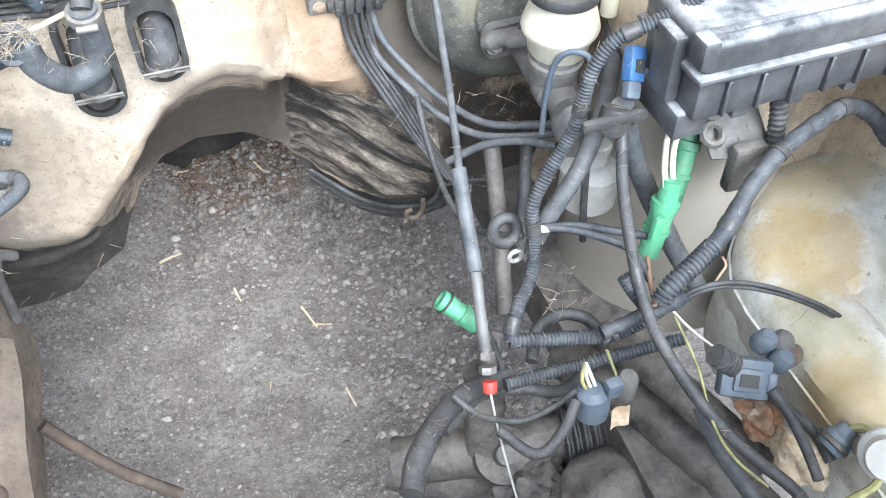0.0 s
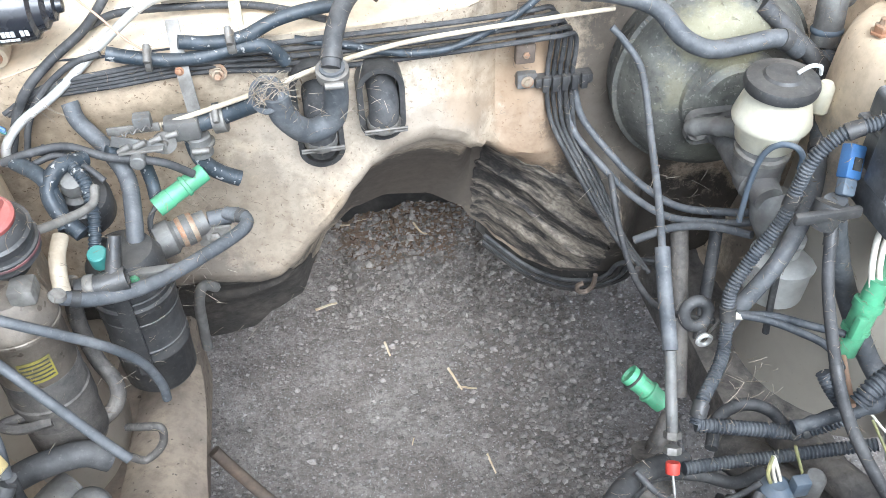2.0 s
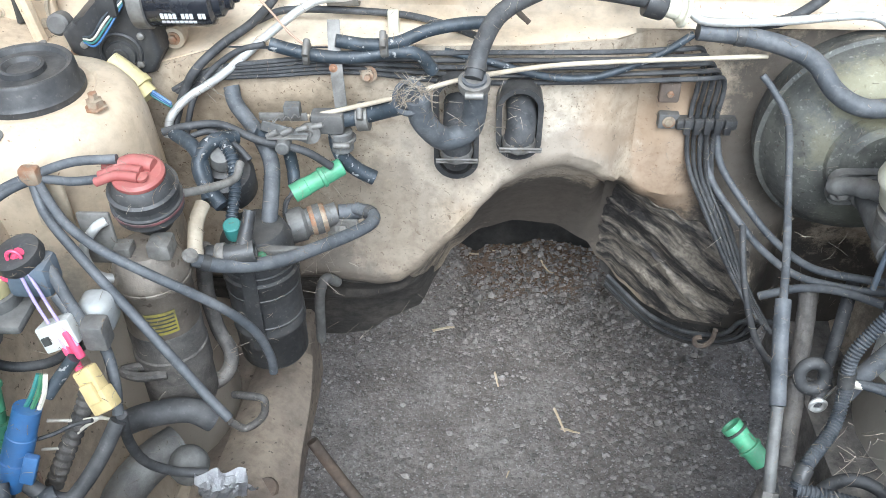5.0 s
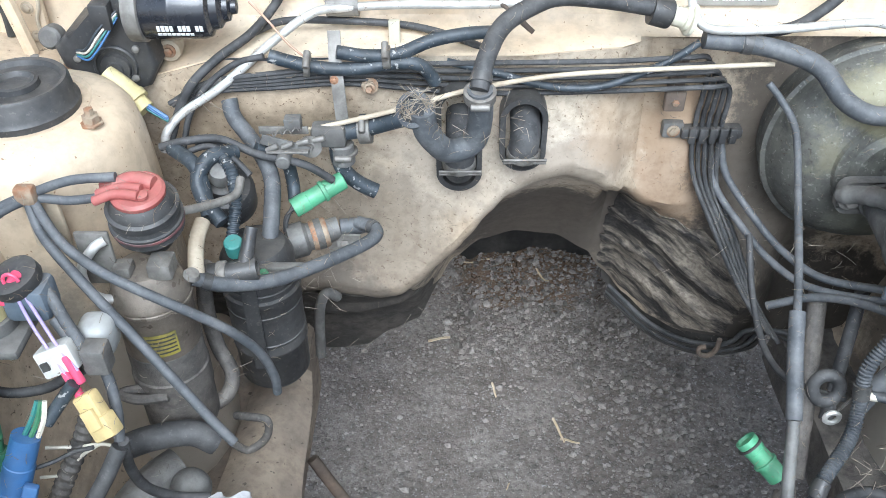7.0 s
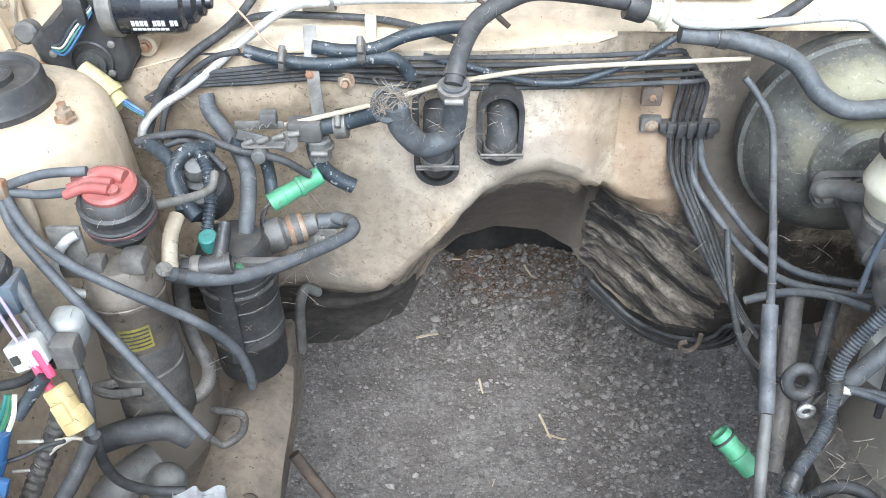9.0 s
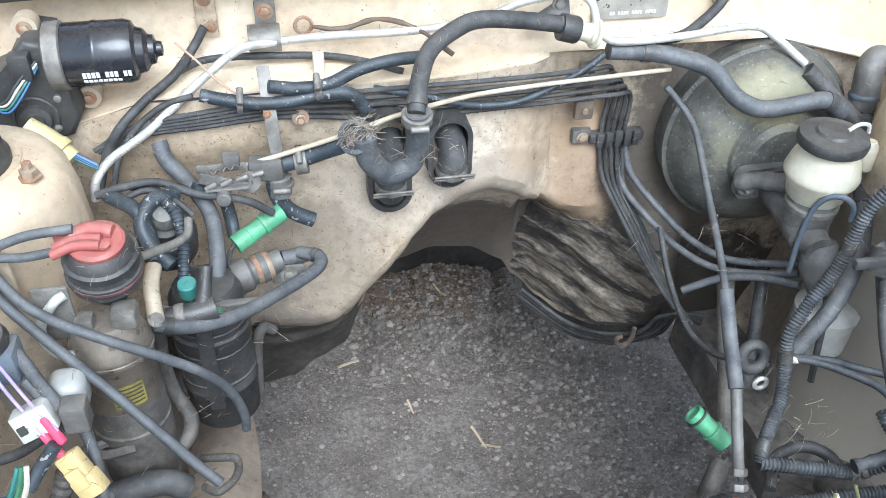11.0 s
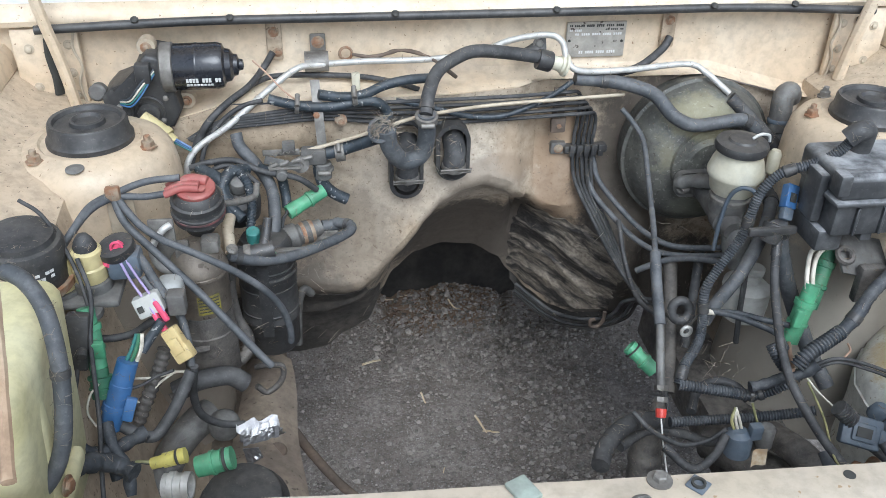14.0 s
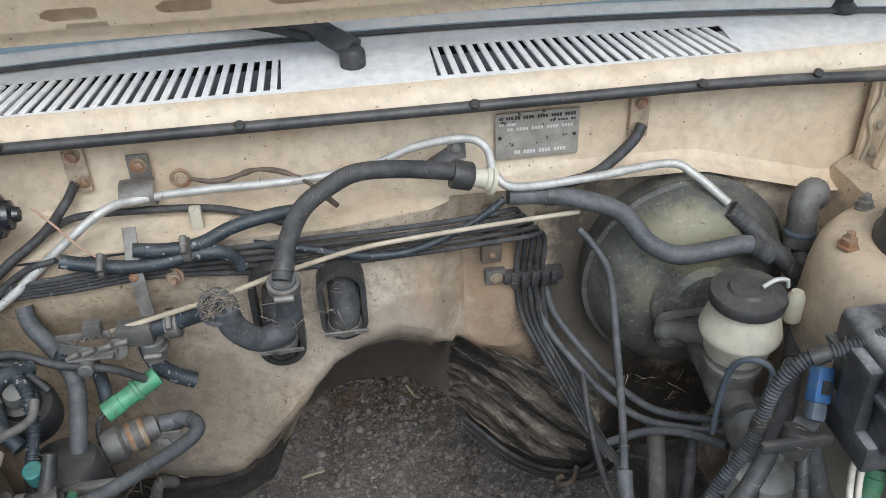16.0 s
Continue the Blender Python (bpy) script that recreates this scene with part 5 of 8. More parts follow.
def heater_valve():
    t = thing("heater_valve", "corroded steel heater valve with a lever and bracket", "valve", (-0.25, 0.53, 0.80))
    part("body", box(-0.262, -0.226, 0.527, 0.548, 0.800, 0.824, 0.005), M_CAST, t)
    part("lever", box(-0.312, -0.262, 0.520, 0.523, 0.822, 0.831, 0.001), M_STEEL, t)
    part("arm", box(-0.025, 0.025, -0.0015, 0.0015, -0.006, 0.006, 0.001, m=Matrix.Translation((-0.286, 0.516, 0.812)) @ pose(0, 0, 0, 0, 18, 0)), M_CAST, t)
    part("return_spring", tube([(-0.300 + 0.0022 * k, 0.512 + 0.003 * math.sin(k * 1.6), 0.826 + 0.0018 * math.cos(k * 1.6) + 0.0005 * k) for k in range(16)], 0.0007, 6, 2), M_STEEL, t)
    part("cam_plate", lathe([(0.011, 0), (0.012, 0.001), (0.012, 0.003), (0.004, 0.004), (0.003, 0.008)], (-0.262, 0.524, 0.806), (0, -1, 0.2), 16), M_STEEL, t)
    part("lever_fold", box(-0.305, -0.262, 0.508, 0.524, 0.806, 0.809, 0.001), M_STEEL, t)
    part("pivot", rod((-0.288, 0.500, 0.800), (-0.288, 0.526, 0.800), 0.0075), M_CAST, t)
    part("neck", rod((-0.232, 0.54, 0.775), (-0.232, 0.54, 0.80), 0.0125), M_CAST, t)
    for k in range(4):
        part("link", rod((-0.305 + k * 0.016, 0.512, 0.808 + 0.004 * k), (-0.293 + k * 0.016, 0.512, 0.814 + 0.003 * k), 0.003), M_STEEL, t)
    part("cable_clip", box(-0.285, -0.268, 0.515, 0.528, 0.828, 0.842, 0.002), M_CAST, t)
    s = thing("support_strap", "bent zinc support strap on the firewall", "bracket", (-0.235, 0.58, 0.85))
    f = lambda u, k: (-0.243 + 0.013 * u + 0.002 * k, [0.583, 0.560, 0.553, 0.548][k], [0.905, 0.880, 0.845, 0.810][k])
    part("strap", sheet(f, [0, 0.33, 0.66, 1.0], [0, 1, 2, 3], 0.002), M_STEEL, s)
    bolt((-0.2365, 0.556, 0.864), (0, -1, 0.2), 0.003, 0.003, s)
    b = thing("rusty_stud", "rusty hexagon stud on the firewall", "bolt", (-0.205, 0.57, 0.84))
    bolt((-0.203, 0.572, 0.846), (0, -1, 0.3), 0.0040, 0.010, b, name="head")
    bolt((-0.203, 0.577, 0.846), (0, -1, 0.3), 0.0060, 0.004, b, name="washer")


heater_valve()

# ring flange at the torn end of the elbow hose
_fl = thing("hose_flange", "torn foam collar with frayed wire ends", "collar", (-0.15, 0.488, 0.87))
part("collar", lathe([(0.011, 0), (0.0165, 0.001), (0.0185, 0.005), (0.0175, 0.009), (0.013, 0.010), (0.011, 0.004), (0.001, 0.003)], (-0.151, 0.492, 0.866), (-0.35, -0.75, 0.55), 22), M_RUBBER_GREY, _fl)
random.seed(11)
_bm = bmesh.new()
for _k in range(60):
    _a, _r = random.uniform(0, 6.28), random.uniform(0.006, 0.018)
    _c = Vector((-0.151 + _r * math.cos(_a), 0.481, 0.876 + _r * math.sin(_a)))
    _d = Vector((random.uniform(-1, 1), random.uniform(-0.5, 0.1), random.uniform(-1, 1))).normalized() * random.uniform(0.006, 0.016)
    tube([_c - _d, _c, _c + _d * 0.8 + Vector((0.003, 0, 0.003))], 0.00035, 4, 2, bm=_bm)
part("frayed_wire", _bm, M_FIBRE, _fl)
_we = thing("hose_connector", "white plastic quick connector on the heater hose", "connector", (0.11, 0.60, 0.91))
_ax = Vector((1, 0, -0.28)).normalized()
part("barrel", lathe([(0.010, 0), (0.0105, 0.012), (0.0125, 0.013), (0.0125, 0.017), (0.0165, 0.018), (0.0165, 0.022), (0.009, 0.024)], Vector((0.104, 0.600, 0.913)), _ax, 20), M_WHITE, _we)
part("sleeve", lathe([(0.0145, 0), (0.015, 0.002), (0.015, 0.019), (0.014, 0.021)], Vector((0.082, 0.600, 0.919)), _ax, 18), M_PLASTIC, _we)

# bulkhead brackets, clips and data plate


def small_bracket(x, z, label, flip=1):
    t = thing("wire_bracket", label, "bracket", (x, 0.655, z), "bulkhead brackets")
    part("plate", box(x - 0.011, x + 0.011, 0.652, 0.657, z - 0.034, z + 0.024, 0.002), M_PAINT_DIRTY_SHADED, t)
    bolt((x, 0.652, z + 0.008), (0, -1, 0), 0.005, 0.004, t)
    bolt((x + 0.004 * flip, 0.652, z - 0.022), (0, -1, 0), 0.0045, 0.004, t)
    return t


small_bracket(-0.290, 0.943, "tan bracket with two rusty screws")
small_bracket(0.294, 0.945, "tan bracket holding a wire end", -1)
solid("wire_tail", tube([(0.296, 0.648, 0.928), (0.285, 0.640, 0.915), (0.262, 0.628, 0.902), (0.235, 0.615, 0.893), (0.20, 0.61, 0.888)], 0.006), M_RUBBER, "taped wire tail leaving a bulkhead bracket", "wire")
_pc = thing("pipe_clamp", "galvanised clamp holding the aluminium pipe", "clamp", (-0.23, 0.65, 0.92))
part("saddle", sheet(lambda u, k: (-0.249 + 0.034 * u, 0.638 - 0.017 * math.sin(k * 0.5), 0.911 + 0.014 * math.cos(k * 0.5)), line(0, 1, 4), line(-0.6, 6.8, 10), 0.0015), M_STEEL, _pc)
part("tab", box(-0.240, -0.218, 0.648, 0.652, 0.915, 0.948, 0.002), M_STEEL, _pc)
bolt((-0.229, 0.648, 0.936), (0, -1, 0), 0.006, 0.005, _pc)
for _x, _z in ((-0.178, 0.886),):
    _c = thing("cable_clip", "pale plastic cable clip", "clip", (_x, 0.62, _z))
    part("strap", box(_x - 0.006, _x + 0.006, 0.614, 0.622, _z - 0.014, _z + 0.014, 0.002), M_WHITE, _c)
    part("lug", box(_x - 0.005, _x + 0.003, 0.610, 0.618, _z - 0.024, _z - 0.012, 0.002), M_WHITE, _c)
_er = thing("earth_ring", "rusty earth ring with a short braided wire", "terminal", (-0.205, 0.65, 0.925))
_rg = bmesh.new()
tube([(-0.190 + 0.009 * math.cos(a), 0.645, 0.919 + 0.009 * math.sin(a)) for a in line(0, 6.2, 14)], 0.0022, 6, 2, bm=_rg)
part("ring", _rg, M_BOLT, _er)
part("braid", tube([(-0.181, 0.643, 0.918), (-0.15, 0.638, 0.915), (-0.11, 0.640, 0.923), (-0.07, 0.63, 0.914), (-0.035, 0.60, 0.895)], 0.0028, wobble=0.5), M_RUST, _er)
_tb = thing("hose_bracket", "black triangular bracket on the bulkhead", "bracket", (0.09, 0.65, 0.92))
part("web", sheet(lambda u, v: (0.060 + 0.042 * u, 0.640 - 0.01 * v, 0.912 + 0.028 * u * (1 - 0.6 * v) - 0.004 * v), line(0, 1, 5), line(0, 1, 3), 0.002), M_PLASTIC, _tb)
bolt((0.092, 0.638, 0.928), (0, -1, 0.3), 0.006, 0.006, _tb, material=M_STEEL)


def data_plate():
    t = thing("data_plate", "worn grey maker's data plate riveted to the bulkhead", "plate", (0.18, 0.655, 0.925))
    part("sheet", box(0.137, 0.228, 0.653, 0.656, 0.899, 0.953, 0.0008, 1), M_PLATE, t)
    for x, z in ((0.142, 0.925), (0.223, 0.923)):
        part("rivet", lathe([(0.0022, 0), (0.0018, 0.0012), (0.0004, 0.0016)], (x, 0.653, z), (0, -1, 0), 10), M_DARK, t)

    def bars(x0, x1, z, h, n, mt):
        w = (x1 - x0) / n
        bm = bmesh.new()
        for i in range(n):
            if (i * 7) % 5 != 4:
                box(x0 + i * w, x0 + i * w + w * 0.72, 0.6522, 0.6528, z - h / 2, z + h / 2, bm=bm)
        part("print_bar", bm, mt, t)
    bars(0.158, 0.224, 0.9475, 0.0035, 22, M_DARK)
    bars(0.141, 0.156, 0.9475, 0.003, 6, M_DARK)
    bars(0.141, 0.160, 0.9405, 0.003, 7, M_PRINT)
    bars(0.196, 0.224, 0.9415, 0.002, 10, M_DARK)
    bars(0.150, 0.222, 0.9345, 0.0032, 22, M_PRINT)
    bars(0.158, 0.218, 0.907, 0.004, 18, M_PRINT)


data_plate()
# weather strip along the cowl edge
_ws = thing("bonnet_seal", "black rubber bonnet seal pushed on the cowl flange", "seal", (0, 0.65, 0.97), kind="structure")
part("strip", tube([(-0.60, 0.622, 0.972), (-0.4, 0.627, 0.977), (-0.2, 0.628, 0.977), (0, 0.628, 0.977), (0.2, 0.628, 0.977), (0.4, 0.627, 0.977), (0.60, 0.622, 0.970)], 0.0062, 10, 10), M_PLASTIC, _ws)
for _x in (-0.47, -0.345, -0.12, 0.11, 0.345, 0.47):
    part("clip", lathe([(0.005, 0), (0.0055, 0.003), (0.003, 0.005)], (_x, 0.622, 0.9815), (0, -0.5, 0.9), 10), M_DARK, _ws)
# wiper arm on the cowl
_wp = thing("windscreen_wiper", "black windscreen wiper arm on its pivot", "wiper", (0, 0.70, 1.0))
part("pivot", lathe([(0.0135, -0.006), (0.0135, 0.012), (0.011, 0.016), (0.004, 0.018)], (-0.004, 0.695, 1.006), (0, 0, 1), 18), M_PLASTIC, _wp)
part("arm", tube([(-0.002, 0.698, 1.020), (-0.022, 0.716, 1.027), (-0.045, 0.733, 1.036), (-0.10, 0.760, 1.044), (-0.18, 0.785, 1.050), (-0.30, 0.80, 1.055)], (0.013, 0.009), 10, 6, flat=0.7), M_PLASTIC, _wp)
part("blade", tube([(-0.045, 0.722, 1.026), (-0.10, 0.750, 1.032), (-0.20, 0.782, 1.040), (-0.32, 0.80, 1.045)], 0.004, 6, 5), M_DARK, _wp)
# washer nozzle / bonnet stop on the cowl
solid("bonnet_bump_stop", lathe([(0.014, 0), (0.016, 0.006), (0.010, 0.012), (0.012, 0.02), (0.008, 0.024)], (0.552, 0.735, 1.002), (0, 0, 1), 16), M_PLASTIC, "black rubber stop on the cowl", "stop")


def pipe_bundle():
    g = "pipes along the bulkhead"
    for i in range(5):
        z = 0.866 - 0.0095 * i
        y = 0.590 + 0.0015 * i
        x1 = 0.156 + 0.0075 * i
        pts = [(-0.415 + 0.003 * i, 0.572, 0.828 - 0.002 * i), (-0.37, 0.574, 0.852 - 0.003 * i), (-0.30, 0.566, 0.866 - 0.004 * i), (-0.22, 0.578, 0.868 - 0.005 * i), (-0.10, y - 0.002, z), (0.05, y + 0.002, z), (x1 - 0.03, y + 0.010, z), (x1, y + 0.028, z - 0.012), (x1 + 0.002, y + 0.034, z - 0.06),
               (x1 + 0.002, 0.630, 0.78), (x1 + 0.003, 0.628, 0.735), (x1 + 0.010, 0.618, 0.70 - i * 0.004), (x1 + 0.032, 0.592, 0.655 - 0.004 * i), (x1 + 0.062, 0.555, 0.600 - 0.008 * i), (x1 + 0.09, 0.52, 0.56 - 0.008 * i)]
        solid("fluid_pipe", tube(pts, 0.0029, 8, 6), M_PLASTIC if i % 2 else M_RUBBER, "black coated fluid pipe bent down the bulkhead", "pipe", g)
    c = thing("pipe_clip", "black clip gathering the upright fluid pipes", "clip", (0.165, 0.63, 0.757))
    part("bar", box(0.142, 0.212, 0.622, 0.640, 0.752, 0.765, 0.003), M_PLASTIC, c)
    part("foot", box(0.122, 0.146, 0.628, 0.642, 0.750, 0.770, 0.003), M_CAST, c)
    for k in range(5):
        part("finger", box(0.150 + 0.0115 * k, 0.158 + 0.0115 * k, 0.617, 0.624, 0.749, 0.768, 0.0015), M_PLASTIC, c)
    bolt((0.134, 0.628, 0.760), (0, -1, 0), 0.005, 0.004, c)
    b = thing("pipe_bracket", "rusty drop bracket under the pipe bundle", "bracket", (0.125, 0.62, 0.82))
    part("leg", box(0.115, 0.134, 0.612, 0.618, 0.800, 0.868, 0.002), M_RUST, b)
    part("foot", box(0.113, 0.136, 0.606, 0.616, 0.797, 0.822, 0.003), M_RUST, b)
    bolt((0.125, 0.607, 0.809), (0, -1, 0), 0.004, 0.003, b)


pipe_bundle()


def wiper_motor():
    t = thing("wiper_motor", "black wiper motor with a silver flange on the bulkhead", "motor", (-0.42, 0.62, 0.90))
    a = Vector((1, 0.02, 0.0)).normalized()
    c = Vector((-0.424, 0.585, 0.929))
    body = part("motor_can", lathe([(0.029, 0), (0.031, 0.003), (0.031, 0.030), (0.0317, 0.031), (0.0317, 0.034), (0.031, 0.035), (0.031, 0.060), (0.029, 0.067), (0.023, 0.070), (0.021, 0.077), (0.015, 0.081), (0.014, 0.086), (0.008, 0.088), (0.007, 0.093), (0.003, 0.094)], c, a, 36), M_GLOSS, t)
    part("flange", lathe([(0.029, -0.014), (0.033, -0.012), (0.0335, 0.002), (0.030, 0.004)], c, a, 28), M_STEEL, t, "bright cast flange")
    bm = bmesh.new()
    for k in range(11):
        if k not in (4, 8):
            box(0.020 + k * 0.0042, 0.0232 + k * 0.0042, -0.0002, 0.0008, -0.003, 0.003, bm=bm, m=Matrix.Translation(c + Vector((0, -0.0312, -0.0085))) @ pose(0, 0, 0, 14, 0, 0))
    for k in range(8):
        box(0.020 + k * 0.0045, 0.0235 + k * 0.0045, -0.0002, 0.0008, -0.0015, 0.0015, bm=bm, m=Matrix.Translation(c + Vector((0, -0.0290, -0.0155))) @ pose(0, 0, 0, 28, 0, 0))
    tagged(part("printed_bar", bm, M_PRINT, body, "worn white print"), kind="stuff")
    # gear housing
    outline = [(-0.448, 0.945), (-0.470, 0.950), (-0.485, 0.935), (-0.492, 0.915), (-0.52, 0.905), (-0.535, 0.890), (-0.530, 0.868), (-0.505, 0.852), (-0.475, 0.838), (-0.445, 0.846), (-0.432, 0.870), (-0.440, 0.90)]
    bm = bmesh.new()
    outline = [(x + 0.014, z) for x, z in outline]
    ra = [bm.verts.new((x, 0.575, z)) for x, z in outline]
    rb = [bm.verts.new((x, 0.640, z)) for x, z in outline]
    for k in range(len(ra)):
        j = (k + 1) % len(ra)
        bm.faces.new((ra[k], ra[j], rb[j], rb[k]))
    bm.faces.new(ra)
    bm.faces.new(rb)
    bmesh.ops.bevel(bm, geom=[e for e in bm.edges if all(abs(v.co.y - 0.575) < 1e-5 for v in e.verts)], offset=0.006, segments=3, affect="EDGES", profile=0.5)
    part("gear_housing", bm, M_PLASTIC, t)
    part("gear_hub", lathe([(0.016, 0), (0.015, 0.004), (0.009, 0.005), (0.008, 0.007)], (-0.462, 0.575, 0.868), (0, -1, 0), 20), M_PLASTIC, t)
    for k in range(5):
        q = 0.6 + k * 1.2
        part("cover_screw", lathe([(0.004, 0), (0.004, 0.003), (0.002, 0.004)], (-0.465 + 0.034 * math.cos(q), 0.575, 0.876 + 0.024 * math.sin(q)), (0, -1, 0), 10), M_STEEL, t)
    part("cover_rib", tube([(-0.462 + 0.021 * math.cos(q), 0.574, 0.870 + 0.021 * math.sin(q)) for q in line(0, 6.28, 18)], 0.0022, 6, 2), M_PLASTIC, t)
    part("plug_block", box(-0.470, -0.450, 0.560, 0.576, 0.915, 0.942, 0.003), M_PLASTIC, t)
    part("gear_cap", lathe([(0.012, 0), (0.012, 0.014), (0.009, 0.017)], (-0.527, 0.600, 0.893), (0, -1, 0.2), 16), M_CAST, t)
    for x, z in ((-0.458, 0.950), (-0.415, 0.872), (-0.523, 0.855)):
        b = part("mount", lathe([(0.012, 0.02), (0.013, 0.006), (0.012, 0.0), (0.006, 0.0)], (x, 0.605, z), (0, 1, 0), 18), M_CREAM_PIPE, t, "cream rubber mount")
        bolt((x, 0.605, z), (0, -1, 0), 0.005, 0.005, b)
    for k, mt in enumerate((M_BLUE, M_TEAL, M_WIRE_WHITE, M_HOSE_BLUE)):
        part("lead", tube([(-0.496, 0.570, 0.884 + 0.002 * k), (-0.480, 0.558, 0.886 + 0.004 * k), (-0.464, 0.558, 0.902 + 0.005 * k), (-0.446, 0.57, 0.926 + 0.002 * k)], 0.0012, 6), mt, t)


wiper_motor()
# ---- strut tops ----


def strut_cap(side):
    cx, cy = side * TOWER_X, TOWER_Y + (-0.012 if side > 0 else 0.015)
    t = thing("strut_cap", "round black rubber dust cap on a strut tower", "cap", (cx, cy, 0.878), "strut caps")
    part("cover", lathe([(0.053, -0.002), (0.053, 0.004), (0.0495, 0.008), (0.048, 0.024), (0.046, 0.027), (0.042, 0.026), (0.040, 0.021), (0.022, 0.021), (0.021, 0.026), (0.018, 0.027), (0.014, 0.023), (0.0005, 0.022)], (cx, cy, 0.880), (0, 0, 1), 40), M_PLASTIC, t)
    for a, mt in ((-20, M_BOLT), (100 if side < 0 else 110, M_STEEL), (225, M_BOLT)):
        if side > 0 and a == 225:
            a = 170
        r = 0.078
        b = part("stud", lathe([(0.011, 0.0), (0.011, 0.002), (0.008, 0.0025), (0.008, 0.009), (0.0045, 0.010), (0.0045, 0.016), (0.002, 0.017)], (cx + r * math.cos(radians(a)), cy + r * math.sin(radians(a)), 0.8765), (0, 0, 1), 6), mt, t, "rusty stud and nut")
    part("plug", lathe([(0.011, 0), (0.011, 0.001), (0.006, 0.0025), (0.0005, 0.003)], (cx + 0.004 * side, cy - 0.080, 0.8768), (0, -0.1, 1), 18), M_CAST, t)
    

strut_cap(-1)
strut_cap(1)

# ---- left side ----


def red_valve():
    t = thing("red_valve", "vacuum valve with a faded red lid on a black body", "valve", (-0.385, 0.375, 0.79))
    ax = Vector((0.03, -0.20, 1)).normalized()
    o = Vector((-0.383, 0.372, 0.818))
    g = 0.86
    part("body", lathe([(r * g, h * g) for r, h in [(0.020, -0.02), (0.030, 0.0), (0.036, 0.004), (0.035, 0.010), (0.037, 0.011), (0.0375, 0.019), (0.035, 0.020), (0.033, 0.026), (0.036, 0.028), (0.0365, 0.036), (0.033, 0.038), (0.031, 0.044), (0.026, 0.050)]], o, ax, 36), M_PLASTIC, t)
    part("band", lathe([(r * g, h * g) for r, h in [(0.0365, 0), (0.0378, 0.001), (0.0378, 0.004), (0.0365, 0.005)]], o + ax * 0.0103, ax, 36), M_BAND, t, "faint red band")
    lid = part("lid", lathe([(r * g, h * g) for r, h in [(0.0255, 0), (0.027, 0.002), (0.027, 0.006), (0.024, 0.009), (0.0005, 0.011)]], o + ax * 0.042, ax, 32), M_RED, t, "faded red plastic lid")
    c = o + ax * 0.050
    part("crown", tube([c + Vector((-0.019, 0.004, 0)), c + Vector((-0.005, 0.008, 0.004)), c + Vector((0.014, 0.004, 0.002))], 0.0068, 10), M_RED, lid)
    for d in (0.011, 0.000, -0.010):
        part("nipple", tube([c + Vector((-0.034, d, -0.006)), c + Vector((-0.015, d, 0.001)), c + Vector((0.006, d - 0.004, 0.002))], 0.0044, 10), M_RED, lid)
    part("screw_boss", lathe([(r * g, h * g) for r, h in [(0.006, 0), (0.006, 0.003), (0.003, 0.004)]], c + Vector((0.008, -0.012, 0)), ax, 14), M_RED, lid)
    part("bracket", box(-0.440, -0.410, 0.345, 0.350, 0.775, 0.832, 0.002, m=pose(0, 0, 0)), M_STEEL, t, "galvanised mounting bracket")
    part("foot", box(-0.412, -0.396, 0.335, 0.352, 0.772, 0.800, 0.002), M_STEEL, t)


red_valve()
_cl = thing("line_clip", "small rusty clip with a mounting plate for the vacuum lines", "clip", (-0.474, 0.361, 0.86))
part("jaw", box(-0.483, -0.466, 0.352, 0.364, 0.855, 0.872, 0.003), M_BOLT, _cl)
part("plate", box(-0.487, -0.455, 0.366, 0.372, 0.800, 0.856, 0.003), M_CREAM_PIPE, _cl)


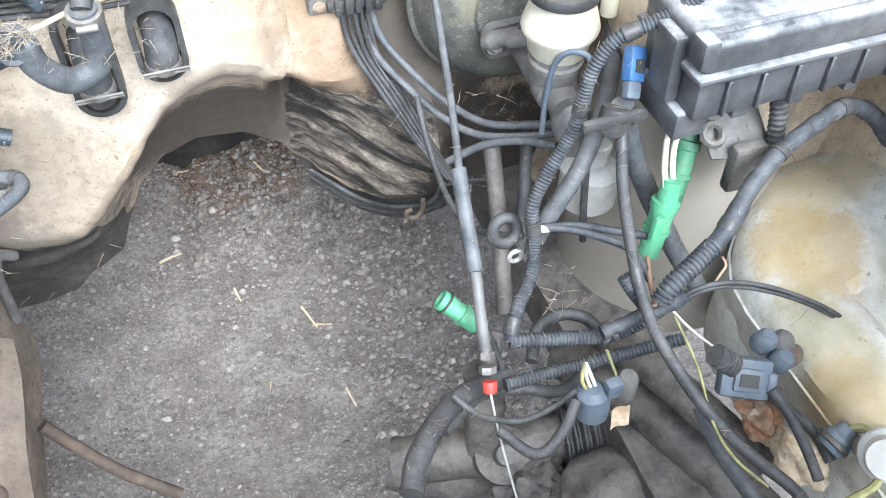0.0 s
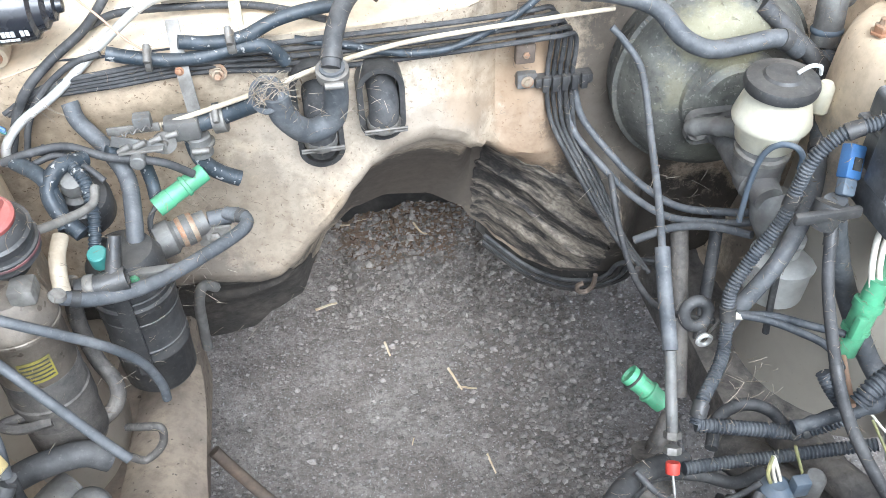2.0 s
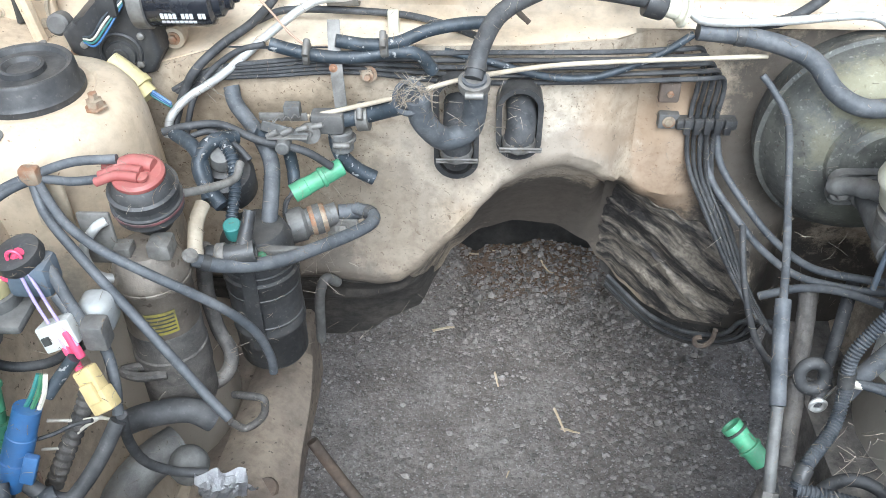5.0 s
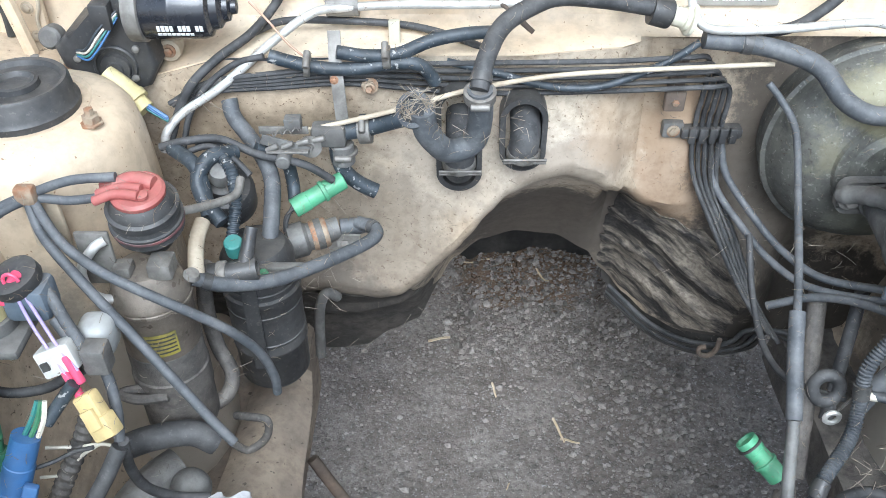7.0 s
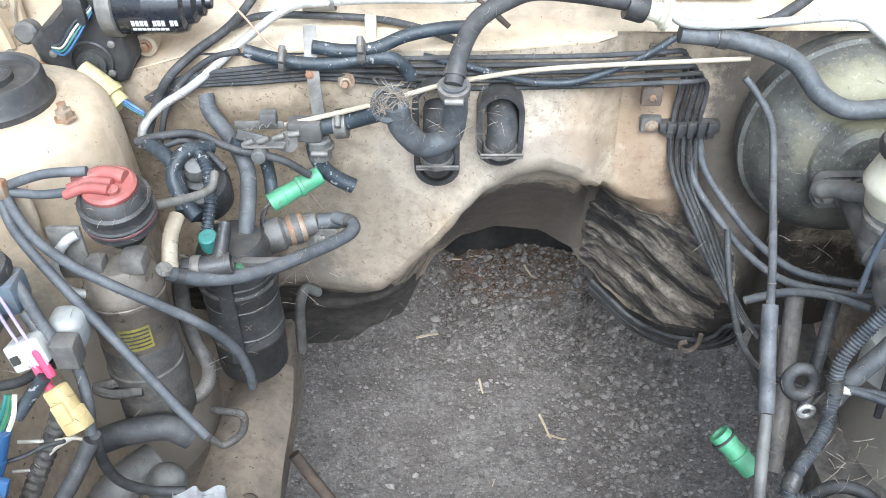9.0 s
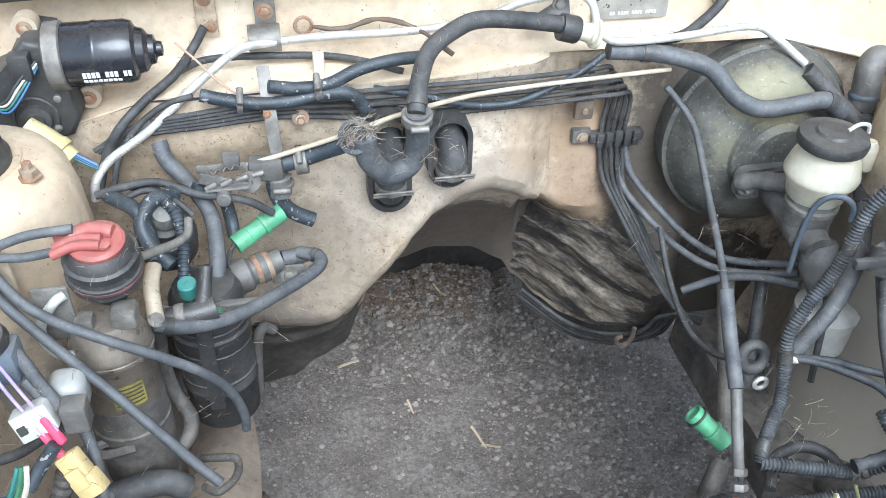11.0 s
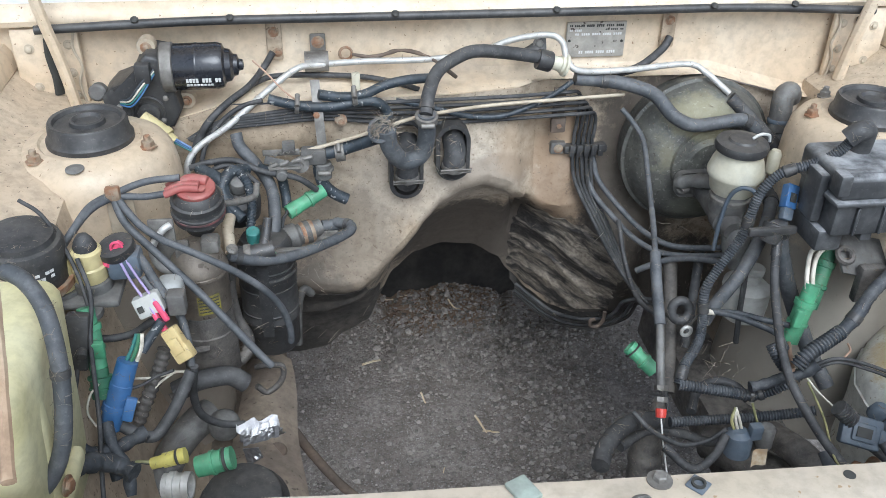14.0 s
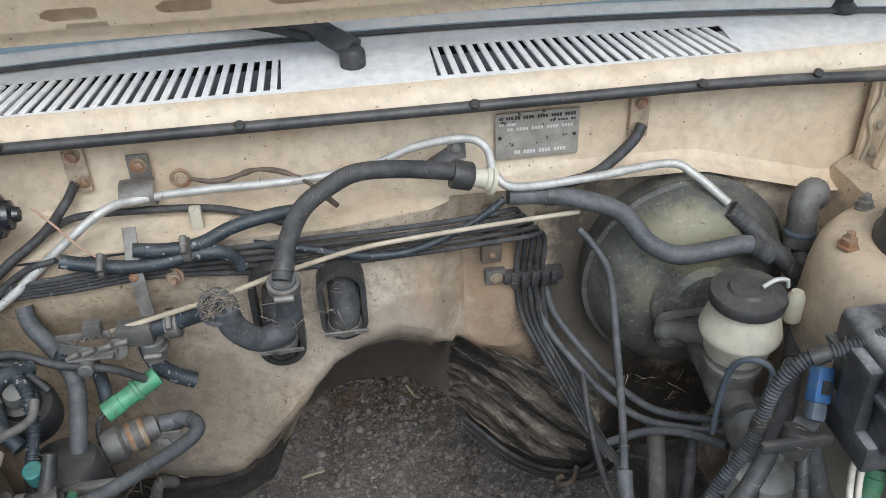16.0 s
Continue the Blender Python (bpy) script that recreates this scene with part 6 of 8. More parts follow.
def receiver():
    t = thing("receiver_drier", "dirty steel receiver bottle with a yellow label", "bottle", (-0.393, 0.352, 0.60))
    cx, cy, ax = -0.389, 0.349, (-0.01, 0.03, 1)
    at = lambda h: (cx + ax[0] * h, cy + ax[1] * h, 0.590 + h)
    part("bottle", lathe([(0.028, 0.0), (0.034, 0.006), (0.0348, 0.02), (0.0348, 0.165), (0.0362, 0.167), (0.0362, 0.172), (0.0335, 0.178), (0.0300, 0.190), (0.0240, 0.199), (0.014, 0.201)], at(0), ax, 36), M_BOTTLE, t)
    part("paint_coat", lathe([(0.0349, 0), (0.0354, 0.001), (0.0354, 0.10), (0.0349, 0.101)], at(0.01), ax, 36), M_GREASE, t, "black painted lower half")
    part("top_seam", lathe([(0.0348, 0), (0.0372, 0.002), (0.0372, 0.005), (0.0348, 0.007)], at(0.162), ax, 36), M_BOTTLE, t)
    part("sight_glass", lathe([(0.007, 0), (0.0078, 0.002), (0.006, 0.006)], (cx + 0.042, cy - 0.004, 0.784), (0.5, -0.1, 1), 16), M_STEEL, t)
    part("cap_nut", box(-0.013, 0.009, -0.020, 0.004, 0.196, 0.214, 0.004, m=Matrix.Translation((cx + 0.020, cy + 0.006, 0.590))), M_STEEL, t)

    def wrap(r):
        return lambda u, z: (cx + ax[0] * (z - 0.59) + r * math.sin(0.10 + u * 0.5), cy + ax[1] * (z - 0.59) - r * math.cos(0.10 + u * 0.5), z)
    lab = part("label", sheet(wrap(0.0356), line(-0.3, 1.3, 8), line(0.710, 0.736, 2), 0.0005), M_LABEL, t, "dirty yellow label")
    for k in range(5):
        part("text_bar", sheet(wrap(0.0362), line(-0.2, 1.2, 6), line(0.7135 + 0.0045 * k, 0.7150 + 0.0045 * k, 1), 0.0003), M_DARK, lab)
    part("strap_lobe", tube([at(0.07)[:1] + (0.33, 0.66), (-0.428, 0.318, 0.662), (-0.412, 0.311, 0.660), (-0.385, 0.315, 0.66)], 0.005, 8), M_GREASE, t)
    part("band", lathe([(0.0352, 0), (0.0368, 0.002), (0.0368, 0.030), (0.0352, 0.032)], at(0.05), ax, 36), M_GREASE, t, "black clamp band")


receiver()


def charcoal_canister():
    t = thing("charcoal_canister", "black plastic charcoal canister with ribs", "canister", (-0.305, 0.465, 0.57))
    c = (-0.316, 0.450, 0.560)
    part("can", lathe([(0.0342, 0.0), (0.0380, 0.006), (0.0388, 0.05), (0.0403, 0.052), (0.0403, 0.056), (0.0388, 0.058), (0.0395, 0.12), (0.0410, 0.122), (0.0410, 0.128), (0.0380, 0.13), (0.0372, 0.165), (0.0304, 0.178), (0.0152, 0.182)], c, (0, 0, 1), 32), M_PLASTIC, t)
    part("strap", sheet(lambda u, z: (c[0] + 0.0414 * math.sin(-0.25 + 0.36 * u), c[1] - 0.0414 * math.cos(-0.25 + 0.36 * u), z), line(0, 1, 4), line(0.60, 0.715, 3), 0.002), M_PLASTIC, t)
    for z in (0.625, 0.665, 0.695):
        part("hoop", lathe([(0.0389, 0), (0.0400, 0.001), (0.0400, 0.003), (0.0389, 0.004)], (c[0], c[1], z), (0, 0, 1), 32), M_PLASTIC, t)
    part("tee", tube([(-0.345, 0.385, 0.752), (-0.325, 0.386, 0.753), (-0.300, 0.390, 0.756)], 0.011, 12, hollow=True), M_PLASTIC, t)
    part("tee_spigot", tube([(-0.313, 0.388, 0.753), (-0.309, 0.398, 0.770), (-0.305, 0.412, 0.788)], (0.008, 0.006), 10), M_PLASTIC, t)
    part("tee_collar", rod((-0.326, 0.418, 0.752), (-0.326, 0.413, 0.770), 0.0092), M_TEAL, t, "teal tape collar")
    part("hose_clip", lathe([(0.0118, 0), (0.0125, 0.001), (0.0125, 0.008), (0.0118, 0.009)], (-0.337, 0.3855, 0.7523), (1, 0.05, 0.05), 18), M_STEEL, t, "steel hose clip")
    b = part("bracket", box(-0.335, -0.262, 0.415, 0.425, 0.722, 0.735, 0.002), M_CAST, t, "rusty mounting bracket")
    part("valve_stem", lathe([(0.005, 0), (0.005, 0.006), (0.002, 0.007)], (-0.302, 0.415, 0.729), (0, -1, 0.2), 10), M_GREEN, b, "green valve stem")


charcoal_canister()


def barrel_plug(name, a, b, r, mat_, label, steps, group="", extra=None):
    """A round cable connector: steps are (share of length, radius factor) pairs."""
    a, b = Vector(a), Vector(b)
    r *= 0.84
    L = (b - a).length
    t = thing(name, label, "connector", tuple(a), group)
    part("shell", lathe([(r * f, L * s) for s, f in steps], a, b - a, 22), mat_, t)
    return t, (b - a).normalized(), L


STEPS = [(0, 0.7), (0.0, 0.95), (0.30, 1.0), (0.31, 1.18), (0.36, 1.18), (0.37, 1.02), (0.62, 1.05), (0.63, 1.22), (0.72, 1.22), (0.73, 0.9), (1.0, 0.88), (1.0, 0.6)]
OPEN = [(0.06, 0.7), (0.0, 0.8), (0.0, 1.0), (0.28, 1.0), (0.29, 0.93), (0.55, 0.93), (0.56, 1.12), (0.62, 1.12), (0.63, 0.98), (0.98, 0.95), (1.0, 0.5)]
_t, _d, _L = barrel_plug("green_connector", (-0.284, 0.503, 0.742), (-0.232, 0.531, 0.760), 0.0125, M_GREEN, "bright green plastic connector on a bent wire", OPEN)
part("wire", tube([(-0.284, 0.503, 0.742), (-0.292, 0.497, 0.735), (-0.294, 0.493, 0.715), (-0.285, 0.488, 0.695)], 0.002, 6), M_RUBBER, _t)
_t, _d, _L = barrel_plug("green_connector", (0.155, 0.286, 0.637), (0.186, 0.263, 0.610), 0.0125, M_GREEN, "loose green plastic connector hanging over the ground", OPEN)
part("seal", lathe([(0.0128, 0), (0.0133, 0.001), (0.0128, 0.002)], Vector((0.155, 0.286, 0.637)) + _d * 0.006, _d, 20), M_DARK, _t, "black sealing ring")
part("wire", tube([(0.186, 0.263, 0.610), (0.195, 0.255, 0.60), (0.20, 0.25, 0.585), (0.205, 0.24, 0.56)], 0.003, 6), M_RUBBER, _t)
_t, _d, _L = barrel_plug("green_connector", (0.372, 0.271, 0.638), (0.394, 0.288, 0.717), 0.0140, M_GREEN, "green plastic connector joined to white wires", STEPS)
_c = Vector((0.383, 0.279, 0.680))
part("latch", box(-0.006, 0.006, -0.004, 0.004, -0.012, 0.012, 0.002, m=Matrix.Translation(_c + Vector((-0.012, -0.014, 0))) @ pose(0, 0, 0, -12, 14, 0)), M_GREEN, _t)
_t, _d, _L = barrel_plug("green_connector", (0.404, 0.296, 0.672), (0.436, 0.332, 0.752), 0.0130, M_GREEN_DARK, "dusty dark green connector behind the lighter one", STEPS)
_t, _d, _L = barrel_plug("green_connector", (-0.488, 0.208, 0.728), (-0.496, 0.236, 0.790), 0.0125, M_GREEN, "tall green connector beside the strut tower", STEPS)
part("latch", box(-0.007, 0.007, -0.004, 0.004, -0.010, 0.010, 0.002, m=Matrix.Translation((-0.483, 0.205, 0.755))), M_GREEN, _t)
_t, _d, _L = barrel_plug("green_connector", (-0.487, 0.193, 0.698), (-0.487, 0.207, 0.729), 0.0128, M_GREEN_DARK, "dusty lower half of a green connector", STEPS)
_t, _d, _L = barrel_plug("green_connector", (-0.390, 0.150, 0.623), (-0.350, 0.150, 0.633), 0.0152, M_GREEN, "wide green round plug near the front panel", [(0, 0.6), (0.0, 0.95), (0.40, 1.0), (0.41, 1.12), (0.50, 1.12), (0.51, 1.0), (0.72, 1.0), (0.73, 0.88), (0.82, 0.88), (0.83, 1.02), (1.0, 1.02), (1.0, 0.6)])
part("seal", lathe([(0.0130, 0), (0.0138, 0.001), (0.0138, 0.003), (0.0130, 0.004)], Vector((-0.390, 0.150, 0.623)) + _d * 0.0315, _d, 22), M_DARK, _t, "black sealing ring")
_t, _d, _L = barrel_plug("yellow_connector", (-0.438, 0.150, 0.634), (-0.400, 0.150, 0.643), 0.0092, M_YELLOW, "small yellow round plug near the front panel", [(0, 0.6), (0.0, 0.85), (0.35, 0.9), (0.36, 1.1), (0.70, 1.1), (0.71, 0.95), (0.80, 0.95), (0.81, 1.15), (1.0, 1.15), (1.0, 0.6)])
part("seal", lathe([(0.0086, 0), (0.0094, 0.001), (0.0094, 0.002), (0.0086, 0.003)], Vector((-0.438, 0.150, 0.634)) + _d * 0.0285, _d, 20), M_DARK, _t, "black sealing ring")
for _k in range(2):
    part("wire", tube([(-0.438, 0.150, 0.634 + 0.003 * _k), (-0.455, 0.150, 0.638), (-0.475, 0.152, 0.632 - 0.008 * _k)], 0.0018, 6), M_YGREEN if _k else M_RUBBER, _t)
_t, _d, _L = barrel_plug("blue_connector", (-0.483, 0.180, 0.664), (-0.455, 0.206, 0.737), 0.0142, M_BLUE, "large blue cylindrical connector", [(0, 0.6), (0.0, 0.95), (0.26, 1.0), (0.27, 1.2), (0.36, 1.2), (0.37, 1.08), (0.66, 1.06), (0.67, 1.0), (1.0, 0.97), (1.0, 0.6)])
part("latch", box(-0.006, 0.006, -0.005, 0.003, -0.014, 0.014, 0.002, m=Matrix.Translation((-0.457, 0.180, 0.690)) @ pose(0, 0, 0, -18, 20, 0)), M_BLUE, _t)
for _k, _m in enumerate((M_TEAL, M_GREEN_DARK, M_WIRE_WHITE)):
    part("wire", tube([(-0.458 + 0.006 * _k, 0.206, 0.735), (-0.450 + 0.005 * _k, 0.212, 0.748), (-0.444 + 0.003 * _k, 0.22, 0.762)], 0.0022, 6), _m, _t)
_t = thing("black_connector", "black flat connector hanging on a wire", "connector", (-0.503, 0.21, 0.765))
part("shell", box(-0.012, 0.012, -0.008, 0.008, -0.032, 0.032, 0.003, m=Matrix.Translation((-0.503, 0.210, 0.765)) @ pose(0, 0, 0, -16, 8, 0)), M_PLASTIC, _t)
part("knob", rod((-0.497, 0.198, 0.762), (-0.496, 0.188, 0.760), 0.005), M_PLASTIC, _t)
_t = thing("amber_connector", "amber two-piece plastic connector with pink crimps", "connector", (-0.403, 0.224, 0.742))
_m = Matrix.Translation((-0.403, 0.224, 0.742)) @ pose(0, 0, 0, -25, -32, 0) @ Matrix.Diagonal((0.8, 0.8, 0.9, 1))
part("socket", box(-0.012, 0.012, -0.008, 0.008, -0.004, 0.022, 0.0025, m=_m), M_AMBER, _t)
part("plug", box(-0.0135, 0.0135, -0.0095, 0.0095, -0.024, -0.002, 0.0025, m=_m), M_AMBER, _t)
part("latch", box(-0.008, 0.008, -0.013, -0.008, -0.012, 0.008, 0.001, m=_m), M_AMBER, _t)
for _k, (_x, _z) in enumerate(((-0.005, 0.032), (0.006, 0.044))):
    part("crimp", box(-0.004, 0.004, -0.004, 0.004, -0.014, 0.016, 0.002, m=_m @ Matrix.Translation((_x, 0, _z))), M_PINK, _t, "pink insulated crimp")
_t = thing("crimp_terminal", "pink insulated crimp terminal above a black valve", "terminal", (-0.463, 0.273, 0.835))
part("sleeve", tube([(-0.468, 0.274, 0.826), (-0.462, 0.275, 0.838), (-0.456, 0.276, 0.846)], 0.0042, 8), M_PINK, _t)
part("loop", tube([(-0.460 + 0.006 * math.cos(a), 0.272, 0.842 + 0.007 * math.sin(a)) for a in line(0, 6.0, 10)], 0.0016, 6, 2), M_PINK, _t)
part("sleeve", tube([(-0.474, 0.272, 0.820), (-0.468, 0.273, 0.829)], 0.0045, 8), M_PINK, _t)
_t = thing("switching_valve", "dusty blue black vacuum switching valve", "valve", (-0.445, 0.275, 0.80))
part("coil", box(-0.475, -0.438, 0.268, 0.298, 0.800, 0.832, 0.006), M_BLUEGREY, _t)
part("cap", lathe([(0.019, 0), (0.021, 0.004), (0.020, 0.012), (0.012, 0.015)], (-0.462, 0.285, 0.828), (-0.2, -0.2, 1), 20), M_PLASTIC, _t)
part("base", box(-0.428, -0.398, 0.268, 0.300, 0.755, 0.790, 0.010, 4), M_TRANSL, _t, "grey plastic filter base")
_t = thing("white_connector", "white nylon connector block", "connector", (-0.435, 0.25, 0.77))
part("block", box(-0.015, 0.015, -0.010, 0.010, -0.012, 0.012, 0.002, m=Matrix.Translation((-0.432, 0.252, 0.779)) @ pose(0, 0, 0, -20, -18, 10)), M_GREYWHITE, _t)
# Raised black block stands in for the dark inside the socket.
part("cavity", box(-0.012, -0.006, -0.0125, -0.010, -0.004, 0.003, m=Matrix.Translation((-0.432, 0.252, 0.779)) @ pose(0, 0, 0, -20, -18, 10)), M_DARK, _t)
part("bracket", box(-0.412, -0.392, 0.243, 0.262, 0.765, 0.792, 0.003), M_CAST, _t)


def yellow_switch(x, y, z, label):
    t = thing("pressure_switch", label, "switch", (x, y, z), "pressure switches")
    part("barrel", lathe([(0.017, -0.02), (0.0185, -0.018), (0.0185, -0.002), (0.0165, 0.0), (0.0165, 0.018), (0.012, 0.021)], (x, y, z), (0, -0.05, 1), 24), M_PALEYELLOW, t)
    part("boot", lathe([(0.0125, 0), (0.013, 0.004), (0.010, 0.012), (0.006, 0.018), (0.002, 0.020)], (x, y - 0.001, z + 0.019), (0, -0.05, 1), 18), M_RUBBER, t, "black rubber boot")
    part("collar", lathe([(0.020, -0.034), (0.022, -0.030), (0.021, -0.020), (0.018, -0.019)], (x, y, z), (0, -0.05, 1), 20), M_CAST, t)


yellow_switch(-0.4935, 0.276, 0.822, "yellow pressure switch with a black boot")
yellow_switch(-0.527, 0.272, 0.815, "yellowed pressure switch with a black boot")
_t = thing("switch_bracket", "cast bracket carrying the pressure switches", "bracket", (-0.5, 0.27, 0.785))
part("plate", box(-0.56, -0.462, 0.245, 0.30, 0.780, 0.790, 0.004), M_CAST, _t)
part("lug", lathe([(0.012, 0), (0.013, 0.003), (0.012, 0.008), (0.005, 0.008)], (-0.492, 0.245, 0.775), (0, -0.3, 1), 16), M_CAST, _t)


def round_relay():
    t = thing("round_canister", "round black canister in a rusty ring holder", "canister", (-0.556, 0.265, 0.80))
    part("can", lathe([(0.040, 0), (0.043, 0.004), (0.043, 0.045), (0.040, 0.052), (0.036, 0.054), (0.034, 0.060), (0.020, 0.062)], (-0.556, 0.268, 0.812), (0.05, -0.08, 1), 32), M_PLASTIC, t)
    part("ring", lathe([(0.044, 0), (0.047, 0.001), (0.047, 0.010), (0.044, 0.011)], (-0.556, 0.269, 0.806), (0.05, -0.08, 1), 32), M_BOLT, t, "rusty ring holder")
    bm = bmesh.new()
    for k in range(9):
        a = radians(-95 + 7 * k)
        for r in (0, 1):
            if (k + r) % 4 != 3:
                box(-0.0022, 0.0022, -0.0004, 0.0004, -0.0016, 0.0016, bm=bm, m=Matrix.Translation((-0.5545 + 0.0437 * math.cos(a), 0.2655 + 0.0437 * math.sin(a), 0.833 + 0.006 * r)) @ pose(0, 0, 0, 0, 0, math.degrees(a) + 90))
    part("printed_bar", bm, M_PRINT, t, "worn pale print")


round_relay()


def fluid_tank_left():
    t = thing("washer_tank", "yellowed plastic washer tank in the wing corner", "tank", (-0.55, 0.12, 0.60))
    bm = box(-0.64, -0.492, -0.03, 0.165, 0.62, 0.890, 0.028, 4)
    for v in bm.verts:
        if v.co.z < 0.72:
            v.co.x += 0.03 * (0.72 - v.co.z) / 0.1 * (1 if v.co.x < -0.56 else -0.6)
        v.co.x += 0.012 * math.sin(v.co.z * 30) * (1 if v.co.x > -0.55 else 0)
        v.co.y += 0.02 * (0.88 - v.co.z) * -0.2
    part("tank", bm, M_TANKL, t)
    part("rib", box(-0.500, -0.484, -0.02, 0.10, 0.70, 0.722, 0.007, 3), M_TANKL, t)
    part("rib", box(-0.512, -0.486, 0.02, 0.05, 0.64, 0.86, 0.010, 3), M_TANKL, t)
    bolt((-0.483, 0.03, 0.735), (1, -0.2, 0), 0.007, 0.006, t)


fluid_tank_left()
_t = thing("foil_wrap", "crumpled silver foil tape round a plug", "foil", (-0.335, 0.262, 0.565))
random.seed(5)


def _foil(u, v):
    j = 0.0030 * noise.noise((u * 4, v * 4, 1)) + 0.0014 * noise.noise((u * 9, v * 9, 4))
    return (-0.358 + 0.052 * u + 0.008 * (1 - v) + j, 0.256 - 0.012 * math.sin(v * math.pi) + j * 1.6, 0.552 + 0.032 * v - 0.012 * u * (1 - v) * 0 + 0.010 * u + 1.5 * j)


part("foil", sheet(_foil, line(0, 1, 14), line(0, 1, 12), 0.001), M_FOIL, _t, smooth=False)
part("tail", sheet(lambda u, v: (-0.353 + 0.020 * u + 0.004 * v, 0.252 + 0.004 * noise.noise((u * 8, v * 8, 3)), 0.545 - 0.030 * v * (1 - 0.4 * u)), line(0, 1, 8), line(0, 1, 6), 0.001), M_FOIL, _t, smooth=False)
part("fold", sheet(lambda u, v: (-0.350 + 0.045 * u, 0.240 + 0.006 * v + 0.003 * noise.noise((u * 12, v * 8, 7)), 0.560 + 0.014 * v + 0.012 * u), line(0, 1, 10), line(0, 1, 4), 0.001), M_FOIL, _t, smooth=False)
_t = thing("threaded_fitting", "bright threaded hose fitting", "fitting", (-0.41, 0.14, 0.605))
part("barrel", lathe([(0.010, 0.0), (0.014, 0.0), (0.0145, 0.006), (0.0165, 0.007), (0.0165, 0.013), (0.0145, 0.014), (0.0145, 0.022), (0.016, 0.023), (0.016, 0.031), (0.0125, 0.031), (0.012, 0.01)], (-0.428, 0.142, 0.606), (1, -0.15, 0.05), 24), M_ALU, _t)
_t = thing("vacuum_switch", "corroded thermal vacuum switch on the firewall", "switch", (-0.25, 0.51, 0.71))
part("body", lathe([(0.014, 0), (0.019, 0.002), (0.019, 0.018), (0.015, 0.022), (0.015, 0.030), (0.017, 0.031), (0.017, 0.038), (0.013, 0.040), (0.013, 0.056)], (-0.292, 0.490, 0.706), (1, 0.35, 0.12), 22), M_CAST, _t)
part("sleeve", lathe([(0.0155, 0), (0.0165, 0.002), (0.0165, 0.016), (0.0155, 0.018)], (-0.268, 0.4985, 0.709), (1, 0.35, 0.12), 20), M_BOLT, _t, "rusty sleeve")
part("spigot", lathe([(0.009, 0), (0.0095, 0.02), (0.007, 0.034)], (-0.238, 0.509, 0.713), (1, 0.2, -0.05), 14), M_RUBBER_GREY, _t)
part("bracket", box(-0.250, -0.215, 0.496, 0.500, 0.688, 0.712, 0.002, m=pose(0, 0, 0)), M_STEEL, _t)
bolt((-0.232, 0.496, 0.700), (0, -1, 0.4), 0.006, 0.006, _t, material=M_STEEL)
_t = thing("air_duct", "dark rounded plastic duct behind the front panel", "duct", (-0.33, 0.05, 0.55))
part("shell", lathe([(0.05, 0), (0.054, 0.01), (0.054, 0.06), (0.045, 0.08), (0.02, 0.09)], (-0.345, 0.16, 0.50), (0, -0.25, 1), 28), M_PLASTIC, _t)
_t = thing("rail_plate", "brown dirty plate standing on the chassis rail", "bracket", (-0.33, 0.36, 0.42))
part("plate", sheet(lambda u, v: (-0.372 + (0.070 + 0.038 * v + 0.003 * math.sin(v * 8)) * u - 0.012 * v, 0.555 - 0.32 * v, 0.435 + 0.045 * (1 - u) * v + 0.02 * math.sin(u * 3) + 0.003 * noise.noise((u * 5, v * 9, 0))), line(0, 1, 8), line(0, 1, 12), 0.003), M_RAIL, _t)
part("lug", lathe([(0.013, 0), (0.014, 0.003), (0.012, 0.008), (0.006, 0.008)], (-0.318, 0.33, 0.455), (0, -0.4, 1), 18), M_RUST, _t)
_t = thing("pump_body", "dusty rounded casting low in the bay", "casting", (-0.4, 0.28, 0.5))
part("dome", lathe([(0.019, 0), (0.021, 0.010), (0.018, 0.020), (0.012, 0.026), (0.005, 0.028)], (-0.378, 0.290, 0.545), (0.1, -0.2, 1), 24), M_CAST, _t)
part("neck", tube([(-0.43, 0.285, 0.62), (-0.40, 0.290, 0.630), (-0.365, 0.298, 0.628), (-0.345, 0.30, 0.612)], 0.0125, 14), M_RUBBER, _t)

# ---- right side ----


def brake_servo():
    t = thing("brake_servo", "corroded brake servo drum on the bulkhead", "brake servo", (0.345, 0.64, 0.755))
    drum = part("drum", lathe([(0.100, 0.0), (0.114, 0.006), (0.116, 0.030), (0.119, 0.032), (0.119, 0.040), (0.114, 0.042), (0.108, 0.060), (0.098, 0.076), (0.080, 0.088), (0.060, 0.094), (0.058, 0.099), (0.046, 0.101), (0.040, 0.110)], (0.346, 0.640, 0.757), (0, -1, 0.06), 56), M_BOOSTER, t)
    part("label_mark", lathe([(0.024, 0), (0.024, 0.0008), (0.022, 0.0009), (0.022, 0.0)], (0.300, 0.566, 0.812), (-0.45, -0.75, 0.5), 28), M_CAST, drum)


brake_servo()


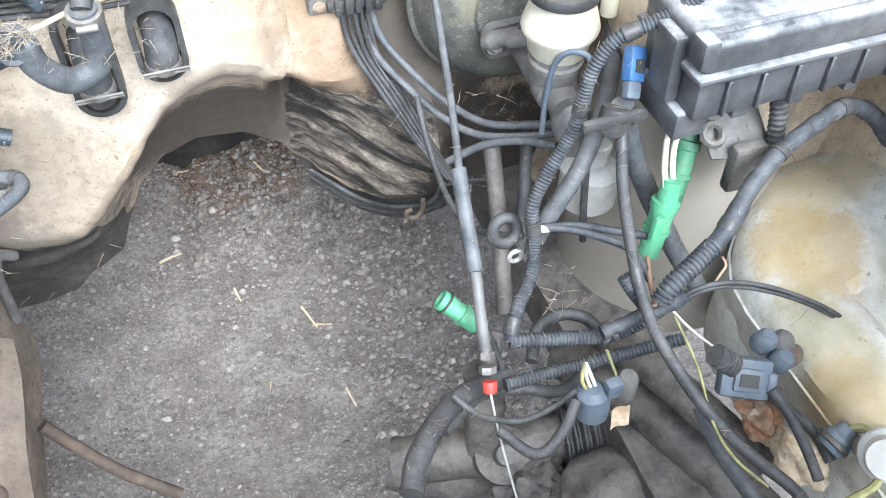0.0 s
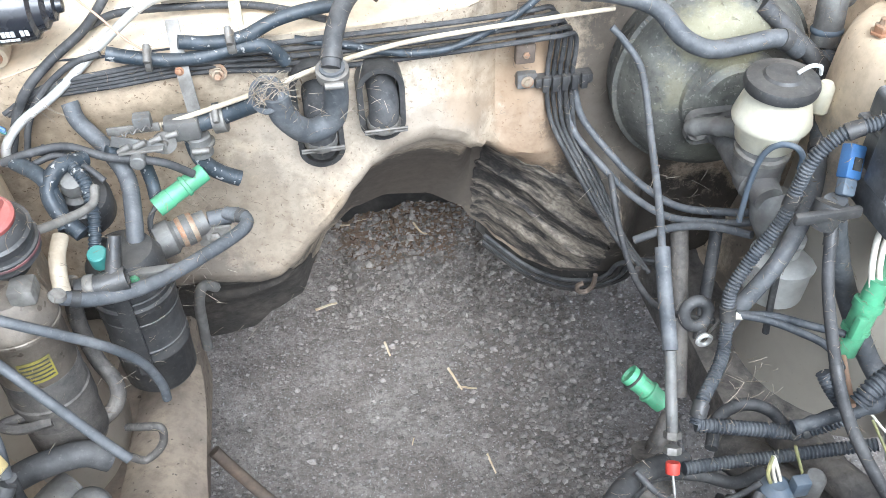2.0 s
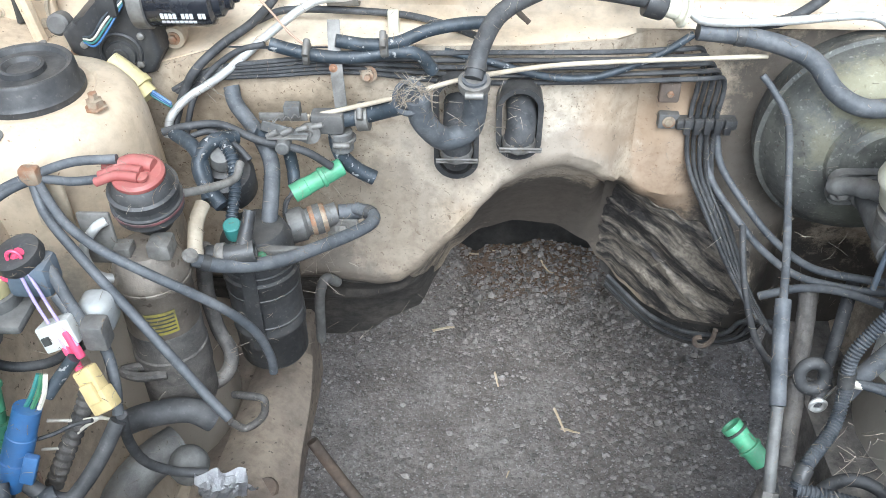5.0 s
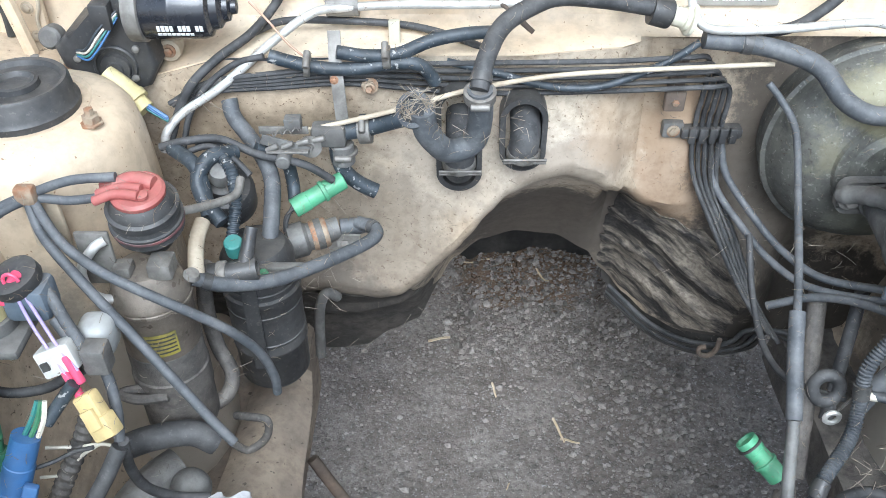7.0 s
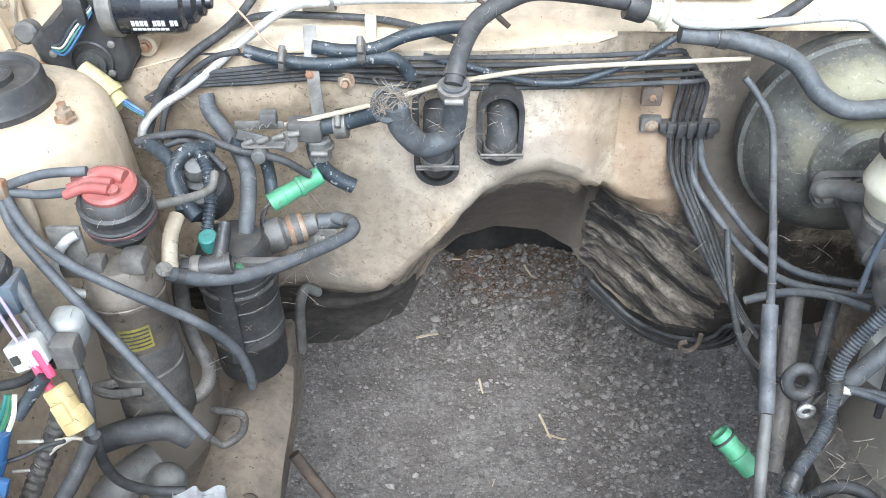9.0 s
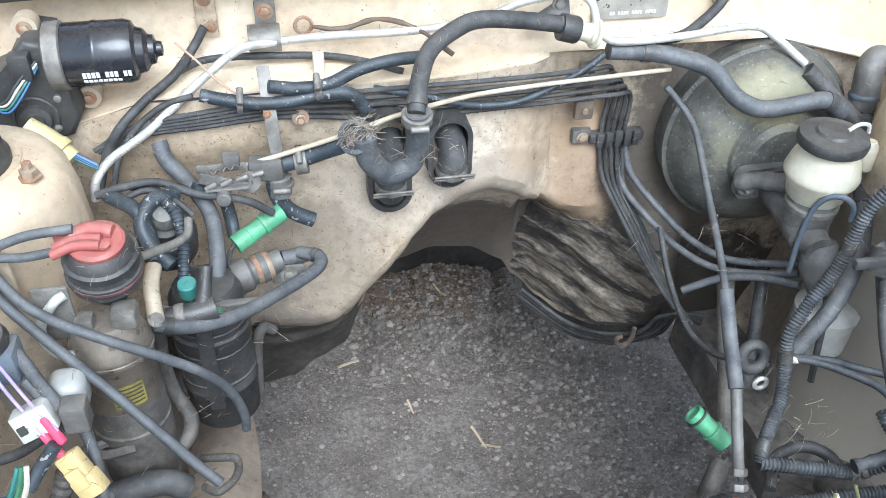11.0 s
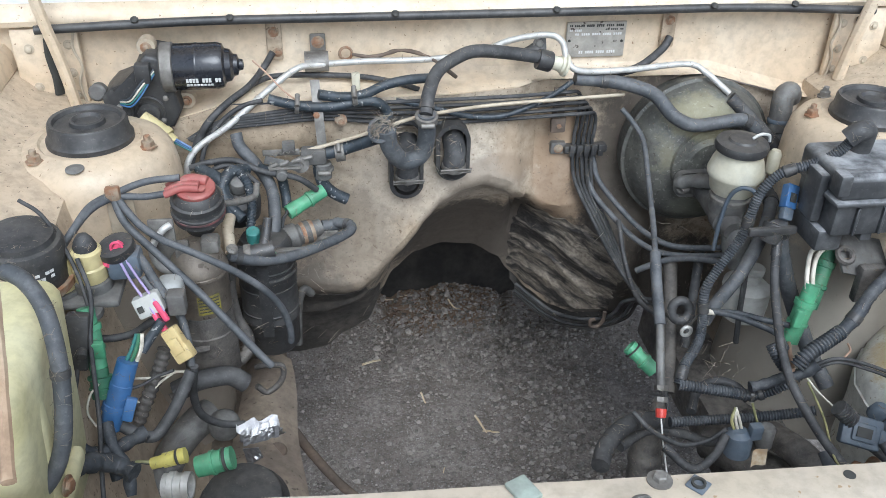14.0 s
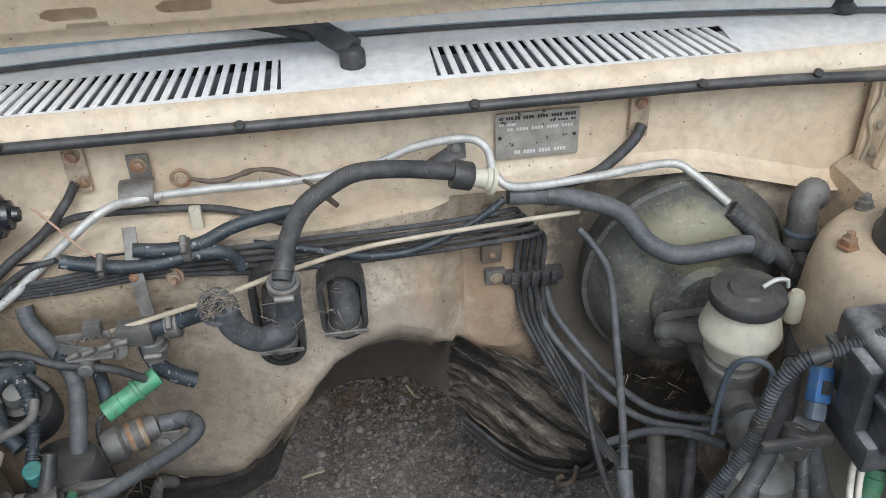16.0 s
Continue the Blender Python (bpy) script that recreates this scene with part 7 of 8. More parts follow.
def master_cylinder():
    t = thing("master_cylinder", "cast brake master cylinder with a white fluid bottle", "master cylinder", (0.335, 0.45, 0.74))
    part("flange", box(0.288, 0.384, 0.518, 0.530, 0.725, 0.765, 0.012, 3), M_CAST, t)
    part("cylinder", lathe([(0.022, 0), (0.024, 0.01), (0.021, 0.012), (0.021, 0.075), (0.023, 0.077), (0.023, 0.095), (0.018, 0.098), (0.015, 0.118)], (0.336, 0.526, 0.742), (0.0, -1, -0.12), 24), M_CAST, t)
    part("arm", tube([(0.290, 0.520, 0.748), (0.305, 0.500, 0.762), (0.325, 0.475, 0.772)], 0.010, 10, wobble=0.3), M_CAST, t)
    bolt((0.299, 0.518, 0.745), (0, -1, 0.2), 0.008, 0.012, t, "bright nut on a stud", M_STEEL)
    bolt((0.374, 0.518, 0.745), (0, -1, 0.2), 0.008, 0.012, t, "", M_STEEL)
    part("mount", lathe([(0.026, 0), (0.027, 0.01), (0.024, 0.028), (0.022, 0.034)], (0.338, 0.448, 0.742), (0, -0.05, 1), 24), M_CAST, t)
    res = part("fluid_bottle", lathe([(0.026, 0.0), (0.031, 0.006), (0.034, 0.022), (0.039, 0.030), (0.040, 0.034), (0.039, 0.038), (0.035, 0.052), (0.031, 0.062), (0.030, 0.070)], (0.341, 0.452, 0.768), (0.0, -0.03, 1), 32), M_WHITE, t, "yellowed white brake fluid bottle")
    part("cap", lathe([(0.033, 0), (0.036, 0.002), (0.037, 0.008), (0.035, 0.013), (0.020, 0.015), (0.018, 0.018), (0.014, 0.018), (0.0005, 0.0165)], (0.341, 0.450, 0.835), (0.0, -0.03, 1), 32), M_PLASTIC, res, "black ribbed cap")
    part("level_wire", tube([(0.352, 0.445, 0.854), (0.365, 0.447, 0.859), (0.378, 0.45, 0.855), (0.382, 0.452, 0.845)], 0.0022, 6), M_GREYWHITE, res, "pale level sensor wire")
    part("band", lathe([(0.0275, 0), (0.029, 0.001), (0.029, 0.006), (0.0275, 0.007)], (0.338, 0.4475, 0.760), (0, -0.05, 1), 24), M_STEEL, t)
    part("front_port", lathe([(0.019, 0), (0.021, 0.004), (0.021, 0.030), (0.016, 0.045), (0.012, 0.06)], (0.345, 0.425, 0.725), (0.08, -0.4, -1), 20), M_CAST, t)


master_cylinder()
_t = thing("hose_coupling", "grey plastic coupling on the upright hose", "coupling", (0.467, 0.585, 0.85))
part("elbow", tube([(0.485, 0.60, 0.845), (0.477, 0.592, 0.856), (0.466, 0.586, 0.850), (0.464, 0.580, 0.825), (0.462, 0.574, 0.800)], 0.0165, 16), M_CAST, _t)
part("collar", lathe([(0.0165, 0), (0.018, 0.002), (0.018, 0.006), (0.0165, 0.008)], (0.4635, 0.578, 0.812), (0, 0.15, 1), 20), M_BLUEGREY, _t)
_t = thing("pale_plug", "yellowed plastic plug behind the brake bottle", "plug", (0.40, 0.48, 0.79))
part("plug", lathe([(0.007, 0), (0.0095, 0.003), (0.0095, 0.03), (0.006, 0.036)], (0.405, 0.47, 0.785), (0.05, 0.05, 1), 16), M_WHITE, _t)


def fuse_box():
    t = thing("fuse_box", "black plastic fuse box with dust and sky sheen coloured into its lid", "fuse box", (0.49, 0.32, 0.80))
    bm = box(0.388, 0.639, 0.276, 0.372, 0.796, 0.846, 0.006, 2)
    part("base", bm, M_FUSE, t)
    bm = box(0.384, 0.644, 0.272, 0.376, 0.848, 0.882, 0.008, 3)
    lid = part("lid", bm, M_FUSE, t, "dusty black lid with sky sheen in its colour")
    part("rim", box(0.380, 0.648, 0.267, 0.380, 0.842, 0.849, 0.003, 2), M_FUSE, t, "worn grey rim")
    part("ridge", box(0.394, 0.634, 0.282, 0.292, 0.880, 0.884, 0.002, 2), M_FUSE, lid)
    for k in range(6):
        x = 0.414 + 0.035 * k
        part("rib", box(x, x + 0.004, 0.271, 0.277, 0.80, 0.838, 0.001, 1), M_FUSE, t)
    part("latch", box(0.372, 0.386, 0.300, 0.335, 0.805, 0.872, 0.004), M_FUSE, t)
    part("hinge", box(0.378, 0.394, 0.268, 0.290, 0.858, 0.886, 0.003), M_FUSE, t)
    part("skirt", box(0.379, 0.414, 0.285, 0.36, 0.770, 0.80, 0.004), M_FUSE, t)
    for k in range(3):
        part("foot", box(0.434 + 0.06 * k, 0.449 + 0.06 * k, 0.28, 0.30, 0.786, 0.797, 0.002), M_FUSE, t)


fuse_box()
_t = thing("loom_end_cap", "black rubber elbow at the end of the ribbed conduit", "cap", (0.43, 0.33, 0.90))
part("elbow", tube([(0.412, 0.330, 0.905), (0.424, 0.328, 0.916), (0.436, 0.332, 0.914), (0.442, 0.34, 0.895), (0.442, 0.345, 0.875)], 0.0125, 14), M_RUBBER, _t)
_t = thing("blue_clip", "blue plastic connector clip on the loom", "connector", (0.367, 0.352, 0.815))
_m = Matrix.Translation((0.369, 0.352, 0.816)) @ pose(0, 0, 0, -35, 22, 0)
part("housing", box(-0.009, 0.009, -0.007, 0.007, -0.018, 0.014, 0.002, m=_m), M_BLUE, _t)
# Raised black block paints the dark of the clip's opening.
part("window", box(-0.004, 0.005, -0.0085, -0.006, -0.010, 0.002, m=_m), M_DARK, _t)
part("grey_tail", box(-0.008, 0.008, -0.006, 0.006, -0.034, -0.017, 0.003, m=_m), M_BLUEGREY, _t)
_t = thing("loom_clamp", "dark band tying the loom to the hoses", "clamp", (0.339, 0.325, 0.787))
part("band", tube([(0.335, 0.322, 0.770), (0.338, 0.322, 0.780), (0.342, 0.325, 0.790)], 0.0145, 14), M_PLASTIC, _t)
part("tongue", box(0.300, 0.365, 0.308, 0.316, 0.782, 0.794, 0.003), M_PLASTIC, _t)
_t = thing("clutch_bottle", "greyed white plastic bottle on the inner wing", "bottle", (0.387, 0.425, 0.57))
part("bottle", lathe([(0.030, 0), (0.034, 0.004), (0.035, 0.03), (0.034, 0.048), (0.037, 0.050), (0.037, 0.056), (0.030, 0.062), (0.016, 0.064), (0.015, 0.076)], (0.385, 0.425, 0.570), (0, -0.04, 1), 28), M_GREYWHITE, _t)
part("cap", lathe([(0.013, 0), (0.0135, 0.010), (0.011, 0.012)], (0.392, 0.424, 0.643), (0, -0.04, 1), 18), M_GREYWHITE, _t)
part("nozzle", box(0.366, 0.400, 0.418, 0.432, 0.636, 0.646, 0.003), M_GREYWHITE, _t)
part("overflow_hose", tube([(0.372, 0.415, 0.650), (0.362, 0.395, 0.64), (0.360, 0.386, 0.60), (0.362, 0.38, 0.55)], 0.0042, 8), M_RUBBER, _t)


def fluid_tank_right():
    t = thing("coolant_tank", "large stained translucent plastic tank", "tank", (0.55, 0.16, 0.45))
    bm = bmesh.new()
    us, vs = line(0, 1, 30), line(0, 1, 40)

    def top(u, v):
        y = -0.03 + 0.43 * v
        x = 0.470 + 0.22 * u + 5.0 * max(0, y - 0.22) ** 2
        edge = min(1, min(u, 1 - u, v, 1 - v) / 0.13)
        r = math.sqrt(max(0, 1 - (1 - edge) ** 2))
        z = 0.560 + 0.028 * r + 0.085 * u * r + 0.008 * noise.noise((x * 14, y * 14, 0)) + 0.004 * noise.noise((x * 45, y * 45, 3)) - 0.010 * math.exp(-((x - 0.56 - 0.25 * y) / 0.012) ** 2) * r - 0.018 * math.exp(-((u - 0.42) / 0.05) ** 2) * (v < 0.5) * r
        return (x, y, z - (0 if edge > 0 else 0.12))
    sheet(top, us, vs, 0.004, bm)
    part("shell", bm, M_TANKR, t)
    part("wall", sheet(lambda v, k: (0.474 + 5.0 * max(0, 0.40 * v - 0.245) ** 2 + 0.010 * k, -0.025 + 0.40 * v, 0.565 - 0.14 * k), line(0, 1, 10), line(0, 1, 3), 0.003), M_TANKR, t)
    part("neck", lathe([(0.022, 0), (0.024, 0.003), (0.022, 0.006), (0.024, 0.009), (0.022, 0.012), (0.024, 0.015), (0.020, 0.018), (0.018, 0.03)], (0.485, 0.02, 0.590), (-0.5, -0.4, 0.6), 24), M_GREYWHITE, t, "white threaded filler neck")


fluid_tank_right()
_t = thing("grey_connector", "dusty blue grey multiple connector on the loom", "connector", (0.40, 0.12, 0.61))
_m = Matrix.Translation((0.394, 0.120, 0.616)) @ pose(0, 0, 0, 48, 8, -22) @ Matrix.Diagonal((0.80, 0.86, 0.86, 1))
part("housing", box(-0.030, 0.030, -0.022, 0.022, -0.010, 0.010, 0.004, m=_m), M_BLUEGREY, _t)
part("rim", box(-0.016, 0.018, -0.014, 0.012, 0.009, 0.014, 0.002, m=_m), M_BLUEGREY, _t)
part("latch", box(-0.010, 0.012, -0.008, 0.006, 0.0138, 0.0155, m=_m), M_DARK, _t)
part("boot", tube([(0.366, 0.135, 0.645), (0.376, 0.130, 0.636), (0.384, 0.126, 0.630)], 0.011, 12, ribs=0.004), M_RUBBER, _t)
part("lock", box(0.024, 0.036, -0.012, 0.010, -0.008, 0.012, 0.003, m=_m), M_BLUEGREY, _t)
_t = thing("rear_connector", "cluster of grimy grey terminals beside the tank", "terminal", (0.44, 0.15, 0.61))
for _k, (_x, _y, _z) in enumerate(((0.430, 0.150, 0.622), (0.447, 0.146, 0.618), (0.440, 0.132, 0.610), (0.455, 0.137, 0.605))):
    part("terminal", lathe([(0.010, 0), (0.0115, 0.004), (0.011, 0.016), (0.008, 0.020), (0.003, 0.021)], (_x, _y, _z - 0.012), (0.3, -0.3, 1), 14), (M_BLUEGREY, M_CAST, M_BLUEGREY, M_RUST)[_k], _t)
_t = thing("blue_grey_plug", "blue grey sensor plug hanging by white wires", "connector", (0.272, 0.175, 0.56))
part("body", lathe([(0.010, 0), (0.017, 0.003), (0.018, 0.022), (0.016, 0.034), (0.009, 0.040)], (0.274, 0.172, 0.540), (-0.05, 0.1, 1), 20), M_BLUEGREY, _t)
part("tab", box(0.282, 0.298, 0.163, 0.175, 0.570, 0.592, 0.002), M_BLUEGREY, _t)
for _k in range(3):
    part("wire", tube([(0.266 + 0.005 * _k, 0.178, 0.578), (0.262 + 0.005 * _k, 0.182, 0.592), (0.268, 0.190, 0.605)], 0.002, 6), M_WIRE_WHITE if _k else M_YGREEN, _t)
_t = thing("grey_sensor", "small grey sensor body near the plug", "sensor", (0.312, 0.178, 0.56))
part("body", lathe([(0.008, 0), (0.011, 0.002), (0.011, 0.03), (0.008, 0.034)], (0.312, 0.178, 0.545), (0, 0, 1), 16), M_CAST, _t)
_t = thing("ring_terminal", "bare ring terminal with a white crimp sleeve", "terminal", (0.255, 0.322, 0.64))
part("sleeve", tube([(0.263, 0.322, 0.655), (0.272, 0.321, 0.658), (0.283, 0.320, 0.657)], 0.0042, 10), M_WIRE_WHITE, _t, "white heat shrink sleeve")
part("tongue", tube([(0.262, 0.322, 0.654), (0.257, 0.322, 0.645), (0.253, 0.322, 0.637)], 0.0045, 8, flat=0.35), M_STEEL, _t)
part("eye", tube([(0.249 + 0.0068 * math.cos(a), 0.321, 0.627 + 0.0072 * math.sin(a)) for a in line(0, 6.28, 14)], 0.0026, 6, 2), M_ALU, _t)
_t = thing("round_grommet", "round black rubber grommet on the loom", "grommet", (0.24, 0.33, 0.65))
part("ring", tube([(0.243 + 0.013 * math.cos(a), 0.338 + 0.005 * math.sin(a), 0.650 + 0.013 * math.sin(a)) for a in line(0, 6.28, 20)], 0.0065, 10, 2), M_RUBBER, _t)
_t = thing("cable_sheath", "dusty grey sheath and nuts of the throttle cable", "cable", (0.185, 0.27, 0.68))
part("sleeve", tube([(0.1955, 0.346, 0.743), (0.191, 0.318, 0.719), (0.1855, 0.272, 0.681)], 0.0074, 14), M_RUBBER_GREY, _t)
part("ferrule", tube([(0.1855, 0.272, 0.681), (0.181, 0.245, 0.650), (0.178, 0.222, 0.622)], 0.0056, 10), M_CAST, _t)
for _k, _p in enumerate(((0.1785, 0.223, 0.6225), (0.177, 0.214, 0.611))):
    part("nut", lathe([(0.0080, 0), (0.0085, 0.001), (0.0085, 0.006), (0.0080, 0.007)], _p, (-0.15, -0.62, -0.75), 6), M_STEEL, _t)
part("tip", lathe([(0.0066, 0), (0.007, 0.002), (0.0066, 0.011), (0.003, 0.012)], (0.176, 0.205, 0.599), (-0.15, -0.62, -0.75), 16), M_REDTIP, _t, "bright red plastic tip")
part("inner_wire", tube([(0.1745, 0.197, 0.589), (0.174, 0.172, 0.56), (0.176, 0.145, 0.525), (0.180, 0.11, 0.48)], 0.0012, 6), M_ALU, _t)


def steering():
    t = thing("steering_rack", "greasy steering rack with a ribbed rubber boot", "steering rack", (0.25, 0.25, 0.33))
    part("housing", tube([(0.10, 0.30, 0.33), (0.19, 0.270, 0.35), (0.30, 0.246, 0.36)], 0.030, 16, wobble=0.1), M_GREASE, t)
    part("boot", tube([(0.292, 0.246, 0.36), (0.335, 0.238, 0.362), (0.385, 0.230, 0.36)], (0.046, 0.036), 20, ribs=0.011), M_RUBBER, t, "ribbed black rubber boot")
    part("boss", lathe([(0.034, 0), (0.036, 0.004), (0.034, 0.016), (0.014, 0.018), (0.012, 0.03)], (0.215, 0.248, 0.365), (0, -0.5, 0.85), 22), M_GREASE, t)
    part("pinion", tube([(0.20, 0.262, 0.37), (0.205, 0.28, 0.42), (0.21, 0.30, 0.47)], 0.024, 14, wobble=0.15), M_GREASE, t)
    part("column", tube([(0.21, 0.30, 0.46), (0.225, 0.315, 0.475), (0.24, 0.33, 0.49)], 0.012, 12), M_GREASE, t)
    c = thing("cross_member", "greasy front cross member with caked grass", "cross member", (0.1, 0.3, 0.26))
    part("beam", tube([(0.115, 0.30, 0.280), (0.18, 0.285, 0.285), (0.27, 0.27, 0.30), (0.36, 0.255, 0.325), (0.44, 0.24, 0.34)], (0.034, 0.055), 20, 8, wobble=0.25), M_GREASE, c)
    part("end_boss", tube([(0.095, 0.315, 0.285), (0.12, 0.30, 0.285), (0.15, 0.29, 0.287)], 0.024, 16, wobble=0.1), M_GREASE, c)
    random.seed(7)
    bm = bmesh.new()
    for k in range(420):
        x = random.uniform(0.10, 0.30)
        p = Vector((x, 0.29 - 0.1 * (x - 0.14) + random.uniform(-0.025, 0.025), 0.318 + 0.12 * max(0, x - 0.12) + random.uniform(-0.008, 0.006)))
        d = Vector((random.uniform(-1, 1), random.uniform(-1, 1), random.uniform(-0.2, 0.6))).normalized() * random.uniform(0.006, 0.018)
        tube([p - d, p, p + d + Vector((0, 0, 0.002))], 0.00035, 3, 1, bm=bm)
    part("caked_grass", bm, M_FIBRE, c)
    g = thing("gear_lump", "rounded greasy casting below the loom", "casting", (0.31, 0.17, 0.35))
    bm = bmesh.new()
    bmesh.ops.create_icosphere(bm, subdivisions=4, radius=0.052)
    for v in bm.verts:
        v.co *= 1 + 0.22 * noise.noise(v.co * 22) + 0.08 * noise.noise(v.co * 70)
        v.co.z *= 0.75
        v.co += Vector((0.305, 0.150, 0.385))
    part("casting", bm, M_GREASE, g)
    a = thing("lower_arm", "black suspension arm running to the rail", "arm", (0.37, 0.2, 0.36))
    part("arm", tube([(0.33, 0.33, 0.40), (0.365, 0.24, 0.43), (0.41, 0.13, 0.43), (0.45, 0.02, 0.41)], 0.028, 14, wobble=0.12), M_GREASE, a)
    part("strut", tube([(0.36, 0.30, 0.47), (0.385, 0.20, 0.50), (0.43, 0.08, 0.49)], 0.020, 14, wobble=0.08), M_GREASE, a)
    w = thing("wing_bracket", "grimy steel bracket below the fuse box", "bracket", (0.46, 0.32, 0.75))
    part("plate", sheet(lambda u, v: (0.430 + 0.075 * u, 0.335 - 0.05 * v, 0.770 - 0.035 * v - 0.02 * u), line(0, 1, 5), line(0, 1, 5), 0.003), M_CAST, w)
    part("leg", box(0.450, 0.485, 0.275, 0.29, 0.69, 0.745, 0.004), M_GREASE, w)
    part("eye", tube([(0.436 + 0.010 * math.cos(a), 0.30 + 0.008 * math.sin(a), 0.752 + 0.006 * math.sin(a)) for a in line(0, 6.28, 14)], 0.004, 6, 2), M_GREASE, w)
    part("drop_hose", tube([(0.505, 0.31, 0.79), (0.508, 0.30, 0.75), (0.505, 0.29, 0.715)], 0.009, 10, ribs=0.006), M_RUBBER, w)


steering()
_t = thing("iron_hook", "small rusty iron hook under the tunnel flange", "hook", (0.21, 0.66, 0.40))
part("hook", tube([(0.238, 0.60, 0.455), (0.236, 0.60, 0.435), (0.226, 0.60, 0.424), (0.215, 0.60, 0.428), (0.214, 0.60, 0.438), (0.222, 0.60, 0.441)], 0.0035, 8), M_RUST, _t)
# black pad on the tunnel side
_t = thing("tunnel_flange", "black sealed flange along the lower tunnel edge", "flange", (0.2, 0.68, 0.42))
part("flange", sheet(lambda u, v: (0.10 + 0.185 * u, curve(0.10 + 0.185 * u, LIP_Y) + 0.010 - 0.006 * v, curve(0.10 + 0.185 * u, LIP) + 0.004 - (0.026 + 0.014 * math.sin(u * 3)) * v), line(0, 1, 24), line(0, 1, 5), 0.004), M_BLACK, _t)
# Dark shaft shape added to fill the blackness under the tunnel.
_t = thing("propshaft", "added dark shaft shape filling the dark under the tunnel", "shaft", (0, 1.3, 0.3), kind="structure")
part("yoke", lathe([(0.02, -0.04), (0.05, -0.02), (0.06, 0.0), (0.06, 0.03), (0.04, 0.05), (0.04, 0.5)], (0.0, 1.22, 0.36), (0, 1, 0), 24), M_BLACK, _t)

# ---- front panel ----
# Flat black discs stand in for the dark of open holes.
for _i, (_x, _y, _r) in enumerate(((-0.352, -0.108, 0.0048), (-0.279, -0.122, 0.0080), (0.181, -0.127, 0.0050), (0.278, -0.113, 0.0042))):
    solid("panel_hole", lathe([(_r, -0.002), (_r, 0.0002), (_r * 0.9, 0.0004)], (_x, _y, 0.8312), (0, 0, 1), 20), M_DARK, "black disc painting a round hole on the cross panel", "hole", "panel holes")
_t = thing("panel_bolt", "rusty bolt with a wide washer on the cross panel", "bolt", (0.027, -0.110, 0.83), "panel bolts")
part("washer", lathe([(0.0105, 0), (0.0105, 0.0015), (0.008, 0.002)], (0.024, -0.114, 0.8305), (0, 0, 1), 22), M_STEEL, _t)
part("head", lathe([(0.006, 0), (0.006, 0.005), (0.005, 0.006)], (0.024, -0.114, 0.832), (0, 0, 1), 6), M_STEEL, _t)
_t = thing("clip_nut", "square spring nut seated in the cross panel", "nut", (0.054, -0.118, 0.83))
part("square", box(-0.008, 0.008, -0.008, 0.008, 0, 0.002, 0.001, m=Matrix.Translation((0.053, -0.123, 0.8308)) @ pose(0, 0, 0, 0, 0, 40)), M_BLUEGREY, _t)
part("thread", lathe([(0.006, 0), (0.006, 0.003), (0.004, 0.003), (0.004, 0.0)], (0.053, -0.123, 0.8320), (0, 0, 1), 16), M_DARK, _t)
_t = thing("rubber_stop", "faded green rubber stop stuck on the cross panel", "stop", (-0.087, -0.112, 0.83))
part("pad", box(-0.010, 0.010, -0.013, 0.013, 0, 0.005, 0.002, m=Matrix.Translation((-0.088, -0.113, 0.8305)) @ pose(0, 0, 0, 0, 0, 25)), M_PALEGREEN, _t)
part("tail", box(-0.007, 0.009, -0.004, 0.003, 0, 0.003, 0.001, m=Matrix.Translation((-0.080, -0.130, 0.8305)) @ pose(0, 0, 0, 0, 0, 15)), M_CAST, _t)
for _x, _z, _y in ((-0.346, 0.816, -0.129), (-0.190, 0.813, -0.148)):
    _t = thing("face_bolt", "dusty flanged bolt on the panel front", "bolt", (_x, _y, _z), "panel bolts")
    bolt((_x, _y, _z), (0, -1, 0.25), 0.0050, 0.008, _t, material=M_STEEL, name="head")


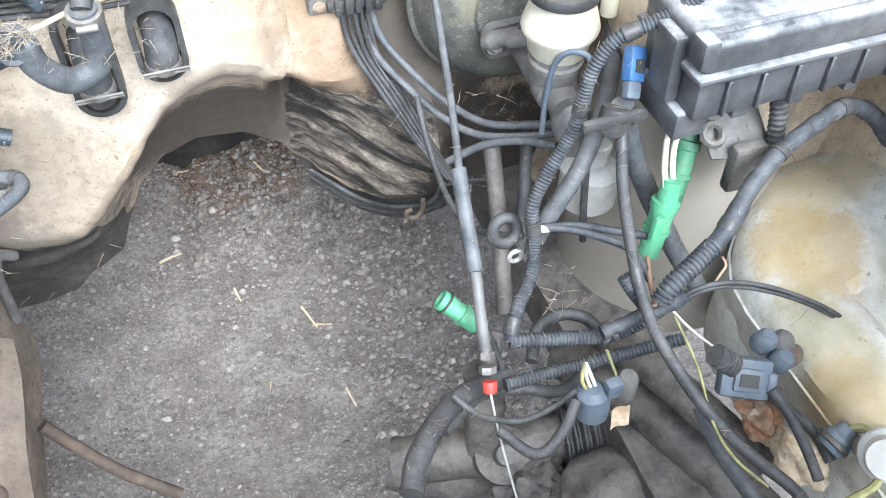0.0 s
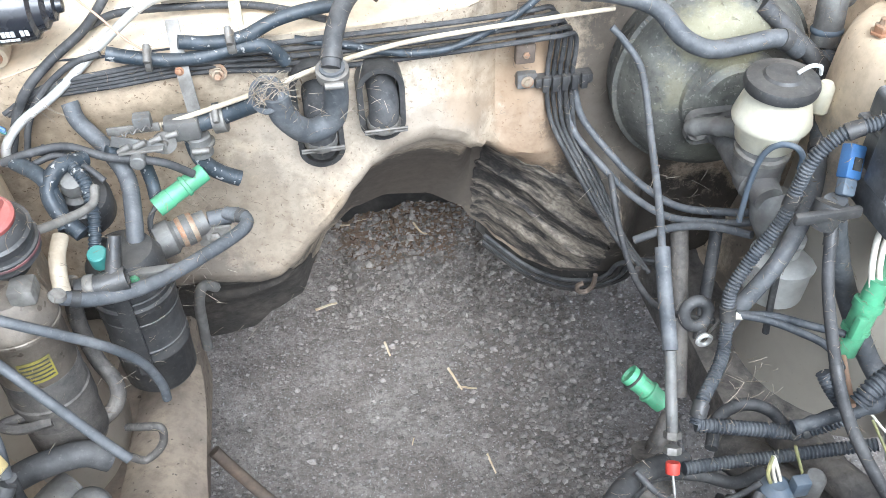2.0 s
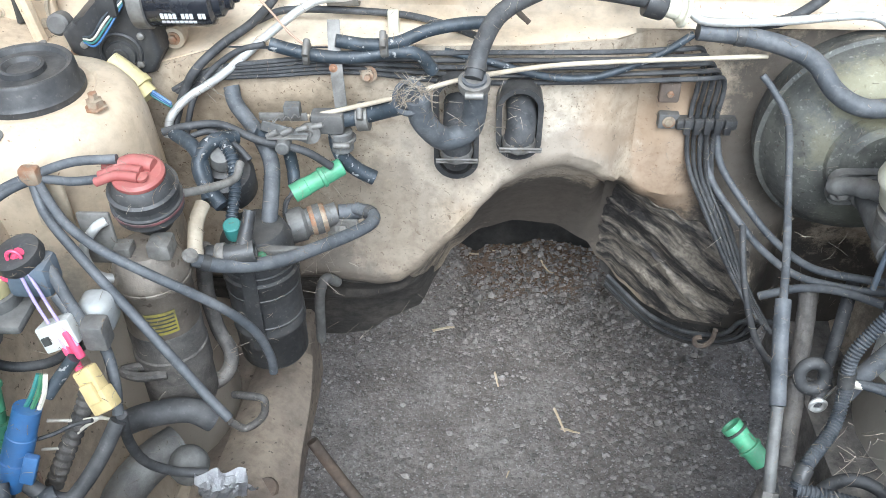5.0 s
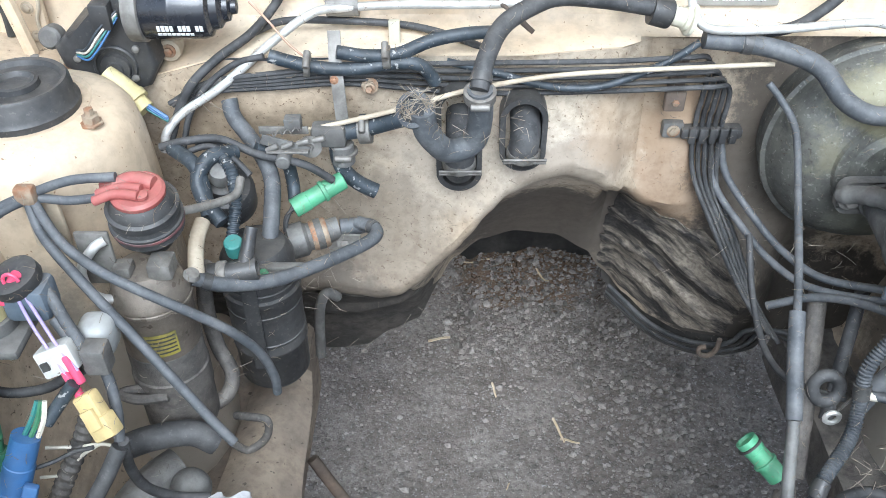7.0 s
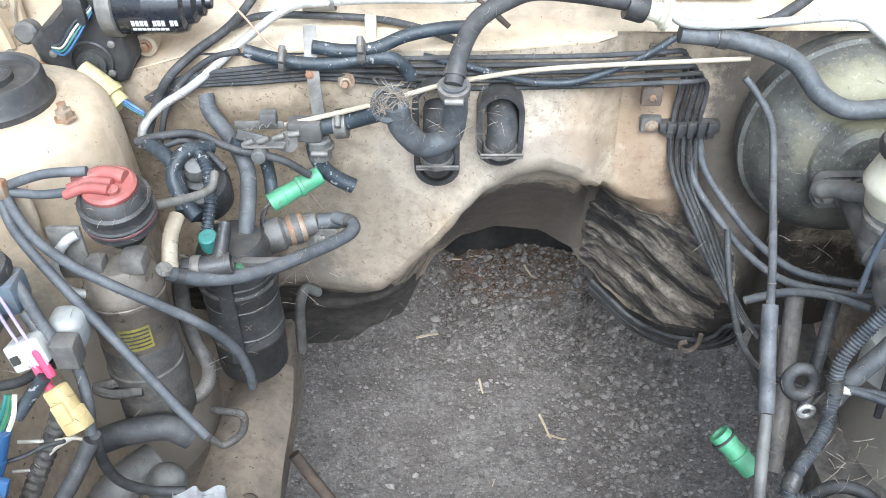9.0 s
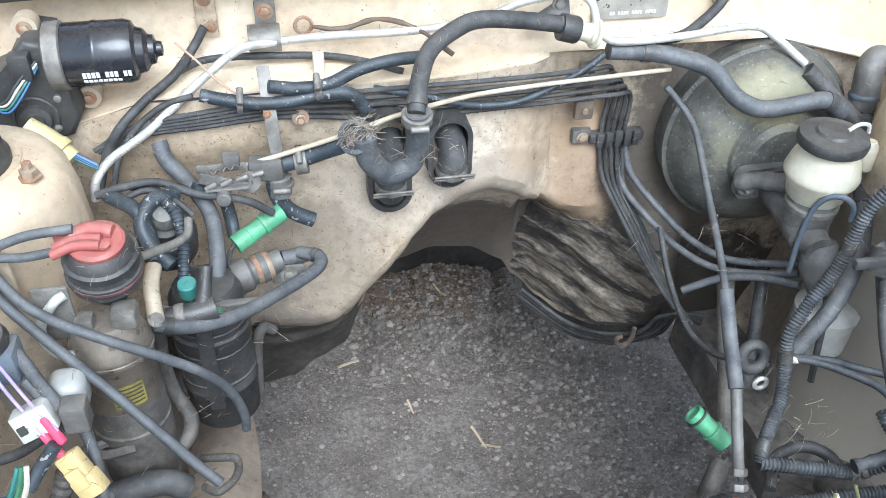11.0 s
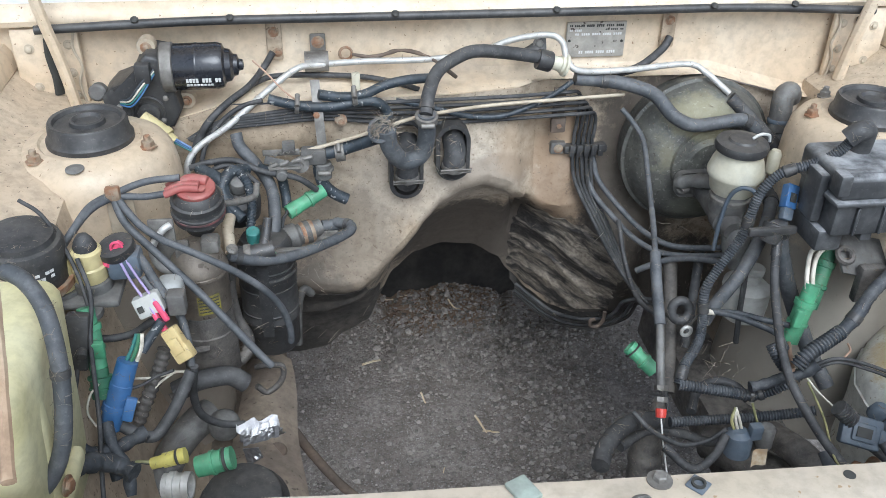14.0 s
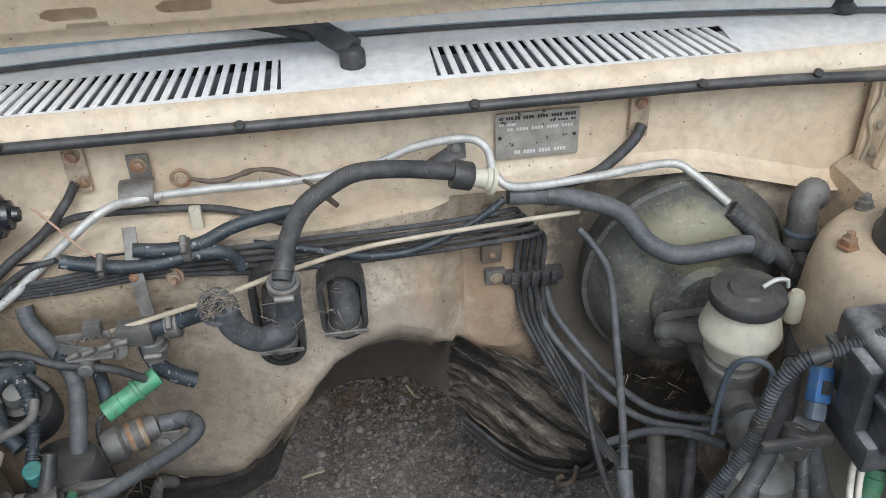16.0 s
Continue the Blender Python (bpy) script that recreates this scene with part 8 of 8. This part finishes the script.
def bonnet_lock():
    t = thing("bonnet_lock", "grimy bonnet lock with a hooked safety lever", "lock", (-0.05, -0.16, 0.78))
    for i, (x0, x1, z0, z1) in enumerate(((-0.118, 0.032, 0.730, 0.800), (-0.146, -0.110, 0.780, 0.818), (-0.090, -0.052, 0.790, 0.832), (-0.034, -0.008, 0.790, 0.833), (0.010, 0.032, 0.790, 0.826), (-0.112, -0.088, 0.785, 0.806))):
        part("plate", box(x0, x1, -0.158 - 0.0023 * i, -0.1535 - 0.0006 * i, z0, z1, 0.0015, 2), M_GREASE, t)
    bolt((-0.133, -0.158, 0.806), (0, -1, 0.25), 0.0058, 0.009, t, "bright flanged bolt", M_STEEL)
    part("cam", box(-0.085, -0.050, -0.152, -0.140, 0.826, 0.835, 0.003), M_CAST, t)
    part("pin", rod((-0.050, -0.150, 0.818), (-0.036, -0.150, 0.818), 0.007), M_RUST, t)
    lever = part("lever", tube([(-0.020, -0.166, 0.772), (-0.017, -0.165, 0.80), (-0.016, -0.160, 0.830), (-0.016, -0.155, 0.854), (-0.008, -0.152, 0.856), (0.000, -0.150, 0.846)], 0.0065, 10, 6, flat=0.45), M_CAST, t, "grey hooked safety lever")
    part("handle", tube([(-0.012, -0.170, 0.797), (0.006, -0.174, 0.806), (0.020, -0.180, 0.816), (0.032, -0.182, 0.820)], 0.0065, 8, flat=0.6), M_CAST, t)
    part("paddle", box(-0.013, 0.013, -0.022, 0.022, -0.004, 0.004, 0.003, m=Matrix.Translation((0.038, -0.190, 0.815)) @ pose(0, 0, 0, 30, 12, 10)), M_CAST, t, "flat grey pull paddle")
    part("knob", box(-0.042, -0.010, -0.192, -0.174, 0.796, 0.808, 0.005, 3), M_WHITE, t, "cream plastic stop")


bonnet_lock()
_t = thing("panel_bracket", "bent bracket bolted to the cross panel end", "bracket", (0.25, -0.11, 0.83))
part("arm", sheet(lambda u, k: (0.240 + 0.014 * u + 0.002 * k, [-0.118, -0.134, -0.147, -0.152, -0.154][k], [0.834, 0.834, 0.833, 0.824, 0.810][k]), line(0, 1, 3), [0, 1, 2, 3, 4], 0.002), M_CAST, _t)
part("foot", box(0.236, 0.268, -0.162, -0.152, 0.806, 0.816, 0.003), M_CAST, _t)
bolt((0.248, -0.128, 0.835), (0, 0, 1), 0.006, 0.006, _t)
# grille and lamp area in front of the panel


def grille():
    t = thing("grille", "dark plastic grille behind a pale lip", "grille", (0, -0.24, 0.7))
    part("top_rail", sheet(lambda x, k: (x, [-0.166, -0.185, -0.196, -0.200][k] - 0.042 * x + (1.6 if x > 0 else 0.2) * max(0, abs(x) - 0.2) ** 2, [0.792, 0.802, 0.802, 0.796][k]), line(-0.6, 0.6, 40), [0, 1, 2, 3], 0.003), M_GRILLE, t)
    part("lip", sheet(lambda x, k: (x, [-0.200, -0.208, -0.210][k] - 0.042 * x + (1.6 if x > 0 else 0.2) * max(0, abs(x) - 0.2) ** 2, [0.803, 0.804, 0.798][k]), line(0.05, 0.6, 24), [0, 1, 2], 0.003), M_GREYWHITE, t, "pale worn lip")
    bm = box(-0.6, 0.6, -0.245, -0.235, 0.58, 0.785, 0.004)
    part("panel", bm, M_GRILLE, t)
    data = None
    for k in range(60):
        x = 0.055 + 0.009 * k
        if data is None:
            data = mesh_of("fin", box(-0.0018, 0.0018, -0.024, 0.0, -0.012, 0.012, 0.0008, 1), M_GRILLE)
        ob = new("fin", data)
        ob.parent = t
        ob.matrix_parent_inverse = t.matrix_basis.inverted()
        ob.matrix_basis = pose(x, -0.212 - 0.042 * x + (1.6 if x > 0 else 0.2) * max(0, abs(x) - 0.2) ** 2, 0.786)
    part("side_panel", sheet(lambda x, v: (x, -0.225 - 0.03 * v, 0.785 - 0.02 * v), line(-0.58, -0.09, 14), line(0, 1, 3), 0.003), M_BLUEGREY, t, "grey plastic shroud")
    h = thing("horn", "dark round horn in the shadow behind the grille", "horn", (-0.16, -0.2, 0.74))
    part("dish", lathe([(0.04, 0), (0.042, 0.004), (0.036, 0.012), (0.012, 0.018), (0.010, 0.03)], (-0.235, -0.200, 0.735), (0, -0.3, 1), 26), M_CAST, h)
    part("bracket", tube([(-0.33, -0.17, 0.76), (-0.28, -0.19, 0.772), (-0.21, -0.19, 0.768), (-0.16, -0.18, 0.752)], 0.010, 8, flat=0.5), M_GRILLE, h)
    structure("under_tray", box(-0.6, 0.6, -0.42, -0.16, 0.40, 0.42), M_BLACK, "dark sheet metal tray under the grille", "tray")
    structure("radiator_support_lower", box(-0.6, 0.6, -0.16, -0.12, 0.22, 0.34, 0.01), M_RAIL, "brown lower cross rail of the radiator opening", "cross rail")


grille()

hose("prop_stick", [(-0.470, -0.095, 0.872), (-0.479, -0.055, 0.891), (-0.483, -0.010, 0.949), (-0.485, 0.020, 0.995), (-0.487, 0.060, 1.044), (-0.480, 0.110, 1.111), (-0.480, 0.150, 1.166), (-0.461, 0.264, 1.404), (-0.442, 0.378, 1.643)], 0.0075, M_STICK, "crooked brown wooden stick propping up the bonnet", "stick", sides=9, wobble=0.12)

# ---- ground litter ----


def litter():
    random.seed(3)
    bm_v, bm_f = [], []

    def pebble(x, y, r, flat):
        n0 = len(bm_v)
        z = ground_z(x, y) + r * 0.25
        a0 = random.uniform(0, 6.28)
        jit = [random.uniform(0.7, 1.2) for _ in range(8)]
        ring = [(math.cos(a0 + k * 1.257) * jit[k], math.sin(a0 + k * 1.257) * jit[k]) for k in range(5)]
        bm_v.append((x + r * 0.2 * jit[5], y, z + r * flat * jit[6]))
        for c, s in ring:
            bm_v.append((x + r * c, y + r * s * 0.85, z + r * flat * 0.25 * jit[7]))
        for c, s in ring:
            bm_v.append((x + r * c * 0.9, y + r * s * 0.8, z - r * 0.6))
        for k in range(5):
            j = (k + 1) % 5
            bm_f.append((n0, n0 + 1 + k, n0 + 1 + j))
            bm_f.append((n0 + 1 + k, n0 + 6 + k, n0 + 6 + j, n0 + 1 + j))
    for i in range(30000):
        x, y = random.uniform(-0.55, 0.6), random.uniform(0.15, 1.35)
        if random.random() > 0.55 + 0.6 * noise.noise((x * 4, y * 4, 9)) + 0.3 * (x > 0.15):
            continue
        pebble(x, y, 0.0009 + 0.0040 * random.random() ** 5, random.uniform(0.5, 0.9))
    for i in range(900):
        x, y = random.uniform(-0.45, 0.5), random.uniform(0.25, 1.3)
        pebble(x, y, 0.0025 + 0.005 * random.random() ** 2, random.uniform(0.15, 0.45))
    for i in range(320):
        pebble(random.uniform(-0.5, 0.6), random.uniform(0.2, 1.35), random.uniform(0.0035, 0.0085), random.uniform(0.6, 1.0))
    for i in range(160):
        pebble(random.uniform(-0.15, 0.22), random.uniform(1.0, 1.28), 0.002 + 0.009 * random.random() ** 2, random.uniform(0.6, 1.1))
    for i in range(1300):
        pebble(random.gauss(0.25, 0.07), random.uniform(0.45, 1.15), 0.0025 + 0.0065 * random.random() ** 2, random.uniform(0.6, 1.0))
    for i in range(5000):
        pebble(random.gauss(0.06, 0.12), random.uniform(0.98, 1.34), 0.0012 + 0.005 * random.random() ** 4, random.uniform(0.5, 1.0))
    me = bpy.data.meshes.new("gravel")
    me.from_pydata(bm_v, [], bm_f)
    me.materials.append(M_STONE)
    tagged(new("gravel", me), "loose pale gravel scattered on the earth", "gravel", "", "stuff")
    cv, cf = [], []
    for i in range(520):
        x, y = random.gauss(0.03, 0.13), random.triangular(1.12, 1.36, 1.34)
        a, l, w = random.uniform(0, 6.28), random.uniform(0.002, 0.009), random.uniform(0.0008, 0.0028)
        c, q = math.cos(a), math.sin(a)
        z, n0, tip = ground_z(x, y) + 0.0015, len(cv), random.uniform(-0.002, 0.004)
        for du, dv, dz in ((-l, -w, 0), (l, -w * 0.5, tip), (l, w * 0.5, tip), (-l, w, 0), (0, 0, 0.0016 + tip / 2)):
            cv.append((x + du * c - dv * q, y + du * q + dv * c, z + dz))
        for a0, b0 in ((0, 1), (1, 2), (2, 3), (3, 0)):
            cf.append((n0 + a0, n0 + b0, n0 + 4))
    mc = bpy.data.meshes.new("leaf_litter")
    mc.from_pydata(cv, [], cf)
    mc.materials.append(M_CHIP)
    tagged(new("leaf_litter", mc), "brown leaf litter and bark chips on the earth", "leaf litter", "", "stuff")
    spots = [((0.068, 0.845), (0.085, 0.790), 0.0030), ((0.078, 0.800), (0.112, 0.787), 0.0022), ((-0.043, 0.930), (-0.036, 0.895), 0.0030), ((-0.17, 1.045), (-0.125, 1.055), 0.0028),
             ((-0.10, 1.275), (-0.02, 1.265), 0.0018), ((0.06, 1.22), (0.085, 1.19), 0.003), ((0.10, 0.64), (0.107, 0.60), 0.0025), ((-0.02, 0.70), (-0.025, 0.685), 0.002)]
    for (x0, y0), (x1, y1), r in spots:
        q = [(x0 + (x1 - x0) * k / 3, y0 + (y1 - y0) * k / 3, ground_z(x0 + (x1 - x0) * k / 3, y0 + (y1 - y0) * k / 3) + r * 1.3 + 0.001 * (k % 2)) for k in range(4)]
        solid("straw", tube(q, (r, r * 0.7), 6, 3, flat=0.5), M_STRAW, "dry pale straw lying on the earth", "straw", "straws on the ground")


litter()


def debris():
    """Dry grass fibres caught on hoses and ledges."""
    random.seed(21)
    bm = bmesh.new()
    spots = [((-0.085, 0.50, 0.835), 0.02, 26), ((-0.075, 0.575, 0.80), 0.018, 16), ((-0.36, 0.545, 0.84), 0.008, 8), ((-0.235, 0.52, 0.70), 0.02, 14), ((-0.255, 0.475, 0.66), 0.02, 18), ((-0.345, 0.36, 0.64), 0.02, 14),
             ((-0.36, 0.375, 0.775), 0.012, 10), ((0.285, 0.27, 0.605), 0.016, 30), ((0.28, 0.30, 0.60), 0.02, 12), ((0.255, 0.60, 0.62), 0.03, 16), ((0.20, 0.66, 0.47), 0.03, 16), ((-0.22, 0.57, 0.50), 0.03, 14), ((0.31, 0.52, 0.66), 0.02, 14), ((-0.44, 0.26, 0.73), 0.03, 16), ((0.40, 0.16, 0.58), 0.03, 20)]
    for c, r, n in spots:
        for k in range(n * 2 // 3):
            p = Vector(c) + Vector((random.gauss(0, 1), random.gauss(0, 0.4), random.gauss(0, 1))) * r
            d = Vector((random.uniform(-1, 1), random.uniform(-0.6, 0.4), random.uniform(-1, 1))).normalized() * random.uniform(0.004, 0.014)
            tube([p - d, p + Vector((0, -0.002, 0.002)), p + d], 0.0003, 3, 2, bm=bm)
    tagged(part("dry_fibres", bm, M_FIBRE), "dry grass fibres caught on hoses and metal", "grass", "", "stuff")


debris()


# ---- more of the cluster behind the red valve ----
_t = thing("vacuum_motor", "black round vacuum motor among the hoses", "motor", (-0.345, 0.50, 0.74))
part("drum", lathe([(0.028, 0), (0.030, 0.004), (0.030, 0.030), (0.026, 0.036), (0.018, 0.038), (0.017, 0.048), (0.008, 0.050)], (-0.350, 0.500, 0.750), (0.1, -0.45, 1), 26), M_PLASTIC, _t)
part("nose", lathe([(0.012, 0), (0.013, 0.004), (0.010, 0.014), (0.004, 0.016)], (-0.345, 0.479, 0.798), (0.1, -0.45, 1), 18), M_CAST, _t)
_t = thing("cream_connector", "cream rubber boot with blue wires beside the strut tower", "connector", (-0.44, 0.55, 0.85))
part("boot", tube([(-0.470, 0.565, 0.868), (-0.456, 0.560, 0.856), (-0.446, 0.555, 0.846)], (0.009, 0.0135), 14), M_PALEYELLOW, _t)
part("mouth", tube([(-0.446, 0.555, 0.846), (-0.440, 0.552, 0.841)], 0.0145, 16, hollow=True), M_PALEYELLOW, _t)
for _k in range(3):
    part("wire", tube([(-0.441, 0.552, 0.843 + 0.003 * _k), (-0.425, 0.545, 0.834 + 0.003 * _k), (-0.408, 0.54, 0.826 + 0.002 * _k)], 0.0018, 6), M_BLUE if _k else M_TEAL, _t)
hose("thin_brown_wire", [(-0.318, 0.585, 0.935), (-0.300, 0.575, 0.920), (-0.278, 0.565, 0.897), (-0.255, 0.560, 0.880)], 0.0016, M_COPPER, "thin brown wire from the wiper motor", "wire")


# ---- grimy lumps beside the tank ----


def lump(name, at, r, mat_, label, category, rough, squash=(1, 1, 1), seed=0):
    bm = bmesh.new()
    bmesh.ops.create_icosphere(bm, subdivisions=4, radius=r)
    for v in bm.verts:
        d = v.co.normalized()
        v.co *= 1 + rough * noise.noise(d * 1.6 + Vector((seed, 0, 0))) + 0.35 * rough * noise.noise(d * 5 + Vector((0, seed, 0)))
        v.co = Vector((v.co.x * squash[0], v.co.y * squash[1], v.co.z * squash[2])) + Vector(at)
    return solid(name, bm, mat_, label, category)


lump("rusty_lug", (0.425, 0.108, 0.545), 0.021, M_BOLT, "rusty red steel lug beside the fluid tank", "lug", 0.5, (1, 1.1, 0.8), 3)
lump("dried_sealant", (0.436, 0.060, 0.545), 0.026, M_PALECRUST, "pale crusted sealant against the tank foot", "sealant", 0.45, (0.8, 1.2, 0.7), 5)
lump("mount_casting", (0.245, 0.205, 0.345), 0.040, M_GREASE, "greasy engine mount casting with caked earth", "casting", 0.6, (1.1, 0.9, 0.8), 8)
hose("tank_lead", [(0.408, 0.150, 0.585), (0.425, 0.120, 0.580), (0.440, 0.090, 0.575), (0.450, 0.065, 0.570), (0.452, 0.040, 0.560)], 0.007, M_RUBBER, "black lead dropping beside the tank foot", "wire")
_t = thing("sender_plug", "dusty blue grey sender plug near the tank neck", "connector", (0.452, 0.045, 0.575))
part("body", lathe([(0.012, 0), (0.014, 0.003), (0.014, 0.016), (0.010, 0.020), (0.009, 0.028)], (0.447, 0.047, 0.575), (0.8, 0.2, 0.5), 18), M_BLUEGREY, _t)
part("collar", lathe([(0.015, 0), (0.0165, 0.001), (0.0165, 0.005), (0.015, 0.006)], (0.451, 0.048, 0.5775), (0.8, 0.2, 0.5), 18), M_PLASTIC, _t)
part("lead", tube([(0.470, 0.052, 0.590), (0.482, 0.045, 0.592), (0.484, 0.020, 0.586), (0.462, 0.000, 0.582), (0.430, -0.005, 0.580)], 0.004, 8), M_YGREEN, _t)

# ---- dry chaff settled over hoses and castings ----


def chaff():
    """Short dry fibres lying on whatever faces up or forward in the bay."""
    random.seed(77)
    kinds = ("hose", "loom", "cable", "canister", "valve", "servo", "pipe", "casting", "steering", "cross_member", "firewall", "receiver", "heater", "bracket", "switch", "clip", "conduit", "grommet", "connector", "arm", "flange")
    faces, weights = [], []
    for ob in list(bpy.data.objects):
        if ob.type != "MESH" or ob.name.startswith("cowl"):
            continue
        root = ob
        while root.parent is not None:
            root = root.parent
        if not any(k in root.name for k in kinds) or "fibre" in ob.name or "grass" in ob.name:
            continue
        m = ob.matrix_world if ob.parent is None else Matrix.Identity(4)
        for p in ob.data.polygons:
            c = m @ p.center
            if p.area < 1e-7 or not (-0.1 < c.y < 0.70 and c.z > 0.28):
                continue
            up = p.normal.z - 0.35 * p.normal.y
            if up < 0.25:
                continue
            faces.append((c.copy(), p.normal.copy()))
            weights.append(min(p.area, 6e-5) * (0.3 if root.name == "firewall" else 1.0))
    bm = bmesh.new()
    for c, nrm in random.choices(faces, weights, k=4500):
        d = nrm.orthogonal().normalized()
        e = nrm.cross(d)
        a = random.uniform(0, 6.28)
        w = d * math.cos(a) + e * math.sin(a)
        h = w.cross(nrm)
        l = random.uniform(0.001, 0.0055)
        p = c + nrm * 0.0006
        tube([p - w * l, p + h * random.uniform(-0.3, 0.3) * l + nrm * 0.0008, p + w * l + nrm * random.uniform(0, 0.003)], random.uniform(0.00012, 0.00028), 3, 2, bm=bm)
    tagged(part("chaff", bm, M_CHAFF), "dry pale chaff and dust fibres on greasy parts", "chaff", "", "stuff")


chaff()


# ---- hinge pillars at the bulkhead corners ----


def hinge_pillar(side):
    t = thing("hinge_pillar", "tan stamped hinge pillar with a painted dark slot and bolts", "bracket", (side * 0.60, 0.63, 0.86), "hinge pillars")
    part("plate", box(min(side * 0.552, side * 0.640), max(side * 0.552, side * 0.640), 0.640, 0.650, 0.855, 0.968, 0.004), M_PAINT, t)
    # Black strip laid on the plate paints the dark of the slot.
    slot = [(side * 0.590, 0.638, 0.955), (side * 0.592, 0.638, 0.93), (side * 0.589, 0.638, 0.90), (side * 0.590, 0.638, 0.875)]
    part("slot", tube(slot, 0.0075, 10, 6, flat=0.6), M_DARK, t, "black strip painting the hinge arm slot")
    for k, (x, z) in enumerate(((0.566, 0.945), (0.568, 0.905), (0.566, 0.872), (0.618, 0.94), (0.616, 0.885))):
        bolt((side * x, 0.640, z), (0, -1, 0.1), 0.0045, 0.004, t, material=M_CREAM_PIPE)
    part("seam", tube([(side * 0.556, 0.638, 0.965), (side * 0.560, 0.637, 0.94), (side * 0.553, 0.637, 0.915), (side * 0.560, 0.637, 0.89), (side * 0.556, 0.637, 0.86)], 0.0022, 6, 6), M_CREAM_PIPE, t)


hinge_pillar(-1)
hinge_pillar(1)
solid("paper_tag", sheet(lambda u, v: (0.287 + 0.018 * u - 0.004 * v, 0.158 - 0.010 * v + 0.002 * math.sin(u * 5), 0.558 - 0.018 * v + 0.004 * u), line(0, 1, 5), line(0, 1, 5), 0.0006), M_PALECRUST, "torn brown paper tag behind the sensor plug", "tag")
hose("relay_wire", [(-0.498, 0.255, 0.842), (-0.487, 0.235, 0.805), (-0.489, 0.205, 0.765), (-0.484, 0.160, 0.700), (-0.482, 0.120, 0.655), (-0.478, 0.080, 0.615)], 0.0034, M_RUBBER, "thin black wire hanging beside the connectors", "wire")
